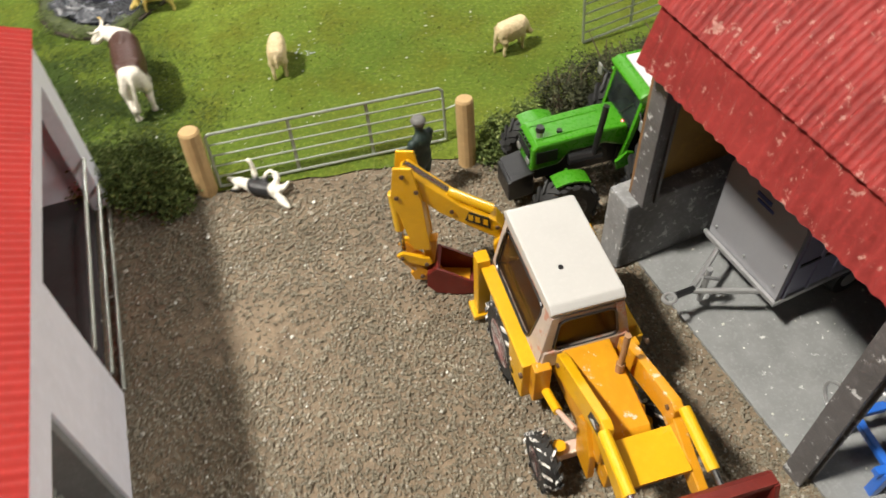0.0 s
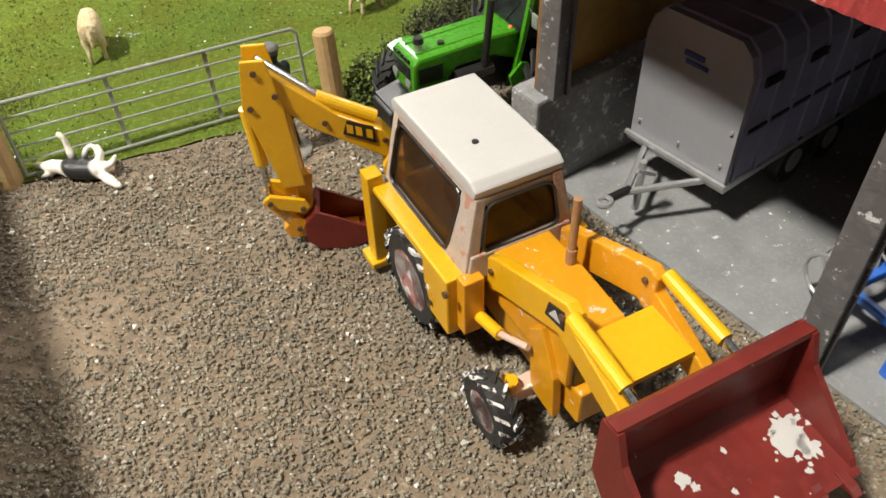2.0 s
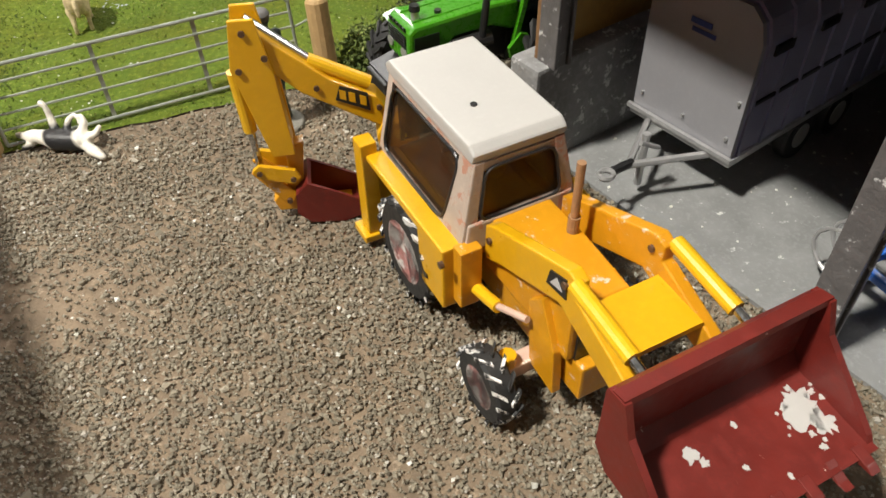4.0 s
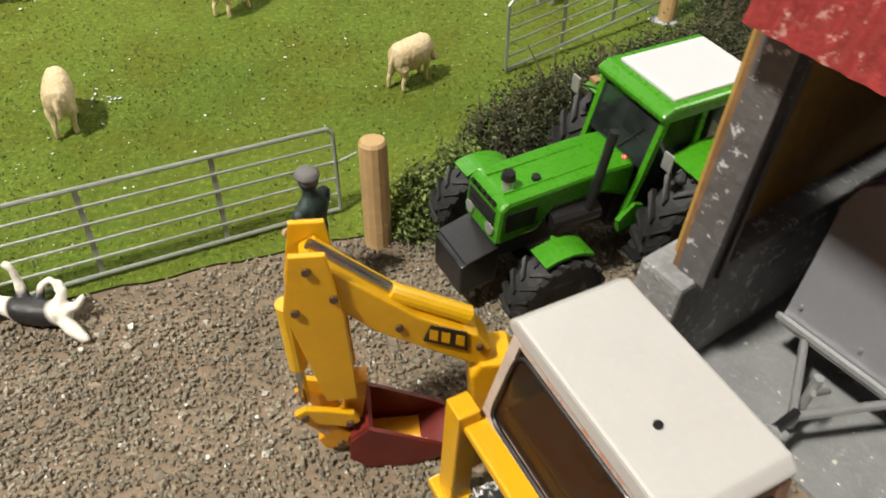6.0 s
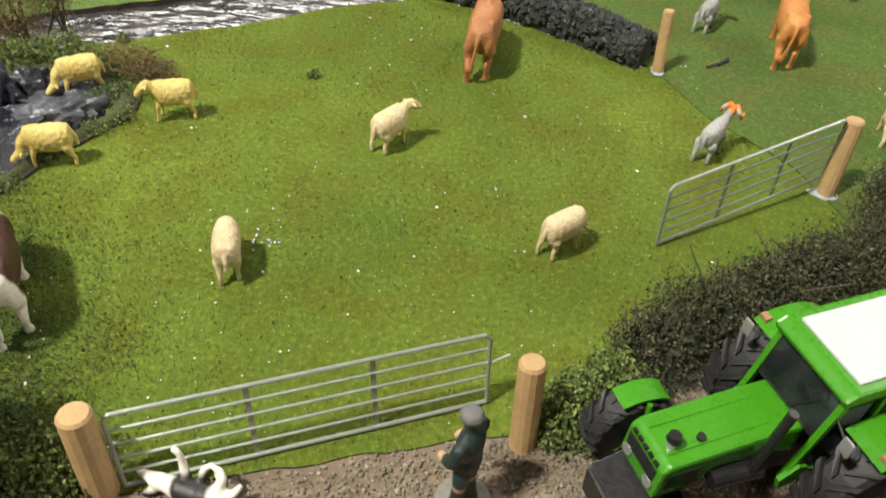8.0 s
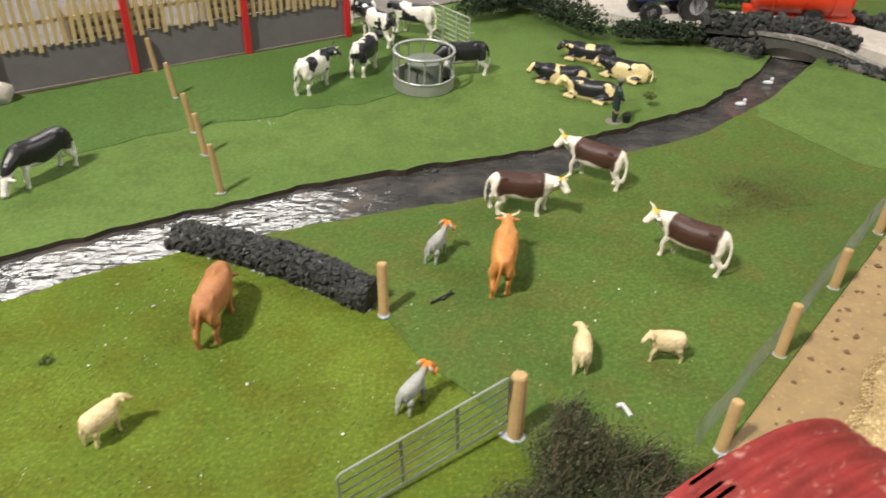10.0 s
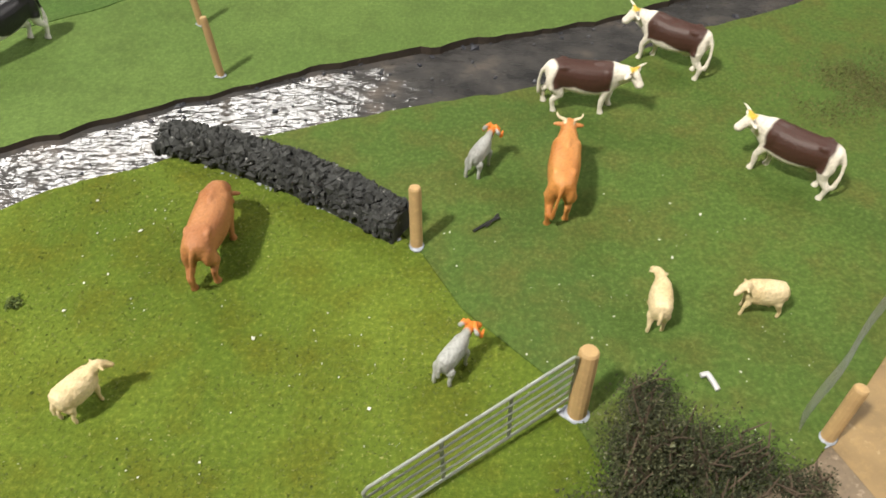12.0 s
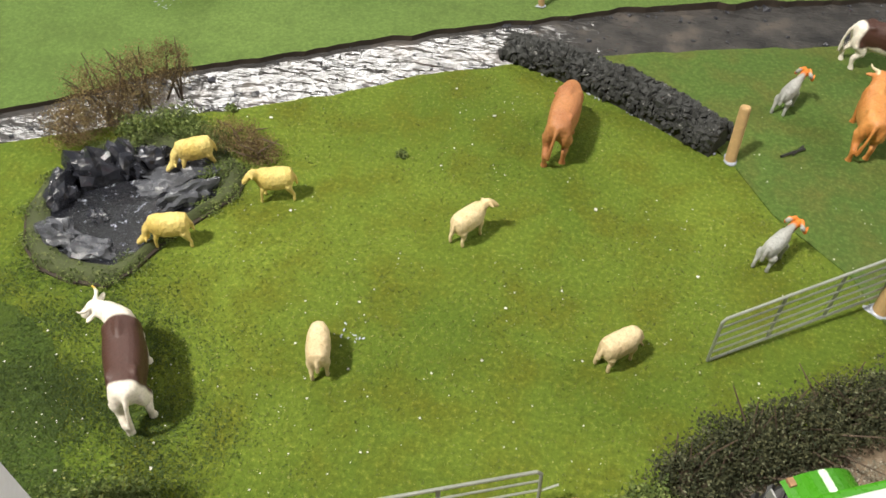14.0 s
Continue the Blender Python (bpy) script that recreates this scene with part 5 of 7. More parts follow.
part("side_lug", box(B(), (0.78, 0.72, 1.42), (0.14, 0.16, 0.22), bevel=0.02), YEL, dig)
# rear frame, stabilisers
part("rear_frame", box(B(), (-0.92, 0, 0.85), (0.14, 1.75, 0.5), bevel=0.02), YEL, dig)
for s in (-1, 1):
    leg = part("stabiliser", box(B(), (-0.93, s * 0.82, 0.88), (0.22, 0.2, 1.28), bevel=0.02), YEL, dig, "yellow stabiliser leg")
    part("foot_pad", box(B(), (-0.95, s * 0.84, 0.18), (0.34, 0.3, 0.1), bevel=0.02), YEL, leg)
# backhoe, swung to the right of the machine: own plane
kx = Matrix.Rotation(radians(65.5), 4, "Z") @ Vector((0.46 - 1.47, 7.80 - 6.62, 0))
HOE = Matrix.Translation(kx * U) @ pose(0, 0, 0, 0, 0, 184.5 + 65.5)


def hoe_part(name, bm, mat, label="", smooth=False, parent=None):
    ob = part(name, bm, mat, parent or dig, label, smooth)
    if parent is None:
        ob.matrix_local = HOE
    return ob


hoe_part("swing_post", prism(B(), [(-0.48, 0.5), (-0.06, 0.5), (0.02, 1.2), (-0.06, 1.36), (-0.34, 1.36), (-0.48, 1.15)], -0.19, 0.19, bevel=0.03), YEL, "yellow swing post")
boom = hoe_part("boom", prism(B(), [(-0.12, 1.34), (-0.14, 1.52), (-0.02, 1.70), (0.48, 1.98), (1.02, 2.46), (1.24, 2.68), (1.36, 2.60), (1.24, 2.28), (0.80, 1.84), (0.30, 1.52), (-0.06, 1.30)], -0.14, 0.14, bevel=0.02), YEL, "yellow backhoe boom")
for s in (-1, 1):
    hoe_part("dipper_cheek", prism(B(), [(1.16, 2.78), (1.42, 2.78), (1.50, 2.22), (1.24, 1.05), (0.98, 1.06), (1.05, 2.12)], s * 0.15, s * 0.20, bevel=0.012), YEL, "flat yellow dipper side plate")
    for w, z in ((1.30, 2.64), (1.12, 2.34), (1.41, 2.21)):
        hoe_part("bolt", cyl(B(), (w, s * 0.19, z), (w, s * 0.225, z), 0.036, seg=10), DARKPIN, "dark pivot pin")
    for w, z in ((0.63, 1.89), (-0.04, 1.57)):
        hoe_part("bolt", cyl(B(), (w, s * 0.13, z), (w, s * 0.165, z), 0.034, seg=10), DARKPIN, "dark pivot pin")
    sticker = hoe_part("sticker", prism(B(), [(0.06, 1.54), (0.44, 1.72), (0.38, 1.90), (0.08, 1.78)], s * 0.148, s * 0.156), BLACK, "black framed sticker")
    for a in (0.0, 0.12, 0.22):
        part("sticker_bar", prism(B(), [(0.1 + a, 1.615 + a * 0.42), (0.17 + a, 1.645 + a * 0.42), (0.17 + a, 1.765 + a * 0.42), (0.1 + a, 1.735 + a * 0.42)], s * 0.158, s * 0.162), YEL, sticker, "plain yellow bar")
    hoe_part("link", prism(B(), [(1.52, 0.86), (1.43, 0.93), (1.02, 0.82), (0.97, 0.70), (1.06, 0.62), (1.44, 0.74)], s * 0.13, s * 0.19, bevel=0.01), YEL, "yellow bucket link")
    for w, z in ((1.44, 0.83), (1.06, 0.70), (1.15, 0.38)):
        hoe_part("bolt", cyl(B(), (w, s * 0.18, z), (w, s * 0.22, z), 0.034, seg=10), DARKPIN, "dark pivot pin")
    hoe_part("link", prism(B(), [(1.54, 0.80), (1.42, 0.85), (1.05, 0.45), (1.10, 0.32), (1.22, 0.34)], s * 0.10, s * 0.15, bevel=0.01), YEL_WORN, "yellow bucket link")
hoe_part("dipper_core", prism(B(), [(1.08, 2.2), (1.45, 2.2), (1.20, 1.10), (1.0, 1.12)], -0.15, 0.15), YEL)
ram = hoe_part("hydraulic_ram", cyl(B(), (0.05, 0, 1.82), (0.70, 0, 2.17), 0.08, seg=14), CYL_Y, "yellow ram along the boom")
part("ram_rod", cyl(B(), (0.68, 0, 2.19), (1.28, 0, 2.72), 0.045), CHROME, ram, "bare metal rod")
ram = hoe_part("hydraulic_ram", cyl(B(), (1.50, 0, 2.1), (1.46, 0, 1.32), 0.08, seg=14), CYL_Y, "yellow ram down the dipper")
part("ram_rod", cyl(B(), (1.46, 0, 1.34), (1.44, 0, 0.83), 0.045), CHROME, ram, "bare metal rod")
hoe_part("bucket_bracket", prism(B(), [(0.88, 1.15), (1.10, 1.10), (1.12, 0.6), (1.36, 0.30), (1.30, 0.14), (0.95, 0.14), (0.95, 0.6)], -0.09, 0.09, bevel=0.02), YEL_WORN, "chipped yellow bucket bracket")
bm = B()
pr = [(0.90, 0.66), (1.06, 0.50), (1.08, 0.22), (0.92, 0.05), (0.5, 0.02), (0.06, 0.17), (0.08, 0.22), (0.52, 0.08), (0.88, 0.11), (1.0, 0.24), (0.98, 0.48), (0.86, 0.62)]
prism(bm, pr, -0.25, 0.25)
for s in (-1, 1):
    prism(bm, [(0.90, 0.66), (1.06, 0.50), (1.08, 0.22), (0.92, 0.05), (0.5, 0.02), (0.06, 0.17), (0.30, 0.34), (0.70, 0.56)], s * 0.225, s * 0.265)
scoop = hoe_part("digging_bucket", bm, BUCKET, "oxide red digging bucket resting on the gravel")
for y in (-0.2, -0.07, 0.07, 0.2):
    part("tooth", prism(B(), [(0.10, 0.16), (0.10, 0.215), (-0.06, 0.25)], y - 0.04, y + 0.04, bevel=0.006), BUCKET, scoop)
hoe_part("bucket_liner", prism(B(), [(0.40, 0.12), (0.88, 0.115), (0.97, 0.24), (0.95, 0.42), (0.93, 0.42), (0.93, 0.26), (0.86, 0.145), (0.40, 0.145)], -0.19, 0.16), YEL_WORN, "yellow paint left inside the bucket")

# -- green tractor: local x forward, y to its left --
tr = thing("green_tractor", 2.95, 10.80, -0.02, 205.2, "shiny green toy tractor with white cab roof parked by the hedge", "tractor")
tr.matrix_world = tr.matrix_world @ Matrix.Diagonal((0.94, 1.0, 0.95, 1))
bm = B()
prism(bm, [(0.75, 1.10), (0.75, 1.62), (1.2, 1.64), (2.48, 1.60), (2.58, 1.52), (2.60, 1.02), (2.05, 1.05), (1.85, 1.30), (1.2, 1.30)], -0.33, 0.33, bevel=0.05)
bon = part("bonnet", bm, GREEN, tr, "glossy green bonnet")
for s in (-1, 1):
    part("bonnet_vent", box(B(), (2.3, s * 0.335, 1.32), (0.4, 0.012, 0.26)), BLACK, bon, "dark side vent")
    part("headlight", cyl(B(), (2.60, s * 0.2, 1.2), (2.625, s * 0.2, 1.2), 0.075, seg=14), SILVER, bon, "round headlight")
for z in np.arange(1.28, 1.5, 0.045):
    part("grille_slat", box(B(), (2.605, 0, z), (0.02, 0.5, 0.018)), BLACK, bon)
for y in np.linspace(-0.2, 0.2, 5):
    part("nameplate_bar", box(B(), (2.595, y, 1.555), (0.03, 0.06, 0.05)), BLACK, bon, "plain dark bar")
for y in (-0.17, 0.17):
    part("bonnet_crease", box(B(), (1.8, y, 1.625), (1.3, 0.03, 0.02), ry=1.2, bevel=0.008), GREEN, bon)
part("engine", box(B(), (1.5, 0, 0.95), (1.9, 0.42, 0.55), bevel=0.04), BLACK, tr, "black engine block")
part("gearbox", box(B(), (0.1, 0, 0.85), (1.6, 0.5, 0.5), bevel=0.04), BLACK, tr)
part("front_weight", prism(B(), [(2.5, 0.42), (2.98, 0.36), (3.0, 0.82), (2.5, 0.95)], -0.30, 0.30, bevel=0.03), BLACK, tr, "black front weight block")
part("weight_lip", box(B(), (2.72, 0, 0.91), (0.46, 0.62, 0.03), ry=14, bevel=0.01), BLACK, tr)
part("front_axle", box(B(), (2.1, 0, 0.52), (0.22, 1.5, 0.2), bevel=0.03), BLACK, tr)
part("rear_axle", box(B(), (0.1, 0, 0.85), (0.3, 1.5, 0.26), bevel=0.03), BLACK, tr)
RIM_G = plain("tractor_rim", (0.28, 0.28, 0.28), 0.4, 0.5, vary=0.2, relief=0.1)
for s in (-1, 1):
    wheel(tr, 2.1, s * 0.82, 0.58, 0.36, 18, s, RIM_G, RUBBER, 0.58, BLACK)
    wheel(tr, 0.0, s * 0.84, 0.88, 0.44, 20, s, RIM_G, RUBBER, 0.56, BLACK)
    bm = B()
    arcp = [(2.1 + 0.68 * math.cos(a), 0.58 + 0.66 * math.sin(a)) for a in np.radians(np.linspace(66, 124, 9))]
    inn = [(2.1 + 0.64 * math.cos(a), 0.58 + 0.62 * math.sin(a)) for a in np.radians(np.linspace(124, 66, 9))]
    prism(bm, arcp + inn, s * 0.66, s * 0.95)
    part("front_mudguard", bm, GREEN, tr, "curved green front mudguard")
    part("mudguard_stay", tube(B(), [(2.1, s * 0.5, 0.6), (2.05, s * 0.62, 1.2)], 0.035), GREEN, tr)
    bm = B()
    arcp = [(0.0 + 0.98 * math.cos(a), 0.88 + 0.96 * math.sin(a)) for a in np.radians(np.linspace(62, 150, 12))]
    inn = [(0.0 + 0.94 * math.cos(a), 0.88 + 0.92 * math.sin(a)) for a in np.radians(np.linspace(150, 62, 12))]
    prism(bm, arcp + inn, s * 0.52, s * 1.05)
    mg = part("rear_mudguard", bm, GREEN, tr, "curved green rear mudguard")
    part("rear_lamp", box(B(), (0.35, s * 0.98, 1.80), (0.1, 0.12, 0.06), bevel=0.01), BROWN, mg, "amber lamp")
    # cab frame
    for a, b_ in (((0.80, 1.55), (0.66, 2.30)), ((0.12, 1.5), (0.12, 2.30)), ((-0.66, 1.55), (-0.70, 2.30)), ((0.80, 1.55), (0.95, 0.95)), ((0.95, 0.95), (0.55, 0.95))):
        bm = B()
        d = Vector((b_[0] - a[0], 0, b_[1] - a[1]))
        box(bm, ((a[0] + b_[0]) / 2, s * 0.49, (a[1] + b_[1]) / 2), (0.075, 0.07, d.length + 0.04), ry=math.degrees(math.atan2(d.x, d.z)))
        part("cab_pillar", bm, GREEN, tr, "green cab pillar")
    part("side_pane", prism(B(), [(0.74, 1.5), (0.64, 2.28), (-0.66, 2.28), (-0.62, 1.5)], s * 0.485, s * 0.493), CLEAR, tr, "smoky side glazing")
    part("door_pane", prism(B(), [(0.9, 1.0), (0.76, 1.5), (0.15, 1.5), (0.5, 1.0)], s * 0.485, s * 0.493), CLEAR, tr)
    part("step", box(B(), (0.75, s * 0.72, 0.55), (0.32, 0.25, 0.05)), BLACK, tr)
    part("step_bracket", prism(B(), [(0.7, 0.9), (1.0, 0.82), (1.05, 1.0), (0.85, 1.2), (0.72, 1.15)], s * 0.5, s * 0.56), GREEN, tr)
    mir = part("mirror_arm", tube(B(), [(0.72, s * 0.5, 2.05), (0.82, s * 0.78, 2.0)], 0.015, 6), BLACK, tr)
    part("mirror", box(B(), (0.83, s * 0.80, 1.98), (0.03, 0.14, 0.22), bevel=0.02), SILVER, mir, "silver wing mirror")
bm = B()
prism(bm, [(-0.80, 2.28), (-0.84, 2.36), (-0.74, 2.44), (0.66, 2.44), (0.80, 2.36), (0.76, 2.26)], -0.56, 0.56, bevel=0.04)
roof = part("cab_roof", bm, GREEN, tr, "green cab roof")
part("roof_panel", box(B(), (-0.06, 0, 2.45), (1.26, 0.90, 0.05), bevel=0.025), WHITE, roof, "white roof panel")
part("windscreen", prism(B(), [(0.80, 1.62), (0.82, 1.62), (0.69, 2.28), (0.67, 2.28)], -0.46, 0.46), CLEAR, tr, "clear windscreen")
part("rear_pane", box(B(), (-0.69, 0, 1.95), (0.015, 0.92, 0.68)), CLEAR, tr)
part("wiper", tube(B(), [(0.83, 0.05, 1.66), (0.74, 0.30, 2.05)], 0.012, 5), BLACK, tr)
part("exhaust", cyl(B(), (1.45, 0.44, 1.25), (1.35, 0.46, 2.30), 0.055, seg=12), BLACK, tr, "black exhaust stack")
part("silencer", cyl(B(), (1.9, 0.36, 1.16), (1.3, 0.42, 1.20), 0.11, seg=12), BLACK, tr)
cap = part("air_intake", cyl(B(), (2.36, 0.10, 1.6), (2.36, 0.10, 1.74), 0.06, seg=14), SILVER, tr, "silver intake stub")
part("intake_cap", cyl(B(), (2.36, 0.10, 1.74), (2.36, 0.10, 1.82), 0.085, 0.07, 14), BLACK, cap, "black cap")
part("filler_cap", cyl(B(), (2.0, 0.12, 1.62), (2.0, 0.12, 1.67), 0.05, seg=12), BLACK, tr)
part("seat", box(B(), (-0.25, 0, 1.45), (0.4, 0.42, 0.16), bevel=0.05), BLACK, tr)
part("seat_back", box(B(), (-0.45, 0, 1.72), (0.12, 0.42, 0.5), bevel=0.05), BLACK, tr)
part("steering_wheel", ring(B(), (0.38, 0, 1.72), 0.17, 0.02, "X", 20, 6), BLACK, tr)
part("dashboard", box(B(), (0.62, 0, 1.5), (0.25, 0.6, 0.3), bevel=0.04), BLACK, tr)
part("dash_lamp", ball(B(), (0.84, 0.22, 1.62), 0.045, sub=1), ORANGERED, tr)

# -- livestock trailer: local x backwards into the shed, y across --
tl = thing("livestock_trailer", 4.22, 8.02, 0.02, 34.0, "grey toy livestock trailer standing on the concrete shed floor", "trailer")
tl.matrix_world = tl.matrix_world @ Matrix.Diagonal((1.06, 0.96, 1.14, 1))
sec = [(-0.80, 0.62), (-0.80, 1.95), (-0.72, 2.16), (-0.55, 2.28), (0.55, 2.28), (0.72, 2.16), (0.80, 1.95), (0.80, 0.62)]


def yz_prism(bm, poly, x0, x1, bevel=0.0):
    prism(bm, [(y, z) for y, z in poly], x0, x1, bevel)
    bmesh.ops.rotate(bm, cent=(0, 0, 0), matrix=Matrix(((0, 1, 0), (1, 0, 0), (0, 0, 1))), verts=bm.verts)
    bmesh.ops.reverse_faces(bm, faces=bm.faces)
    return bm


part("front_panel", yz_prism(B(), sec, 0.0, 0.06), GREYP, tl, "smooth grey front panel")
part("body", yz_prism(B(), [(y * 0.985, z - 0.01) for y, z in sec], 0.06, 3.5), GREYTOP, tl, "dark grey ribbed body")
for x in np.arange(0.12, 3.5, 0.42):
    part("rib", yz_prism(B(), [(y * 1.02, (z - 0.6) * 1.012 + 0.6) for y, z in sec], x, x + 0.05), GREYTOP, tl)
for s in (-1, 1):
    for x in np.arange(0.28, 3.2, 0.84):
        part("vent_slot", box(B(), (x + 0.15, s * 0.80, 1.82), (0.32, 0.04, 0.11)), BLACK, tl, "dark vent slot")
    part("seam", box(B(), (1.8, s * 0.80, 1.25), (3.3, 0.03, 0.04)), BLACK, tl)
part("chassis", box(B(), (1.75, 0, 0.58), (3.55, 1.66, 0.08), bevel=0.015), SILVER, tl, "silver chassis frame")
part("lip", box(B(), (-0.04, 0, 0.64), (0.05, 1.7, 0.05)), SILVER, tl)
logo = part("panel_mark", box(B(), (-0.012, 0.03, 1.92), (0.012, 0.30, 0.06), rx=0), DARKBLUE, tl, "small dark blue plain mark")
part("panel_mark", box(B(), (-0.012, -0.03, 1.83), (0.012, 0.34, 0.045)), DARKBLUE, tl)
for y, z in ((-0.68, 0.85), (0.68, 0.85), (0.0, 0.84), (-0.72, 1.3)):
    part("rivet", cyl(B(), (-0.03, y, z), (0.0, y, z), 0.022, seg=8), SILVER, tl)
bar = part("drawbar", tube(B(), [(0.0, -0.5, 0.56), (-0.85, 0, 0.54), (0.0, 0.5, 0.56)], 0.045, 8), SILVER, tl, "silver A-frame drawbar")
part("coupling", tube(B(), [(-0.80, 0, 0.55), (-1.12, 0, 0.58)], 0.055), BLACK, bar)
part("hitch_ring", ring(B(), (-1.22, 0, 0.58), 0.09, 0.03, "Z", 18, 6), SILVER, bar, "towing eye")
part("jockey_stand", tube(B(), [(-0.55, 0.05, 0.8), (-0.55, 0.05, 0.12)], 0.05), SILVER, bar)
part("hand_lever", tube(B(), [(-0.4, -0.05, 0.6), (-0.72, -0.02, 0.78)], 0.028), SILVER, bar)
for s in (-1, 1):
    for x in (1.5, 2.3):
        bm = B()
        lathe(bm, (x, s * 0.72, 0.32), [(0.12, -0.1), (0.3, -0.1), (0.32, -0.06), (0.32, 0.06), (0.3, 0.1), (0.12, 0.1)], 22)
        w = part("wheel", bm, RUBBER, tl, "small black wheel")
        part("rim", cyl(B(), (x, s * 0.72 - 0.11, 0.32), (x, s * 0.72 + 0.11, 0.32), 0.16, seg=16), SILVER, w)

# -- blue cultivator --
cu = thing("cultivator", 6.5, 5.75, 0.02, 22, "bright blue toy cultivator with curved grey tines on concrete", "cultivator")
fr = part("frame", box(B(), (0, -0.45, 0.55), (2.2, 0.12, 0.12), bevel=0.02), BLUE, cu)
part("frame", box(B(), (0, 0.35, 0.55), (2.2, 0.12, 0.12), bevel=0.02), BLUE, cu)
for x in (-0.9, -0.3, 0.3, 0.9):
    part("crossbar", box(B(), (x, -0.05, 0.56), (0.1, 0.95, 0.1), bevel=0.02), BLUE, cu)
for x in (-0.95, 0.95):
    part("leg", box(B(), (x, -0.5, 0.28), (0.14, 0.14, 0.6), bevel=0.02), BLUE, cu)
part("headstock", tube(B(), [(-0.35, -0.45, 0.55), (-0.12, -0.35, 1.25), (0.12, -0.35, 1.25), (0.35, -0.45, 0.55)], 0.06), BLUE, cu)
part("top_brace", tube(B(), [(0, -0.35, 1.22), (0, 0.35, 0.6)], 0.05), BLUE, cu)
for x in np.linspace(-1.0, 1.0, 8):
    for y0 in (0.45,):
        pts = [(x, y0 + 0.45 * math.sin(a) * 0.9, 0.55 + 0.32 * math.cos(a)) for a in np.linspace(0, 2.9, 8)]
        part("tine", tube(B(), [(x, y0 - 0.05, 0.6)] + pts, 0.025, 6), SILVER, cu, "curved grey spring tine")


# ---- loose stones shared by walls and rocks ----
def rock_mesh(seed, sub=1):
    bm = B()
    bmesh.ops.create_icosphere(bm, subdivisions=sub, radius=1.0)
    for v in bm.verts:
        v.co *= 1 + 0.35 * noise.noise(v.co * 1.3 + Vector((seed * 7.3, 0, 0)))
        v.co.z *= 0.5
    return mesh_from("stone", bm)


RUBBLE = plain("black_rubble", (0.038, 0.040, 0.038), 0.7, worn=(0.22, 0.22, 0.21), wear=0.10, vary=0.4, grain=12, relief=0.5, rand=1.0)
GREYRUBBLE = plain("grey_rubble", (0.10, 0.095, 0.085), 0.8, worn=(0.25, 0.24, 0.22), wear=0.08, vary=0.4, grain=9, relief=0.9, rand=0.5)
STONES = [rock_mesh(i) for i in range(8)]
for me in STONES:
    me.materials.append(RUBBLE)


def along(path, s):
    d = [0.0]
    for a, b in zip(path, path[1:]):
        d.append(d[-1] + math.dist(a, b))
    s *= d[-1]
    return np.array([np.interp(s, d, [p[k] for p in path]) for k in range(len(path[0]))])


def rubble_wall(name, path, width, count, size, label, seed, meshes, core_mat, z0=0.0):
    """path: (x, y, height). A core with stones bedded all over its skin."""
    rng = np.random.default_rng(seed)
    o = path[0]
    t = thing(name, o[0], o[1], z0, 0, label, "stone wall")
    bm = B()
    n = 24
    rows = []
    for i in range(n + 1):
        p, q = along(path, i / n), along(path, min(1, i / n + 0.02)) - along(path, max(0, i / n - 0.02))
        side = np.array([-q[1], q[0]]) / np.hypot(q[0], q[1])
        row = []
        for k in range(9):
            a = math.pi * k / 8
            w, h = math.cos(a) * width * 0.46, (math.sin(a) ** 0.55) * (p[2] - 0.05)
            row.append(bm.verts.new((p[0] - o[0] + side[0] * w, p[1] - o[1] + side[1] * w, h)))
        rows.append(row)
    for a, b in zip(rows, rows[1:]):
        for k in range(8):
            bm.faces.new((a[k], b[k], b[k + 1], a[k + 1]))
    bm.faces.new(rows[0]), bm.faces.new(rows[-1][::-1])
    part("core", bm, core_mat, t)
    extra = []
    for i in range(count):
        f = rng.random()
        p, q = along(path, f), along(path, min(1, f + 0.02)) - along(path, max(0, f - 0.02))
        side = np.array([-q[1], q[0]]) / np.hypot(q[0], q[1])
        a = rng.uniform(0.02, math.pi - 0.02)
        w, h = math.cos(a) * width * 0.5, (math.sin(a) ** 0.55) * p[2]
        c = (p[0] - o[0] + side[0] * w, p[1] - o[1] + side[1] * w, h)
        s = size * rng.uniform(0.7, 1.35)
        if i < 290:
            ob = new("stone", meshes[i % 8])
            ob.parent = t
            ob.matrix_local = pose(c[0] * U, c[1] * U, c[2] * U, *rng.uniform(0, 360, 3)) @ Matrix.Diagonal((s * 1.2, s, s, 1))
        else:
            extra.append((*c, s))
    if extra:
        e = np.array(extra)
        me = scatter_mesh("rubble", e[:, :3], e[:, 3] * 0.9, rng)
        me.materials.append(core_mat)
        ob = tagged(new("rubble", me), kind="stuff")
        ob.parent = t
    return t


rubble_wall("stone_wall", [(-3.1, 22.8, 0.42), (-1.9, 22.4, 0.6), (-0.2, 21.6, 0.68), (1.0, 20.85, 0.7), (1.95, 20.2, 0.62)], 0.74, 1200, 0.108, "black rubble stone wall running from stream to post", 21, STONES, RUBBLE)
# glue line along its foot
bm = B()
for i in range(40):
    p = along([(-2.6, 22.3), (-0.3, 21.2), (2.0, 19.95)], random.random())
    ball(bm, (p[0] + random.gauss(0, 0.03), p[1] + random.gauss(0, 0.03), 0.02), random.uniform(0.015, 0.05), (1.3, 0.8, 0.25), random.uniform(0, 180), sub=1)
stuff("glue_beads", mesh_from("glue_beads", bm), GLUE, "dried white glue beads along the wall foot", "glue")

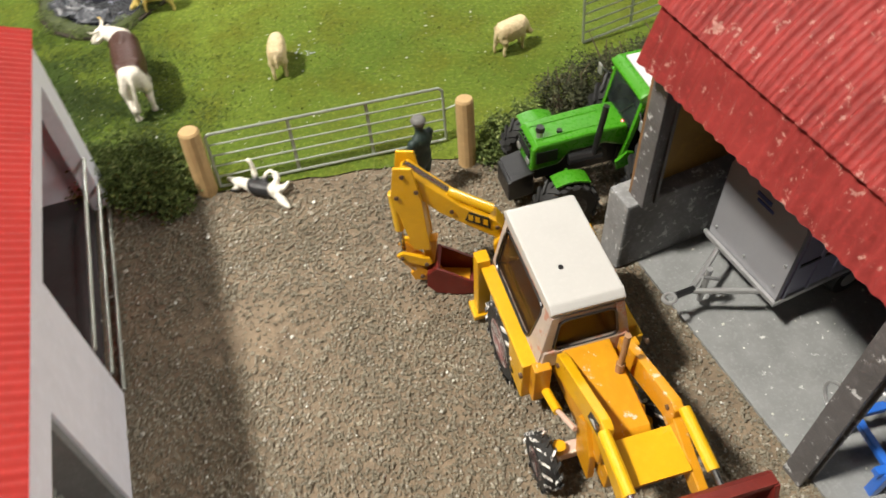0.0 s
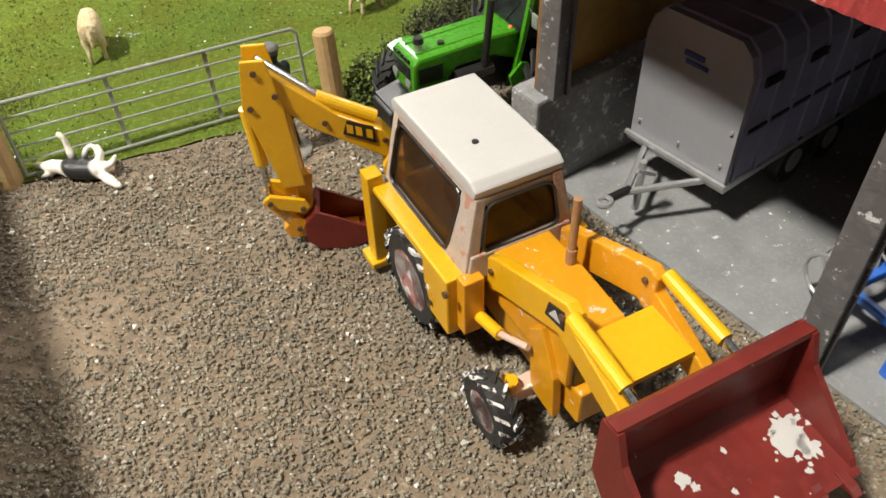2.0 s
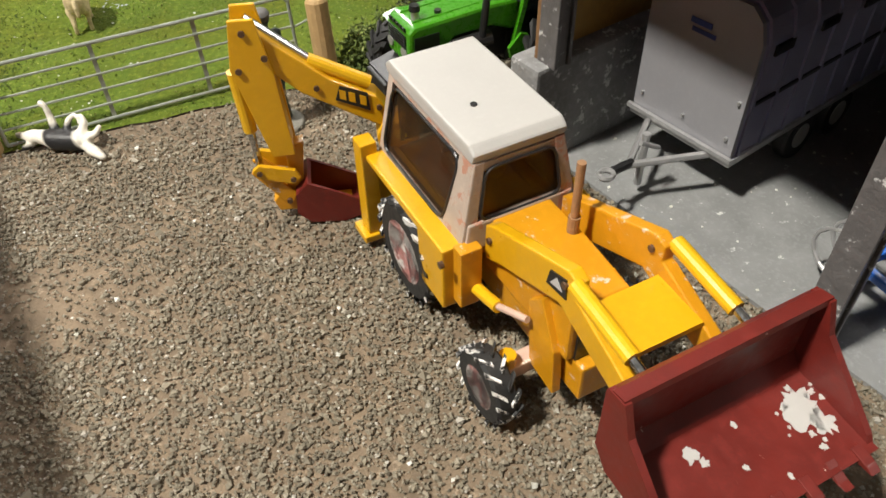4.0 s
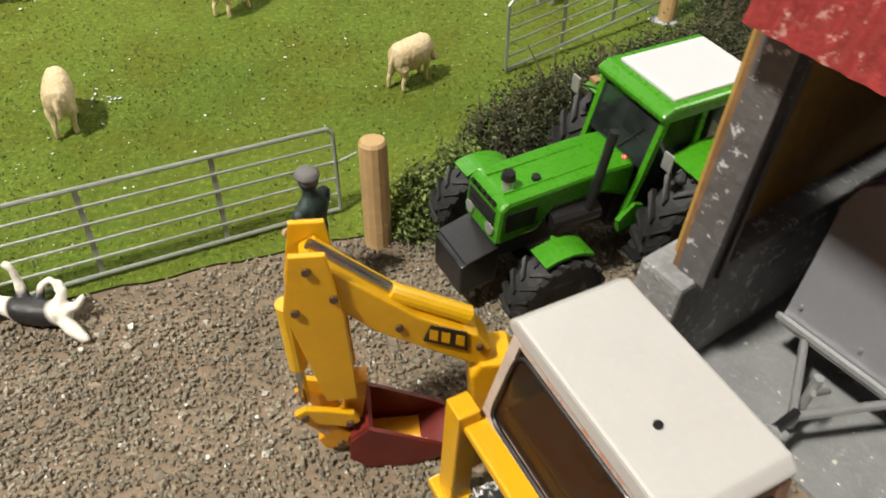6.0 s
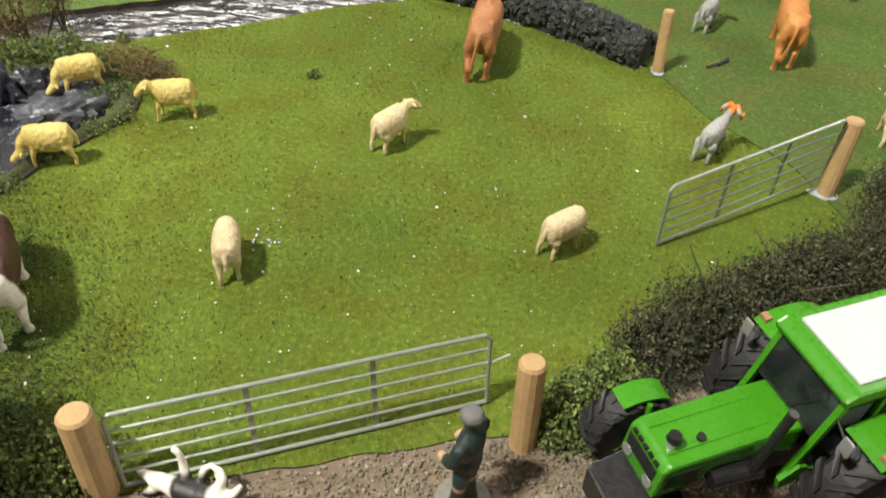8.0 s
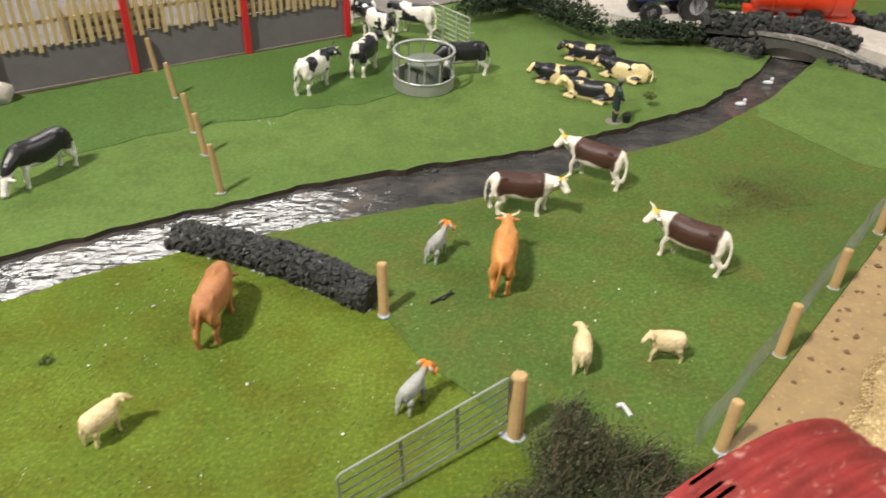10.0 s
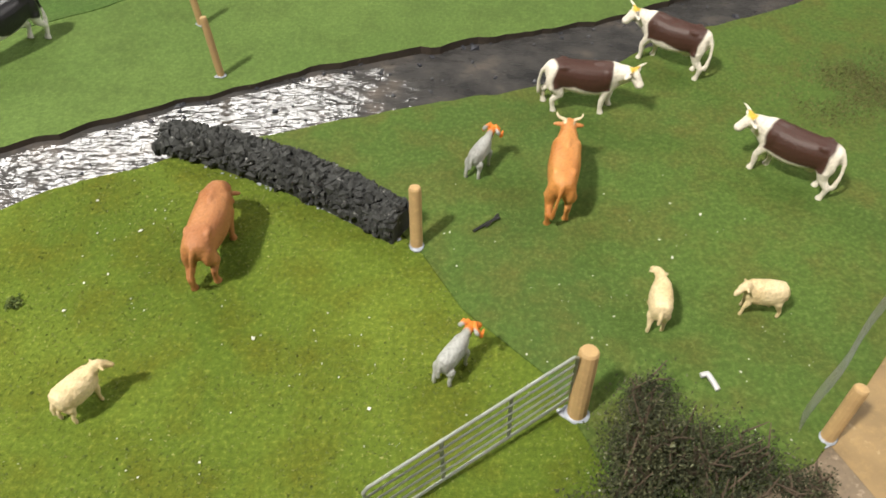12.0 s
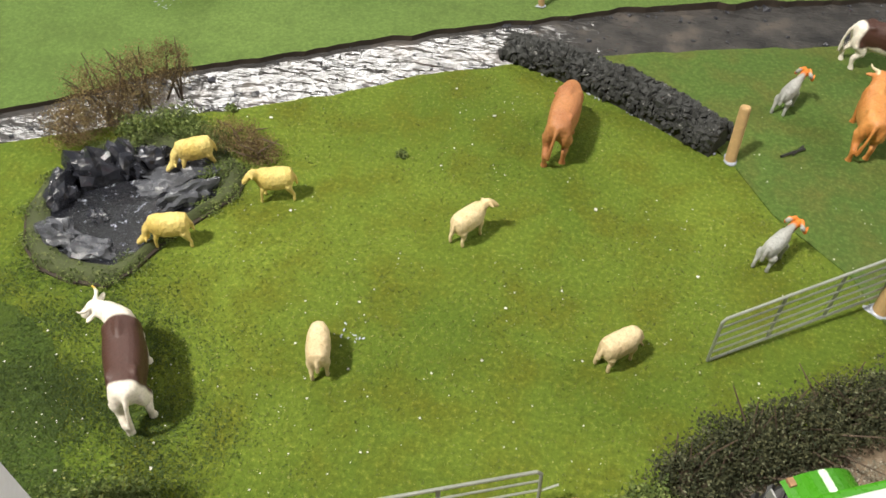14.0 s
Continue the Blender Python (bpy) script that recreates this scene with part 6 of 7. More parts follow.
# ---- pond among rocks ----
# the pale worn tone here paints glints on the dark water
PONDW = plain("pond_resin", (0.012, 0.013, 0.018), 0.22, worn=(0.28, 0.30, 0.36), wear=0.09, vary=0.4, grain=13, relief=1.0)
pond = thing("rock_pond", -9.6, 15.7, 0, 0, "small model pond with wet black rocks and mossy rim", "pond")
rim = [(-10.95, 14.2), (-10.4, 13.75), (-9.7, 13.6), (-9.0, 13.65), (-8.7, 14.1), (-8.45, 14.9), (-7.9, 15.9), (-7.6, 16.4), (-7.7, 17.1), (-8.3, 17.5), (-9.1, 17.7), (-10.3, 17.9), (-11.0, 17.1), (-11.5, 15.9), (-11.4, 15.0)]
MOSSRIM = plain("mossy_rim", (0.06, 0.075, 0.025), 0.9, worn=(0.13, 0.15, 0.05), wear=0.12, vary=0.35, grain=8, relief=0.9)
bm = B()
ctr = np.mean(np.array(rim), axis=0)
loops = []
for k, z in ((1.0, 0.0), (0.985, 0.12), (0.90, 0.19), (0.82, 0.12), (0.74, 0.02), (0.0, 0.0)):
    if k == 0:
        break
    loops.append([bm.verts.new((ctr[0] + (x - ctr[0]) * (k + 0.03 * noise.noise(Vector((x * 3, y * 3, k)))) + 9.6, ctr[1] + (y - ctr[1]) * k - 15.7, z)) for x, y in rim])
for a, b_ in zip(loops, loops[1:]):
    for i in range(len(rim)):
        bm.faces.new((a[i], a[(i + 1) % len(rim)], b_[(i + 1) % len(rim)], b_[i]))
part("rim", bm, MOSSRIM, pond, "mossy raised rim", True)
bm = B()
slab(bm, [(ctr[0] + (x - ctr[0]) * 0.80 + 9.6, ctr[1] + (y - ctr[1]) * 0.80 - 15.7) for x, y in rim], 0.01, 0.07)
part("rim_edge", tube(B(), [(ctr[0] + (x - ctr[0]) * (1.0 + 0.02 * noise.noise(Vector((x * 4, y * 4, 3)))) + 9.6, ctr[1] + (y - ctr[1]) * 1.0 - 15.7, 0.03) for x, y in rim + rim[:1]], 0.05, 6), DARKSOIL, pond, "dark torn edge of the rim")
part("pond_water", bm, PONDW, pond, "dark glossy resin water with painted pale glints")
WETROCK = plain("wet_slate", (0.03, 0.032, 0.042), 0.22, worn=(0.3, 0.32, 0.38), wear=0.07, vary=0.4, grain=6, relief=0.9, coat=0.4)
SLATE = plain("wet_grey_slab", (0.085, 0.09, 0.105), 0.25, worn=(0.5, 0.52, 0.56), wear=0.06, vary=0.45, grain=7, relief=0.8, coat=0.3)
for x, y, z, sx, sy, sz, rz, tone in ((-10.55, 16.2, 0.2, 0.55, 0.34, 0.6, 20, WETROCK), (-10.1, 16.6, 0.25, 0.5, 0.3, 0.5, -30, WETROCK), (-10.95, 15.6, 0.12, 0.28, 0.5, 0.4, 10, WETROCK), (-9.6, 16.85, 0.15, 0.35, 0.25, 0.35, 40, WETROCK),
                                       (-10.45, 14.55, 0.1, 0.48, 0.3, 0.27, -14, SLATE), (-9.65, 14.35, 0.08, 0.5, 0.3, 0.2, 5, SLATE), (-8.95, 16.95, 0.04, 0.85, 0.55, 0.16, 25, SLATE),
                                       (-8.5, 16.05, 0.12, 0.2, 0.62, 0.3, -40, SLATE), (-9.3, 16.2, 0.03, 0.4, 0.3, 0.13, 10, SLATE), (-10.0, 15.2, 0.05, 0.18, 0.24, 0.16, 50, WETROCK)):
    bm = B()
    bmesh.ops.create_icosphere(bm, subdivisions=3, radius=1.0)
    for v in bm.verts:
        v.co *= 1 + 0.12 * noise.noise(v.co * 9) + 0.55 * noise.noise(v.co * 1.7 + Vector((x, y, 0))) + 0.35 * noise.noise(v.co * 4 + Vector((y, x, 0)))
    bmesh.ops.scale(bm, vec=(sx * 0.95, sy * 0.95, sz), verts=bm.verts)
    bmesh.ops.rotate(bm, cent=(0, 0, 0), matrix=Matrix.Rotation(radians(rz), 3, "Z"), verts=bm.verts)
    bmesh.ops.translate(bm, vec=(x + 9.6, y - 15.7, z), verts=bm.verts)
    part("rock", bm, tone, pond, "wet dark slate rock" if tone is WETROCK else "wet grey slab with pale streaks")

bush("moss_bank", [(ctr[0] + (x - ctr[0]) * 0.93, ctr[1] + (y - ctr[1]) * 0.93, 0.12, 0.34, 0.28, 0.10) for x, y in rim], 7000, 0.024, LEAF_MOSS, "low moss growing round the pond rim", 18)

# ---- sand track, straw, netting fence ----
bm = B()
slab(bm, [(8.6, 15.95), (18.2, 26.0), (26.0, 26.4), (40, 20), (40, 0), (14.2, 0), (11.6, 9.0)], -0.4, -0.03)
solid("ground_track", bm, SANDROAD, "smooth tan sand track beside the meadow", "track", kind="structure")
rng = np.random.default_rng(9)
bm = B()
pts = [(10.6, 15.2), (11.1, 15.9), (12.2, 17.0), (12.7, 17.9), (14.2, 19.2), (15.4, 20.7), (16.9, 22.2), (18.5, 24.3), (26, 24), (26, 4), (16, 4)]
slab(bm, pts, -0.05, 0.02)
solid("ground_straw", bm, STRAW, "pale straw coloured fibre mat beside the track", "straw", kind="structure")
n = 17000
f = rng.random(n)
px, py = np.interp(f, np.linspace(0, 1, 8), [p[0] for p in pts[:8]]), np.interp(f, np.linspace(0, 1, 8), [p[1] for p in pts[:8]])
d = np.abs(rng.normal(size=n)) * 1.1 - 0.25
cs = np.c_[px + d * 0.75, py - d * 0.66, rng.uniform(0.0, 0.06, n)]
STRAWTONE = island_tone("straw_fibres", [(0.0, (0.38, 0.26, 0.11)), (0.5, (0.54, 0.40, 0.19)), (1.0, (0.70, 0.57, 0.34))], 0.9)
stuff("straw_fibres", scatter_mesh("straw_fibres", cs, rng.uniform(0.015, 0.05, n), rng, "leaf", squash=0.4), STRAWTONE, "loose pale straw fibres along the mat edge", "straw")
MUD = plain("mud_crumbs", (0.16, 0.09, 0.045), 0.9, vary=0.3)
cs = [(x, y, 0.0) for x, y in ((14.4, 20.3), (14.0, 19.9), (14.6, 19.7), (13.2, 19.4), (12.1, 18.1), (11.6, 17.1), (15.2, 20.9), (15.6, 21.8), (10.6, 16.4), (16.8, 23.6), (13.9, 20.8), (16.2, 22.9))] + [(rng.uniform(10, 18), 0, 0) for _ in range(40)]
cs = [(x, y if y else 15.8 + (x - 8.5) * 1.06 - abs(rng.normal()) * 1.0 - 0.1, -0.02) for x, y, z in cs]
stuff("mud_crumbs", scatter_mesh("mud_crumbs", cs, rng.uniform(0.03, 0.11, len(cs)), rng, squash=0.5), MUD, "brown mud crumbs scattered on the track", "mud")
NET = plain("grey_netting", (0.34, 0.34, 0.36), 0.6, vary=0.15, relief=0.0)
fence = thing("netting_fence", 8.2, 15.95, 0, math.degrees(math.atan2(25.9 - 15.95, 17.7 - 8.2)), "sagging grey netting fence along the track", "fence")
L = math.dist((8.2, 15.95), (17.7, 25.9))
for k in range(4):
    vs, fs = [], []
    x0, x1 = L * k / 4, L * (k + 1) / 4

    def sag(x, z):
        u = (x - x0) / (x1 - x0)
        return (x, -0.02 * math.sin(u * math.pi) + 0.12 * z + 0.02 * math.sin(x * 3), z * (0.5 - 0.06 * math.sin(u * math.pi)))

    def wire(a, b):
        i = len(vs)
        w = 0.004
        vs.extend([(a[0] - w, a[1], a[2] - w), (a[0] + w, a[1], a[2] + w), (b[0] + w, b[1], b[2] + w), (b[0] - w, b[1], b[2] - w)])
        fs.append((i, i + 1, i + 2, i + 3))

    m_ = 62
    for i in range(-12, m_):
        for sgn in (1, -1):
            prev = None
            for j in range(7):
                xx = x0 + (i + (j if sgn > 0 else 12 - j)) * (x1 - x0) / m_
                p = sag(xx, j / 6) if x0 <= xx <= x1 else None
                if p and prev:
                    wire(prev, p)
                prev = p
    for j in (0, 1):
        for i in range(m_):
            a, b_ = sag(x0 + (x1 - x0) * i / m_, j), sag(x0 + (x1 - x0) * (i + 1) / m_, j)
            wire(a, b_), wire((a[0], a[1], a[2] + 0.012), (b_[0], b_[1], b_[2] + 0.012))
    me = bpy.data.meshes.new("netting")
    me.from_pydata([tuple(c * U for c in v) for v in vs], [], fs)
    me.materials.append(NET)
    ob = new("netting", me)
    ob.parent = fence

# ---- red-posted fence with pickets ----
PANEL = plain("grey_panel", (0.15, 0.135, 0.145), 0.7, worn=(0.3, 0.28, 0.28), wear=0.01, vary=0.15, grain=9, relief=0.2)
PICKET = plain("pale_picket", (0.56, 0.42, 0.21), 0.65, worn=(0.4, 0.28, 0.12), wear=0.04, vary=0.2, grain=9, relief=0.3, rand=0.35)
fy = math.degrees(math.atan2(38.94 - 33.38, 0.17 + 9.46))
yard = thing("cattle_yard_fence", -11.65, 32.2, FAR_Z, fy, "grey panel fence with red posts and pale wooden pickets", "fence")
FL = math.dist((-11.5, 31.75), (0.2, 38.96))
stations = [0.15, 4.85, 9.3, FL]
for a, b_ in zip(stations, stations[1:]):
    part("panel", box(B(), ((a + b_) / 2, 0.08, 0.78), (b_ - a - 0.1, 0.12, 1.56)), PANEL, yard, "plain dark grey panel")
    part("kick_board", box(B(), ((a + b_) / 2, -0.03, 0.05), (b_ - a, 0.14, 0.10)), BOARD, yard)
    part("picket_rail", box(B(), ((a + b_) / 2, 0.16, 2.35), (b_ - a, 0.06, 0.14)), PICKET, yard)
pk = [mesh_from("picket", box(B(), (0, 0, 0.95), (0.13 + 0.02 * i, 0.05, 1.9 + 0.12 * i), bevel=0.012)) for i in range(3)]
for i, x in enumerate(np.arange(0.4, FL - 0.2, 0.29)):
    if min(abs(x - s) for s in stations) < 0.16:
        continue
    ob = new("picket", pk[i % 3])
    if not pk[i % 3].materials:
        pk[i % 3].materials.append(PICKET)
    ob.parent = yard
    ob.matrix_local = pose(x * U, -0.02 * U, (1.45 + random.uniform(0, 0.2)) * U, 0, random.uniform(-3, 3), 0)
for x in stations:
    part("post", box(B(), (x, -0.04, 1.9), (0.24, 0.22, 3.8), bevel=0.02), RED, yard, "glossy red post")
APRON = plain("stained_concrete", (0.20, 0.18, 0.165), 0.8, worn=(0.35, 0.32, 0.3), wear=0.05, vary=0.3, grain=5, relief=0.3)
# concrete apron and store behind the fence
solid("yard_apron", box(B(), (-6, 44.5, -0.36), (26, 12, 0.05), rz=fy), APRON, "grey brown concrete apron behind the fence", "apron", kind="structure")
STORE = plain("store_board", (0.20, 0.14, 0.085), 0.7, worn=(0.42, 0.36, 0.28), wear=0.06, vary=0.4, grain=3, relief=0.3)
for x, y, w, h, m_ in ((-9, 37.5, 3.5, 1.6, STORE), (-4.5, 40.2, 3.2, 1.8, APRON), (-1.4, 41.5, 2.4, 1.4, STORE)):
    st = thing("crate", x, y, FAR_Z, fy, "pale slatted crate behind the cattle yard fence", "crate", "stacked crates")
    part("body", box(B(), (0, 0, h / 2), (w, 1.6, h), bevel=0.05), m_, st)
    for z in np.arange(0.25, h, 0.4):
        part("slat", box(B(), (0, -0.83, z), (w, 0.06, 0.2), bevel=0.01), STORE, st)
# rock bank and red machine beyond the fence's left end
bank = thing("rock_bank", -13.4, 31.2, FAR_Z, 20, "pale plaster rock bank at the fence end", "rocks")
for i in range(7):
    bm = B()
    bmesh.ops.create_icosphere(bm, subdivisions=2, radius=1.0)
    for v in bm.verts:
        v.co *= 1 + 0.3 * noise.noise(v.co * 1.5 + Vector((i * 5, 2, 0)))
    bmesh.ops.scale(bm, vec=(0.55, 0.4, 0.5), verts=bm.verts)
    bmesh.ops.translate(bm, vec=(-2.2 + i * 0.72, 0.1 * (i % 2), 0.3), verts=bm.verts)
    part("rock", bm, LANE, bank, "pale plaster rock", True)
rm = thing("red_tractor", -15.0, 34.2, FAR_Z, 0, "dark red toy tractor behind the rock bank", "tractor")
part("body", box(B(), (0, 0, 1.5), (3.0, 0.9, 0.9), bevel=0.12), RED, rm)
part("cab", box(B(), (-0.9, 0, 2.3), (1.2, 1.0, 1.1), bevel=0.1), BLACK, rm)
for x in (-1.0, 1.3):
    for y in (-0.8, 0.8):
        part("tyre", lathe(B(), (x, y, 0.7), [(0.3, -0.2), (0.66, -0.2), (0.7, 0), (0.66, 0.2), (0.3, 0.2)], 24), RUBBER, rm)

# ---- ring feeder ----
fd = thing("ring_feeder", 3.43, 33.95, FAR_Z, 0, "silver round cattle feeder with a grey bale inside", "feeder")
bm = B()
for r, z0, z1 in ((1.14, 0.0, 0.42),):
    prof = [(r, z0), (r, z1), (r - 0.05, z1), (r - 0.05, z0)]
    rows = [[bm.verts.new((a * math.cos(2 * math.pi * i / 40), a * math.sin(2 * math.pi * i / 40), z)) for i in range(40)] for a, z in prof]
    for k in range(4):
        for i in range(40):
            bm.faces.new((rows[k][i], rows[k][(i + 1) % 40], rows[(k + 1) % 4][(i + 1) % 40], rows[(k + 1) % 4][i]))
part("lower_band", bm, SILVER, fd, "solid silver lower band", True)
part("top_ring", ring(B(), (0, 0, 1.36), 1.12, 0.06, "Z", 40, 8), SILVER, fd, "", True)
part("mid_ring", ring(B(), (0, 0, 0.44), 1.12, 0.05, "Z", 40, 8), SILVER, fd, "", True)
for i in range(12):
    a = 2 * math.pi * i / 12
    part("bar", cyl(B(), (1.12 * math.cos(a), 1.12 * math.sin(a), 0.4), (1.12 * math.cos(a), 1.12 * math.sin(a), 1.36), 0.035, seg=8), SILVER, fd)
BALE = plain("grey_bale", (0.16, 0.18, 0.15), 0.6, worn=(0.35, 0.37, 0.36), wear=0.1, vary=0.3, relief=0.5)
solid("bale", cyl(B(), (0, 0, 0), (0, 0, 1.0), 0.72, 0.7, 26), BALE, "grey green round bale inside the ring feeder", "bale", at=(3.43, 33.95, FAR_Z))
g3 = gate(3.8, 39.4, 5.36, 37.2, 1.5, "silver rail gate beside the cattle on the far grass", rails=8)
g3.matrix_world = pose(3.8 * U, 39.4 * U, FAR_Z * U, 0, 0, math.degrees(math.atan2(-2.2, 1.56)))

# ---- lane, bridge, hedges and vehicles in the distance ----
LPATH = [(6.0, 46.5), (11.5, 43.4), (15.0, 40.8), (19.0, 39.4), (22.0, 37.7), (24.3, 35.0), (26.5, 31.0), (29, 26), (33, 21)]
bm = B()
rows = []
for i in range(41):
    p, q = along(LPATH, i / 40), along(LPATH, min(1, i / 40 + 0.02)) - along(LPATH, max(0, i / 40 - 0.02))
    s = np.array([-q[1], q[0]]) / np.hypot(*q)
    z = 0.10 + 0.45 * math.exp(-((i / 40 - 0.47) / 0.16) ** 2)
    rows.append([bm.verts.new((p[0] + s[0] * w, p[1] + s[1] * w, zz)) for w, zz in ((-1.5, z - 1.0), (-1.35, z), (0, z + 0.04), (1.35, z), (1.5, z - 1.0))])
for a, b_ in zip(rows, rows[1:]):
    for k in range(4):
        bm.faces.new((a[k], b_[k], b_[k + 1], a[k + 1]))
bmesh.ops.recalc_face_normals(bm, faces=bm.faces)
solid("road_lane", bm, LANE, "pale stone lane that crosses the stream", "lane", kind="structure")
COPING = plain("stone_coping", (0.24, 0.22, 0.20), 0.85, worn=(0.5, 0.48, 0.45), wear=0.12, vary=0.4, grain=6, relief=0.8)
bridge = thing("stone_bridge", 19.05, 37.0, -0.64, -37, "low grey stone bridge over the stream", "bridge")
bm = B()
arch = [(-4.2, 0), (-4.2, 0.55), (-1.6, 1.05), (0, 1.15), (1.6, 1.05), (4.2, 0.55), (4.2, 0), (1.3, 0)] + [(1.3 * math.cos(a), 0.75 * math.sin(a) ** 0.6) for a in np.radians(np.linspace(8, 172, 11))] + [(-1.3, 0)]
prism(bm, arch, 0.0, 0.3)
part("arch_wall", bm, GREYRUBBLE, bridge, "grey stone arch face")
# black plate set in the arch as the shade of the passage
part("tunnel", box(B(), (0, 1.4, 0.35), (2.5, 0.1, 0.8)), BLACK, bridge, "black plate standing in for the shade under the arch")
part("deck_edge", prism(B(), [(-4.2, 0.55), (-1.6, 1.05), (0, 1.15), (1.6, 1.05), (4.2, 0.55), (4.2, 0.68), (1.6, 1.2), (0, 1.3), (-1.6, 1.2), (-4.2, 0.68)], -0.08, 0.3), COPING, bridge, "grey stone coping")
GST = [m_.copy() for m_ in STONES]
for m_ in GST:
    m_.materials.clear()
    m_.materials.append(RUBBLE)
rubble_wall("stone_wall", [(15.6, 38.9, 0.7), (18.0, 38.3, 0.9), (20.0, 37.5, 0.9), (21.4, 36.5, 0.6)], 0.7, 200, 0.16, "dark rubble parapet wall of the bridge", 31, GST, RUBBLE, 0.25)
rubble_wall("stone_wall", [(21.5, 41.2, 0.9), (24.0, 40.4, 0.8), (26.5, 38.2, 0.7), (28.5, 35.5, 0.7)], 0.8, 160, 0.18, "dark rubble wall behind the lane", 32, GST, RUBBLE, -0.2)
rubble_wall("stone_wall", [(23.0, 34.9, 0.5), (24.3, 32.6, 0.8), (25.8, 29.6, 0.6)], 0.8, 130, 0.16, "dark rubble heap at the lane edge", 33, GST, RUBBLE, 0.0)
rubble_wall("stone_wall", [(20.6, 35.4, 0.25), (21.8, 34.0, 0.3), (23.2, 32.0, 0.2)], 0.7, 90, 0.11, "low stony bank beside the bridge", 34, GST, GREYRUBBLE, 0.0)


rubble_wall("stone_wall", [(15.9, 39.0, 0.5), (16.9, 38.2, 0.7), (17.9, 37.5, 0.75)], 0.5, 110, 0.13, "grey rubble wing of the bridge", 35, GST, GREYRUBBLE, -0.6)
rubble_wall("stone_wall", [(20.0, 35.9, 0.8), (21.0, 35.2, 0.7), (22.2, 34.3, 0.5)], 0.5, 110, 0.13, "grey rubble wing of the bridge", 36, GST, GREYRUBBLE, -0.6)


def far_hedge(a, b, h, w, seed, count=4200):
    n = 7
    blobs = [(a[0] + (b[0] - a[0]) * i / (n - 1), a[1] + (b[1] - a[1]) * i / (n - 1), h * 0.45 + FAR_Z * 0.6, w * 1.15, w, h * 0.62) for i in range(n)]
    return bush("hedge", blobs, count, 0.085, LEAF_BLACK, "dark green clipped lichen hedge on the far bank", seed, "hedge")


far_hedge((8.2, 43.2), (10.9, 39.2), 1.3, 0.6, 41)
far_hedge((12.2, 38.8), (15.2, 38.7), 0.85, 0.5, 42)
far_hedge((5.8, 41.5), (8.4, 43.6), 1.6, 0.8, 43)
far_hedge((15.5, 44.6), (20.0, 43.6), 1.3, 0.7, 44)
far_hedge((12, 47), (16, 45.8), 1.2, 0.7, 45, 2600)
bt = thing("blue_tractor", 15.1, 40.9, 0.1, 187, "blue toy tractor on the lane behind the hedge", "tractor")
part("bonnet", box(B(), (1.2, 0, 1.25), (1.9, 0.75, 0.75), bevel=0.08), DARKBLUE, bt)
part("cab", box(B(), (-0.5, 0, 1.6), (1.3, 1.1, 1.4), bevel=0.08), DARKBLUE, bt)
part("window", box(B(), (-0.5, 0, 1.95), (1.0, 1.14, 0.6)), BLACK, bt)
for y in (-0.75, 0.75):
    wheel(bt, -0.5, y, 0.82, 0.4, 14, 1 if y > 0 else -1, WHITE, RUBBER, 0.5, WHITE)
    wheel(bt, 1.6, y, 0.5, 0.3, 12, 1 if y > 0 else -1, WHITE, RUBBER, 0.5, WHITE)
tk = thing("slurry_tanker", 19.9, 39.3, 0.45, -14, "orange-red toy slurry tanker on the lane", "tanker")
bm = B()
lathe(bm, (0, 0, 0), [(0.3, -2.1), (0.7, -2.0), (0.86, -1.8), (0.86, 1.8), (0.7, 2.0), (0.3, 2.1)], 28)
bmesh.ops.rotate(bm, cent=(0, 0, 0), matrix=Matrix.Rotation(radians(90), 3, "Z"), verts=bm.verts)
bmesh.ops.translate(bm, vec=(0, 0, 1.35), verts=bm.verts)
part("tank", bm, ORANGERED, tk, "glossy orange-red tank", True)
for x in (-1.2, 0, 1.2):
    part("band", ring(B(), (x, 0, 1.35), 0.87, 0.03, "X", 28, 6), ORANGERED, tk)
part("chassis", box(B(), (0, 0, 0.5), (4.6, 0.7, 0.25), bevel=0.03), ORANGERED, tk)
part("label_bar", box(B(), (0.2, -0.3, 2.17), (0.7, 0.3, 0.02), rx=20), CREAMROOF, tk, "pale plain bar")
for y in (-0.7, 0.7):
    part("tyre", lathe(B(), (0.5, y, 0.45), [(0.2, -0.18), (0.42, -0.18), (0.46, 0), (0.42, 0.18), (0.2, 0.18)], 22), RUBBER, tk)

# ---- figures: plain moulded shapes ----
def figure_lumps():
    bm = B()
    cyl(bm, (0, 0, 0), (0, 0, 0.07), 0.36, 0.34, 24)
    for s in (-1, 1):
        limb(bm, [(0.04 * s, s * 0.10, 0.06, 0.09), (0.02, s * 0.10, 0.45, 0.085), (0, s * 0.09, 0.85, 0.12)])
        limb(bm, [(0, s * 0.22, 1.42, 0.09), (0.06, s * 0.27, 1.15, 0.075), (0.26, s * 0.16, 1.0, 0.06)])
    ball(bm, (0, 0, 1.0), 1.0, (0.15, 0.21, 0.3)), ball(bm, (0, 0, 1.3), 1.0, (0.15, 0.23, 0.28))
    limb(bm, [(0, 0, 1.5, 0.08), (0.02, 0, 1.62, 0.08)])
    ball(bm, (0.02, 0, 1.74), 0.125, (1, 0.9, 1.1))
    cyl(bm, (0.03, 0, 1.79), (0.03, 0, 1.86), 0.15, 0.10, 16)
    return bm


def band(z0, z1):
    return lambda nt, x, y, z, n: mul(nt, step_(nt, z, z0, 0.012), math_node(nt, "SUBTRACT", 1.0, step_(nt, z, z1, 0.012)))


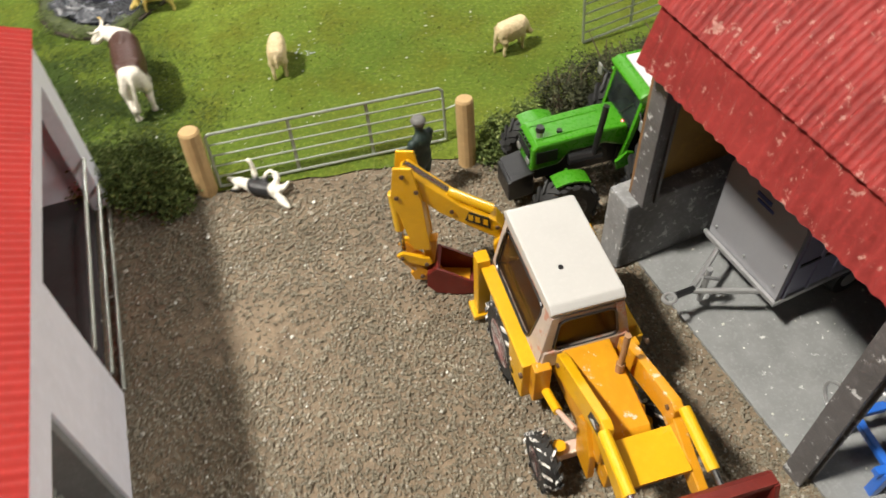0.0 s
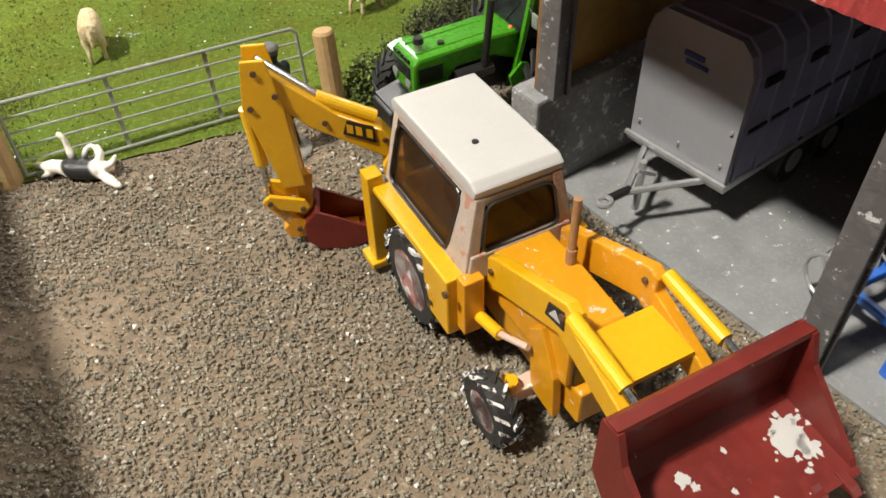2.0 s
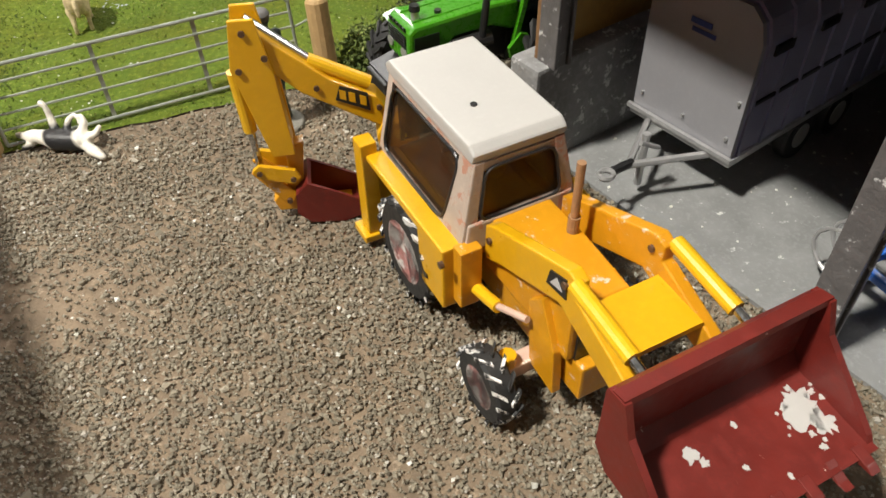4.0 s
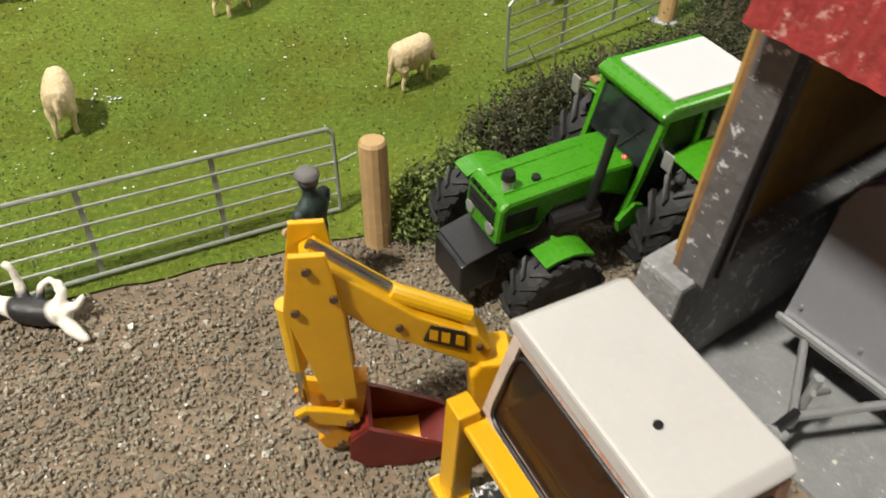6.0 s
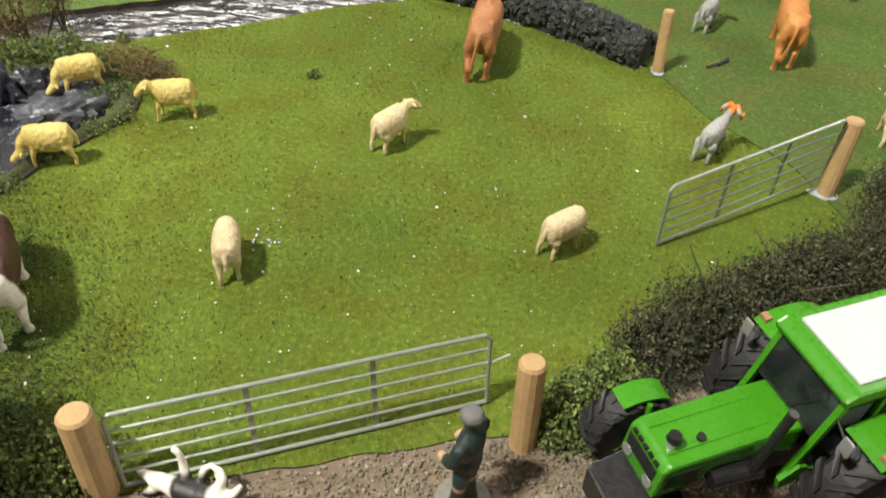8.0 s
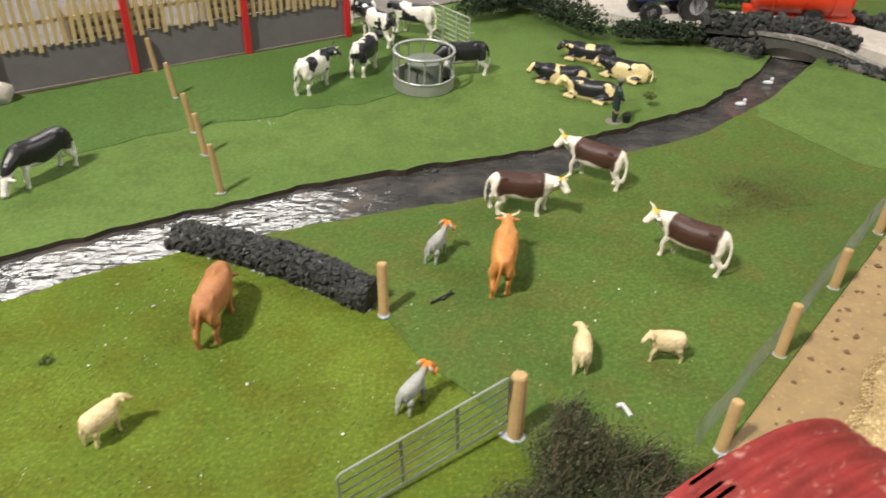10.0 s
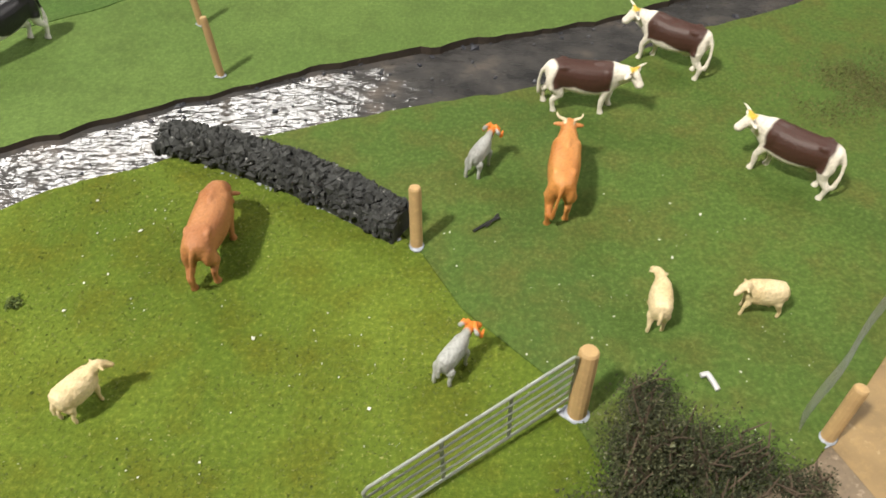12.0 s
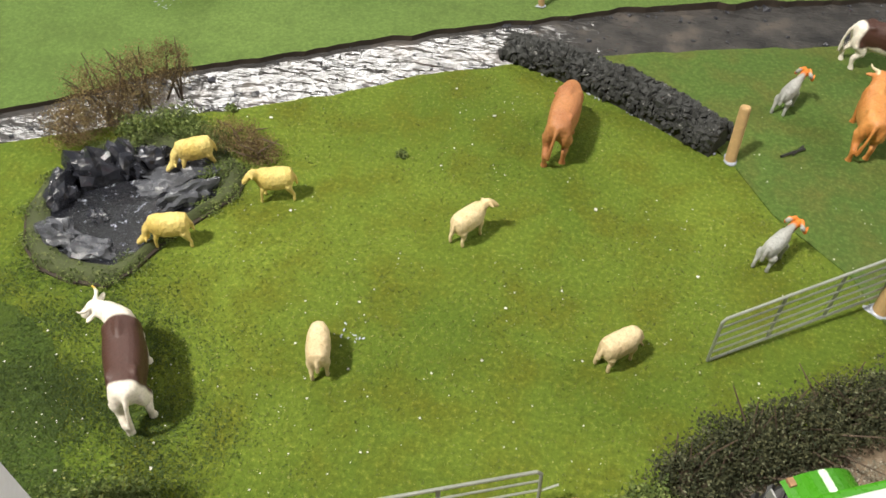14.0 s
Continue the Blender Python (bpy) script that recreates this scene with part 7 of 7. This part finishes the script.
def paint_more(m, rule, colour):
    """Lays one more painted area over a moulded figure."""
    nt = m.node_tree
    b = nt.nodes["Principled BSDF"]
    under = b.inputs["Base Color"].links[0].from_socket
    sep = nt.nodes.new("ShaderNodeSeparateXYZ")
    nt.links.new(coords(nt), sep.inputs[0])
    nt.links.new(mix(nt, rule(nt, *sep.outputs, None), under, colour), b.inputs["Base Color"])


FIG = coat("painted_figure", (0.014, 0.040, 0.042), (0.016, 0.034, 0.030), lambda nt, x, y, z, n: step_(nt, z, 0.86), 0.5, (band(-1, 0.10), (0.2, 0.19, 0.16)), 0.3)
paint_more(FIG, band(0.46, 0.56), (0.42, 0.26, 0.15))
paint_more(FIG, band(0.10, 0.46), (0.016, 0.022, 0.018))
paint_more(FIG, lambda nt, x, y, z, n: mul(nt, band(0.9, 1.12)(nt, x, y, z, n), step_(nt, x, 0.19, 0.01)), (0.5, 0.33, 0.2))
paint_more(FIG, band(1.72, 3.0), (0.13, 0.125, 0.12))
FIGM = melt("figure", figure_lumps(), 0.026, 3)
animal("toy_figure", FIGM, FIG, -1.02, 9.72, -0.02, 150, 0.96, "dark green moulded plastic figure on a round base", "figurine", "moulded figures")
animal("toy_figure", FIGM, FIG, 10.05, 30.9, FAR_Z, 10, 0.88, "dark moulded plastic figure on the far grass", "figurine", "moulded figures")
solid("bucket", cyl(B(), (0, 0, 0), (0, 0, 0.3), 0.13, 0.17, 16), BLACK, "small dark pail beside the far figure", "pail", at=(10.5, 30.9, FAR_Z))
bush("clump", [(11.6, 32.2, FAR_Z + 0.2, 0.24, 0.24, 0.2)], 500, 0.05, LEAF_MOSS, "small dark green clump on the far grass", 46)

# overturned toy dog on the gravel: head, back and tail lie along x
bm = B()
loft(bm, [(-0.30, 0.17, 0.08, 0.10), (-0.22, 0.17, 0.14, 0.14), (0.0, 0.16, 0.155, 0.15), (0.22, 0.15, 0.13, 0.14), (0.36, 0.14, 0.08, 0.09)], 16, 2.2)
limb(bm, [(-0.24, 0.0, 0.18, 0.12), (-0.40, 0.02, 0.19, 0.10), (-0.46, 0.02, 0.18, 0.115)])
limb(bm, [(-0.46, 0.02, 0.18, 0.11), (-0.62, 0.06, 0.16, 0.065), (-0.74, 0.08, 0.16, 0.045)])
limb(bm, [(-0.50, -0.05, 0.10, 0.06), (-0.60, -0.10, 0.06, 0.045)])
limb(bm, [(-0.16, 0.10, 0.24, 0.07), (-0.21, 0.18, 0.42, 0.05), (-0.24, 0.20, 0.60, 0.038), (-0.29, 0.21, 0.62, 0.05)])
limb(bm, [(0.0, 0.10, 0.24, 0.06), (0.02, 0.20, 0.36, 0.042), (0.10, 0.24, 0.42, 0.036), (0.19, 0.22, 0.37, 0.036), (0.18, 0.18, 0.32, 0.034)])
limb(bm, [(0.22, 0.06, 0.22, 0.08), (0.28, 0.14, 0.36, 0.05), (0.24, 0.20, 0.43, 0.036), (0.20, 0.22, 0.42, 0.034)])
limb(bm, [(0.28, 0.04, 0.18, 0.08), (0.42, 0.08, 0.22, 0.05), (0.48, 0.14, 0.31, 0.036)])
limb(bm, [(0.30, -0.06, 0.12, 0.07), (0.44, -0.14, 0.09, 0.085), (0.60, -0.22, 0.05, 0.05)])
DOG = coat("black_white_dog", (0.82, 0.78, 0.68), (0.02, 0.02, 0.022), lambda nt, x, y, z, n: mul(nt, mul(nt, step_(nt, math_node(nt, "ADD", x, mul(nt, z, 0.5)), -0.14), math_node(nt, "SUBTRACT", 1.0, step_(nt, math_node(nt, "ADD", x, mul(nt, z, 0.5)), 0.30))), math_node(nt, "SUBTRACT", 1.0, step_(nt, z, 0.345))), 0.4, (lambda nt, x, y, z, n: mul(nt, math_node(nt, "SUBTRACT", 1.0, step_(nt, x, -0.46)), math_node(nt, "SUBTRACT", 1.0, step_(nt, z, 0.12))), (0.02, 0.02, 0.022)))
animal("toy_dog", melt("dog", bm, 0.022, 3), DOG, -3.98, 9.34, -0.01, -8, 1.0, "black and white toy dog lying on its back on gravel", "toy dog", "")

# ---- flecks and scraps ----
FLECK = island_tone("pale_flecks", [(0.0, (0.5, 0.5, 0.42)), (1.0, (0.8, 0.8, 0.76))], 0.7)
rng = np.random.default_rng(77)
n = 1700
fx, fy_ = rng.uniform(-10, 9, n), rng.uniform(9.5, 22, n)
w = np.array([noise.noise(Vector((x * 0.5, y * 0.5, 9))) for x, y in zip(fx, fy_)])
ok = np.array([south_y(x) + 0.05 < y < near_y(x) - 0.2 for x, y in zip(fx, fy_)]) & (rng.random(n) < np.clip(0.35 + w * 1.5 + (14 - fy_) * 0.05, 0.02, 1))
stuff("pale_flecks", scatter_mesh("pale_flecks", np.c_[fx[ok], fy_[ok], np.full(ok.sum(), 0.03)], rng.gamma(3, 0.004, ok.sum()) + 0.004, rng, squash=0.4), FLECK, "tiny pale flecks of debris on the grass", "flecks")
n = 480
fx, fy_ = rng.uniform(-8, 7, n), rng.uniform(1, 10.5, n)
ok = np.array([y < yard_y(x) for x, y in zip(fx, fy_)])
stuff("white_chips", scatter_mesh("white_chips", np.c_[fx[ok], fy_[ok], np.full(ok.sum(), 0.035)], rng.gamma(3, 0.005, ok.sum()) + 0.006, rng, squash=0.6), FLECK, "whitish plaster chips among the gravel", "chips")
for x, y, z, s in ((-4.37, 13.6, 0.01, 0.26), (1.95, 15.74, 0.01, 0.09), (-1.9, 30.5, FAR_Z + 0.05, 0.3), (12.6, 34.9, FAR_Z + 0.05, 0.25), (-12.5, 23.3, FAR_Z + 0.04, 0.35)):
    bm = B()
    for i in range(13):
        ball(bm, (random.gauss(0, s * 0.5), random.gauss(0, s * 0.4), 0.022), s * random.uniform(0.03, 0.13), (1.3, 0.6, 0.06), random.uniform(0, 180), sub=1)
    solid("glue_smear", bm, GLUE, "whitish dried glue smear on the grass", "glue", at=(x, y, z))
bm = tube(B(), [(-0.12, 0.14, 0.05), (0.0, 0.16, 0.07), (0.06, 0.0, 0.06), (0.1, -0.14, 0.05)], 0.045, 6)
solid("paper_scrap", bm, WHITE, "curled white paper scrap on the meadow", "scrap", at=(7.02, 16.85, 0.02))
bm = tube(B(), [(-0.3, -0.2, 0.03), (0.0, 0.02, 0.05), (0.22, 0.15, 0.06)], 0.03, 5)
tube(bm, [(-0.05, -0.1, 0.04), (0.2, 0.24, 0.06)], 0.025, 5)
solid("twig", bm, BLACK, "dark broken twig lying on the meadow", "twig", at=(3.6, 20.45, 0.03))
for x, y in ((17.3, 35.0), (15.4, 32.9)):
    bm = B()
    ball(bm, (0, 0, 0), 0.16, (1.4, 0.8, 0.5)), ball(bm, (0.15, 0.05, 0.12), 0.08)
    solid("white_stone", bm, WHITE, "small white lump in the stream", "stone", at=(x, y, WATER_Z + 0.05))
for x, y, r in ((-4.7, 18.4, 0.14), (2.4, 13.6, 0.16), (-8.8, 19.0, 0.15)):
    bush("grass_tuft", [(x, y, 0.03, r, r, 0.10)], 160, 0.04, LEAF_MOSS, "short dark grass tuft in the field", int(x * 10) + 300, "grass tuft")
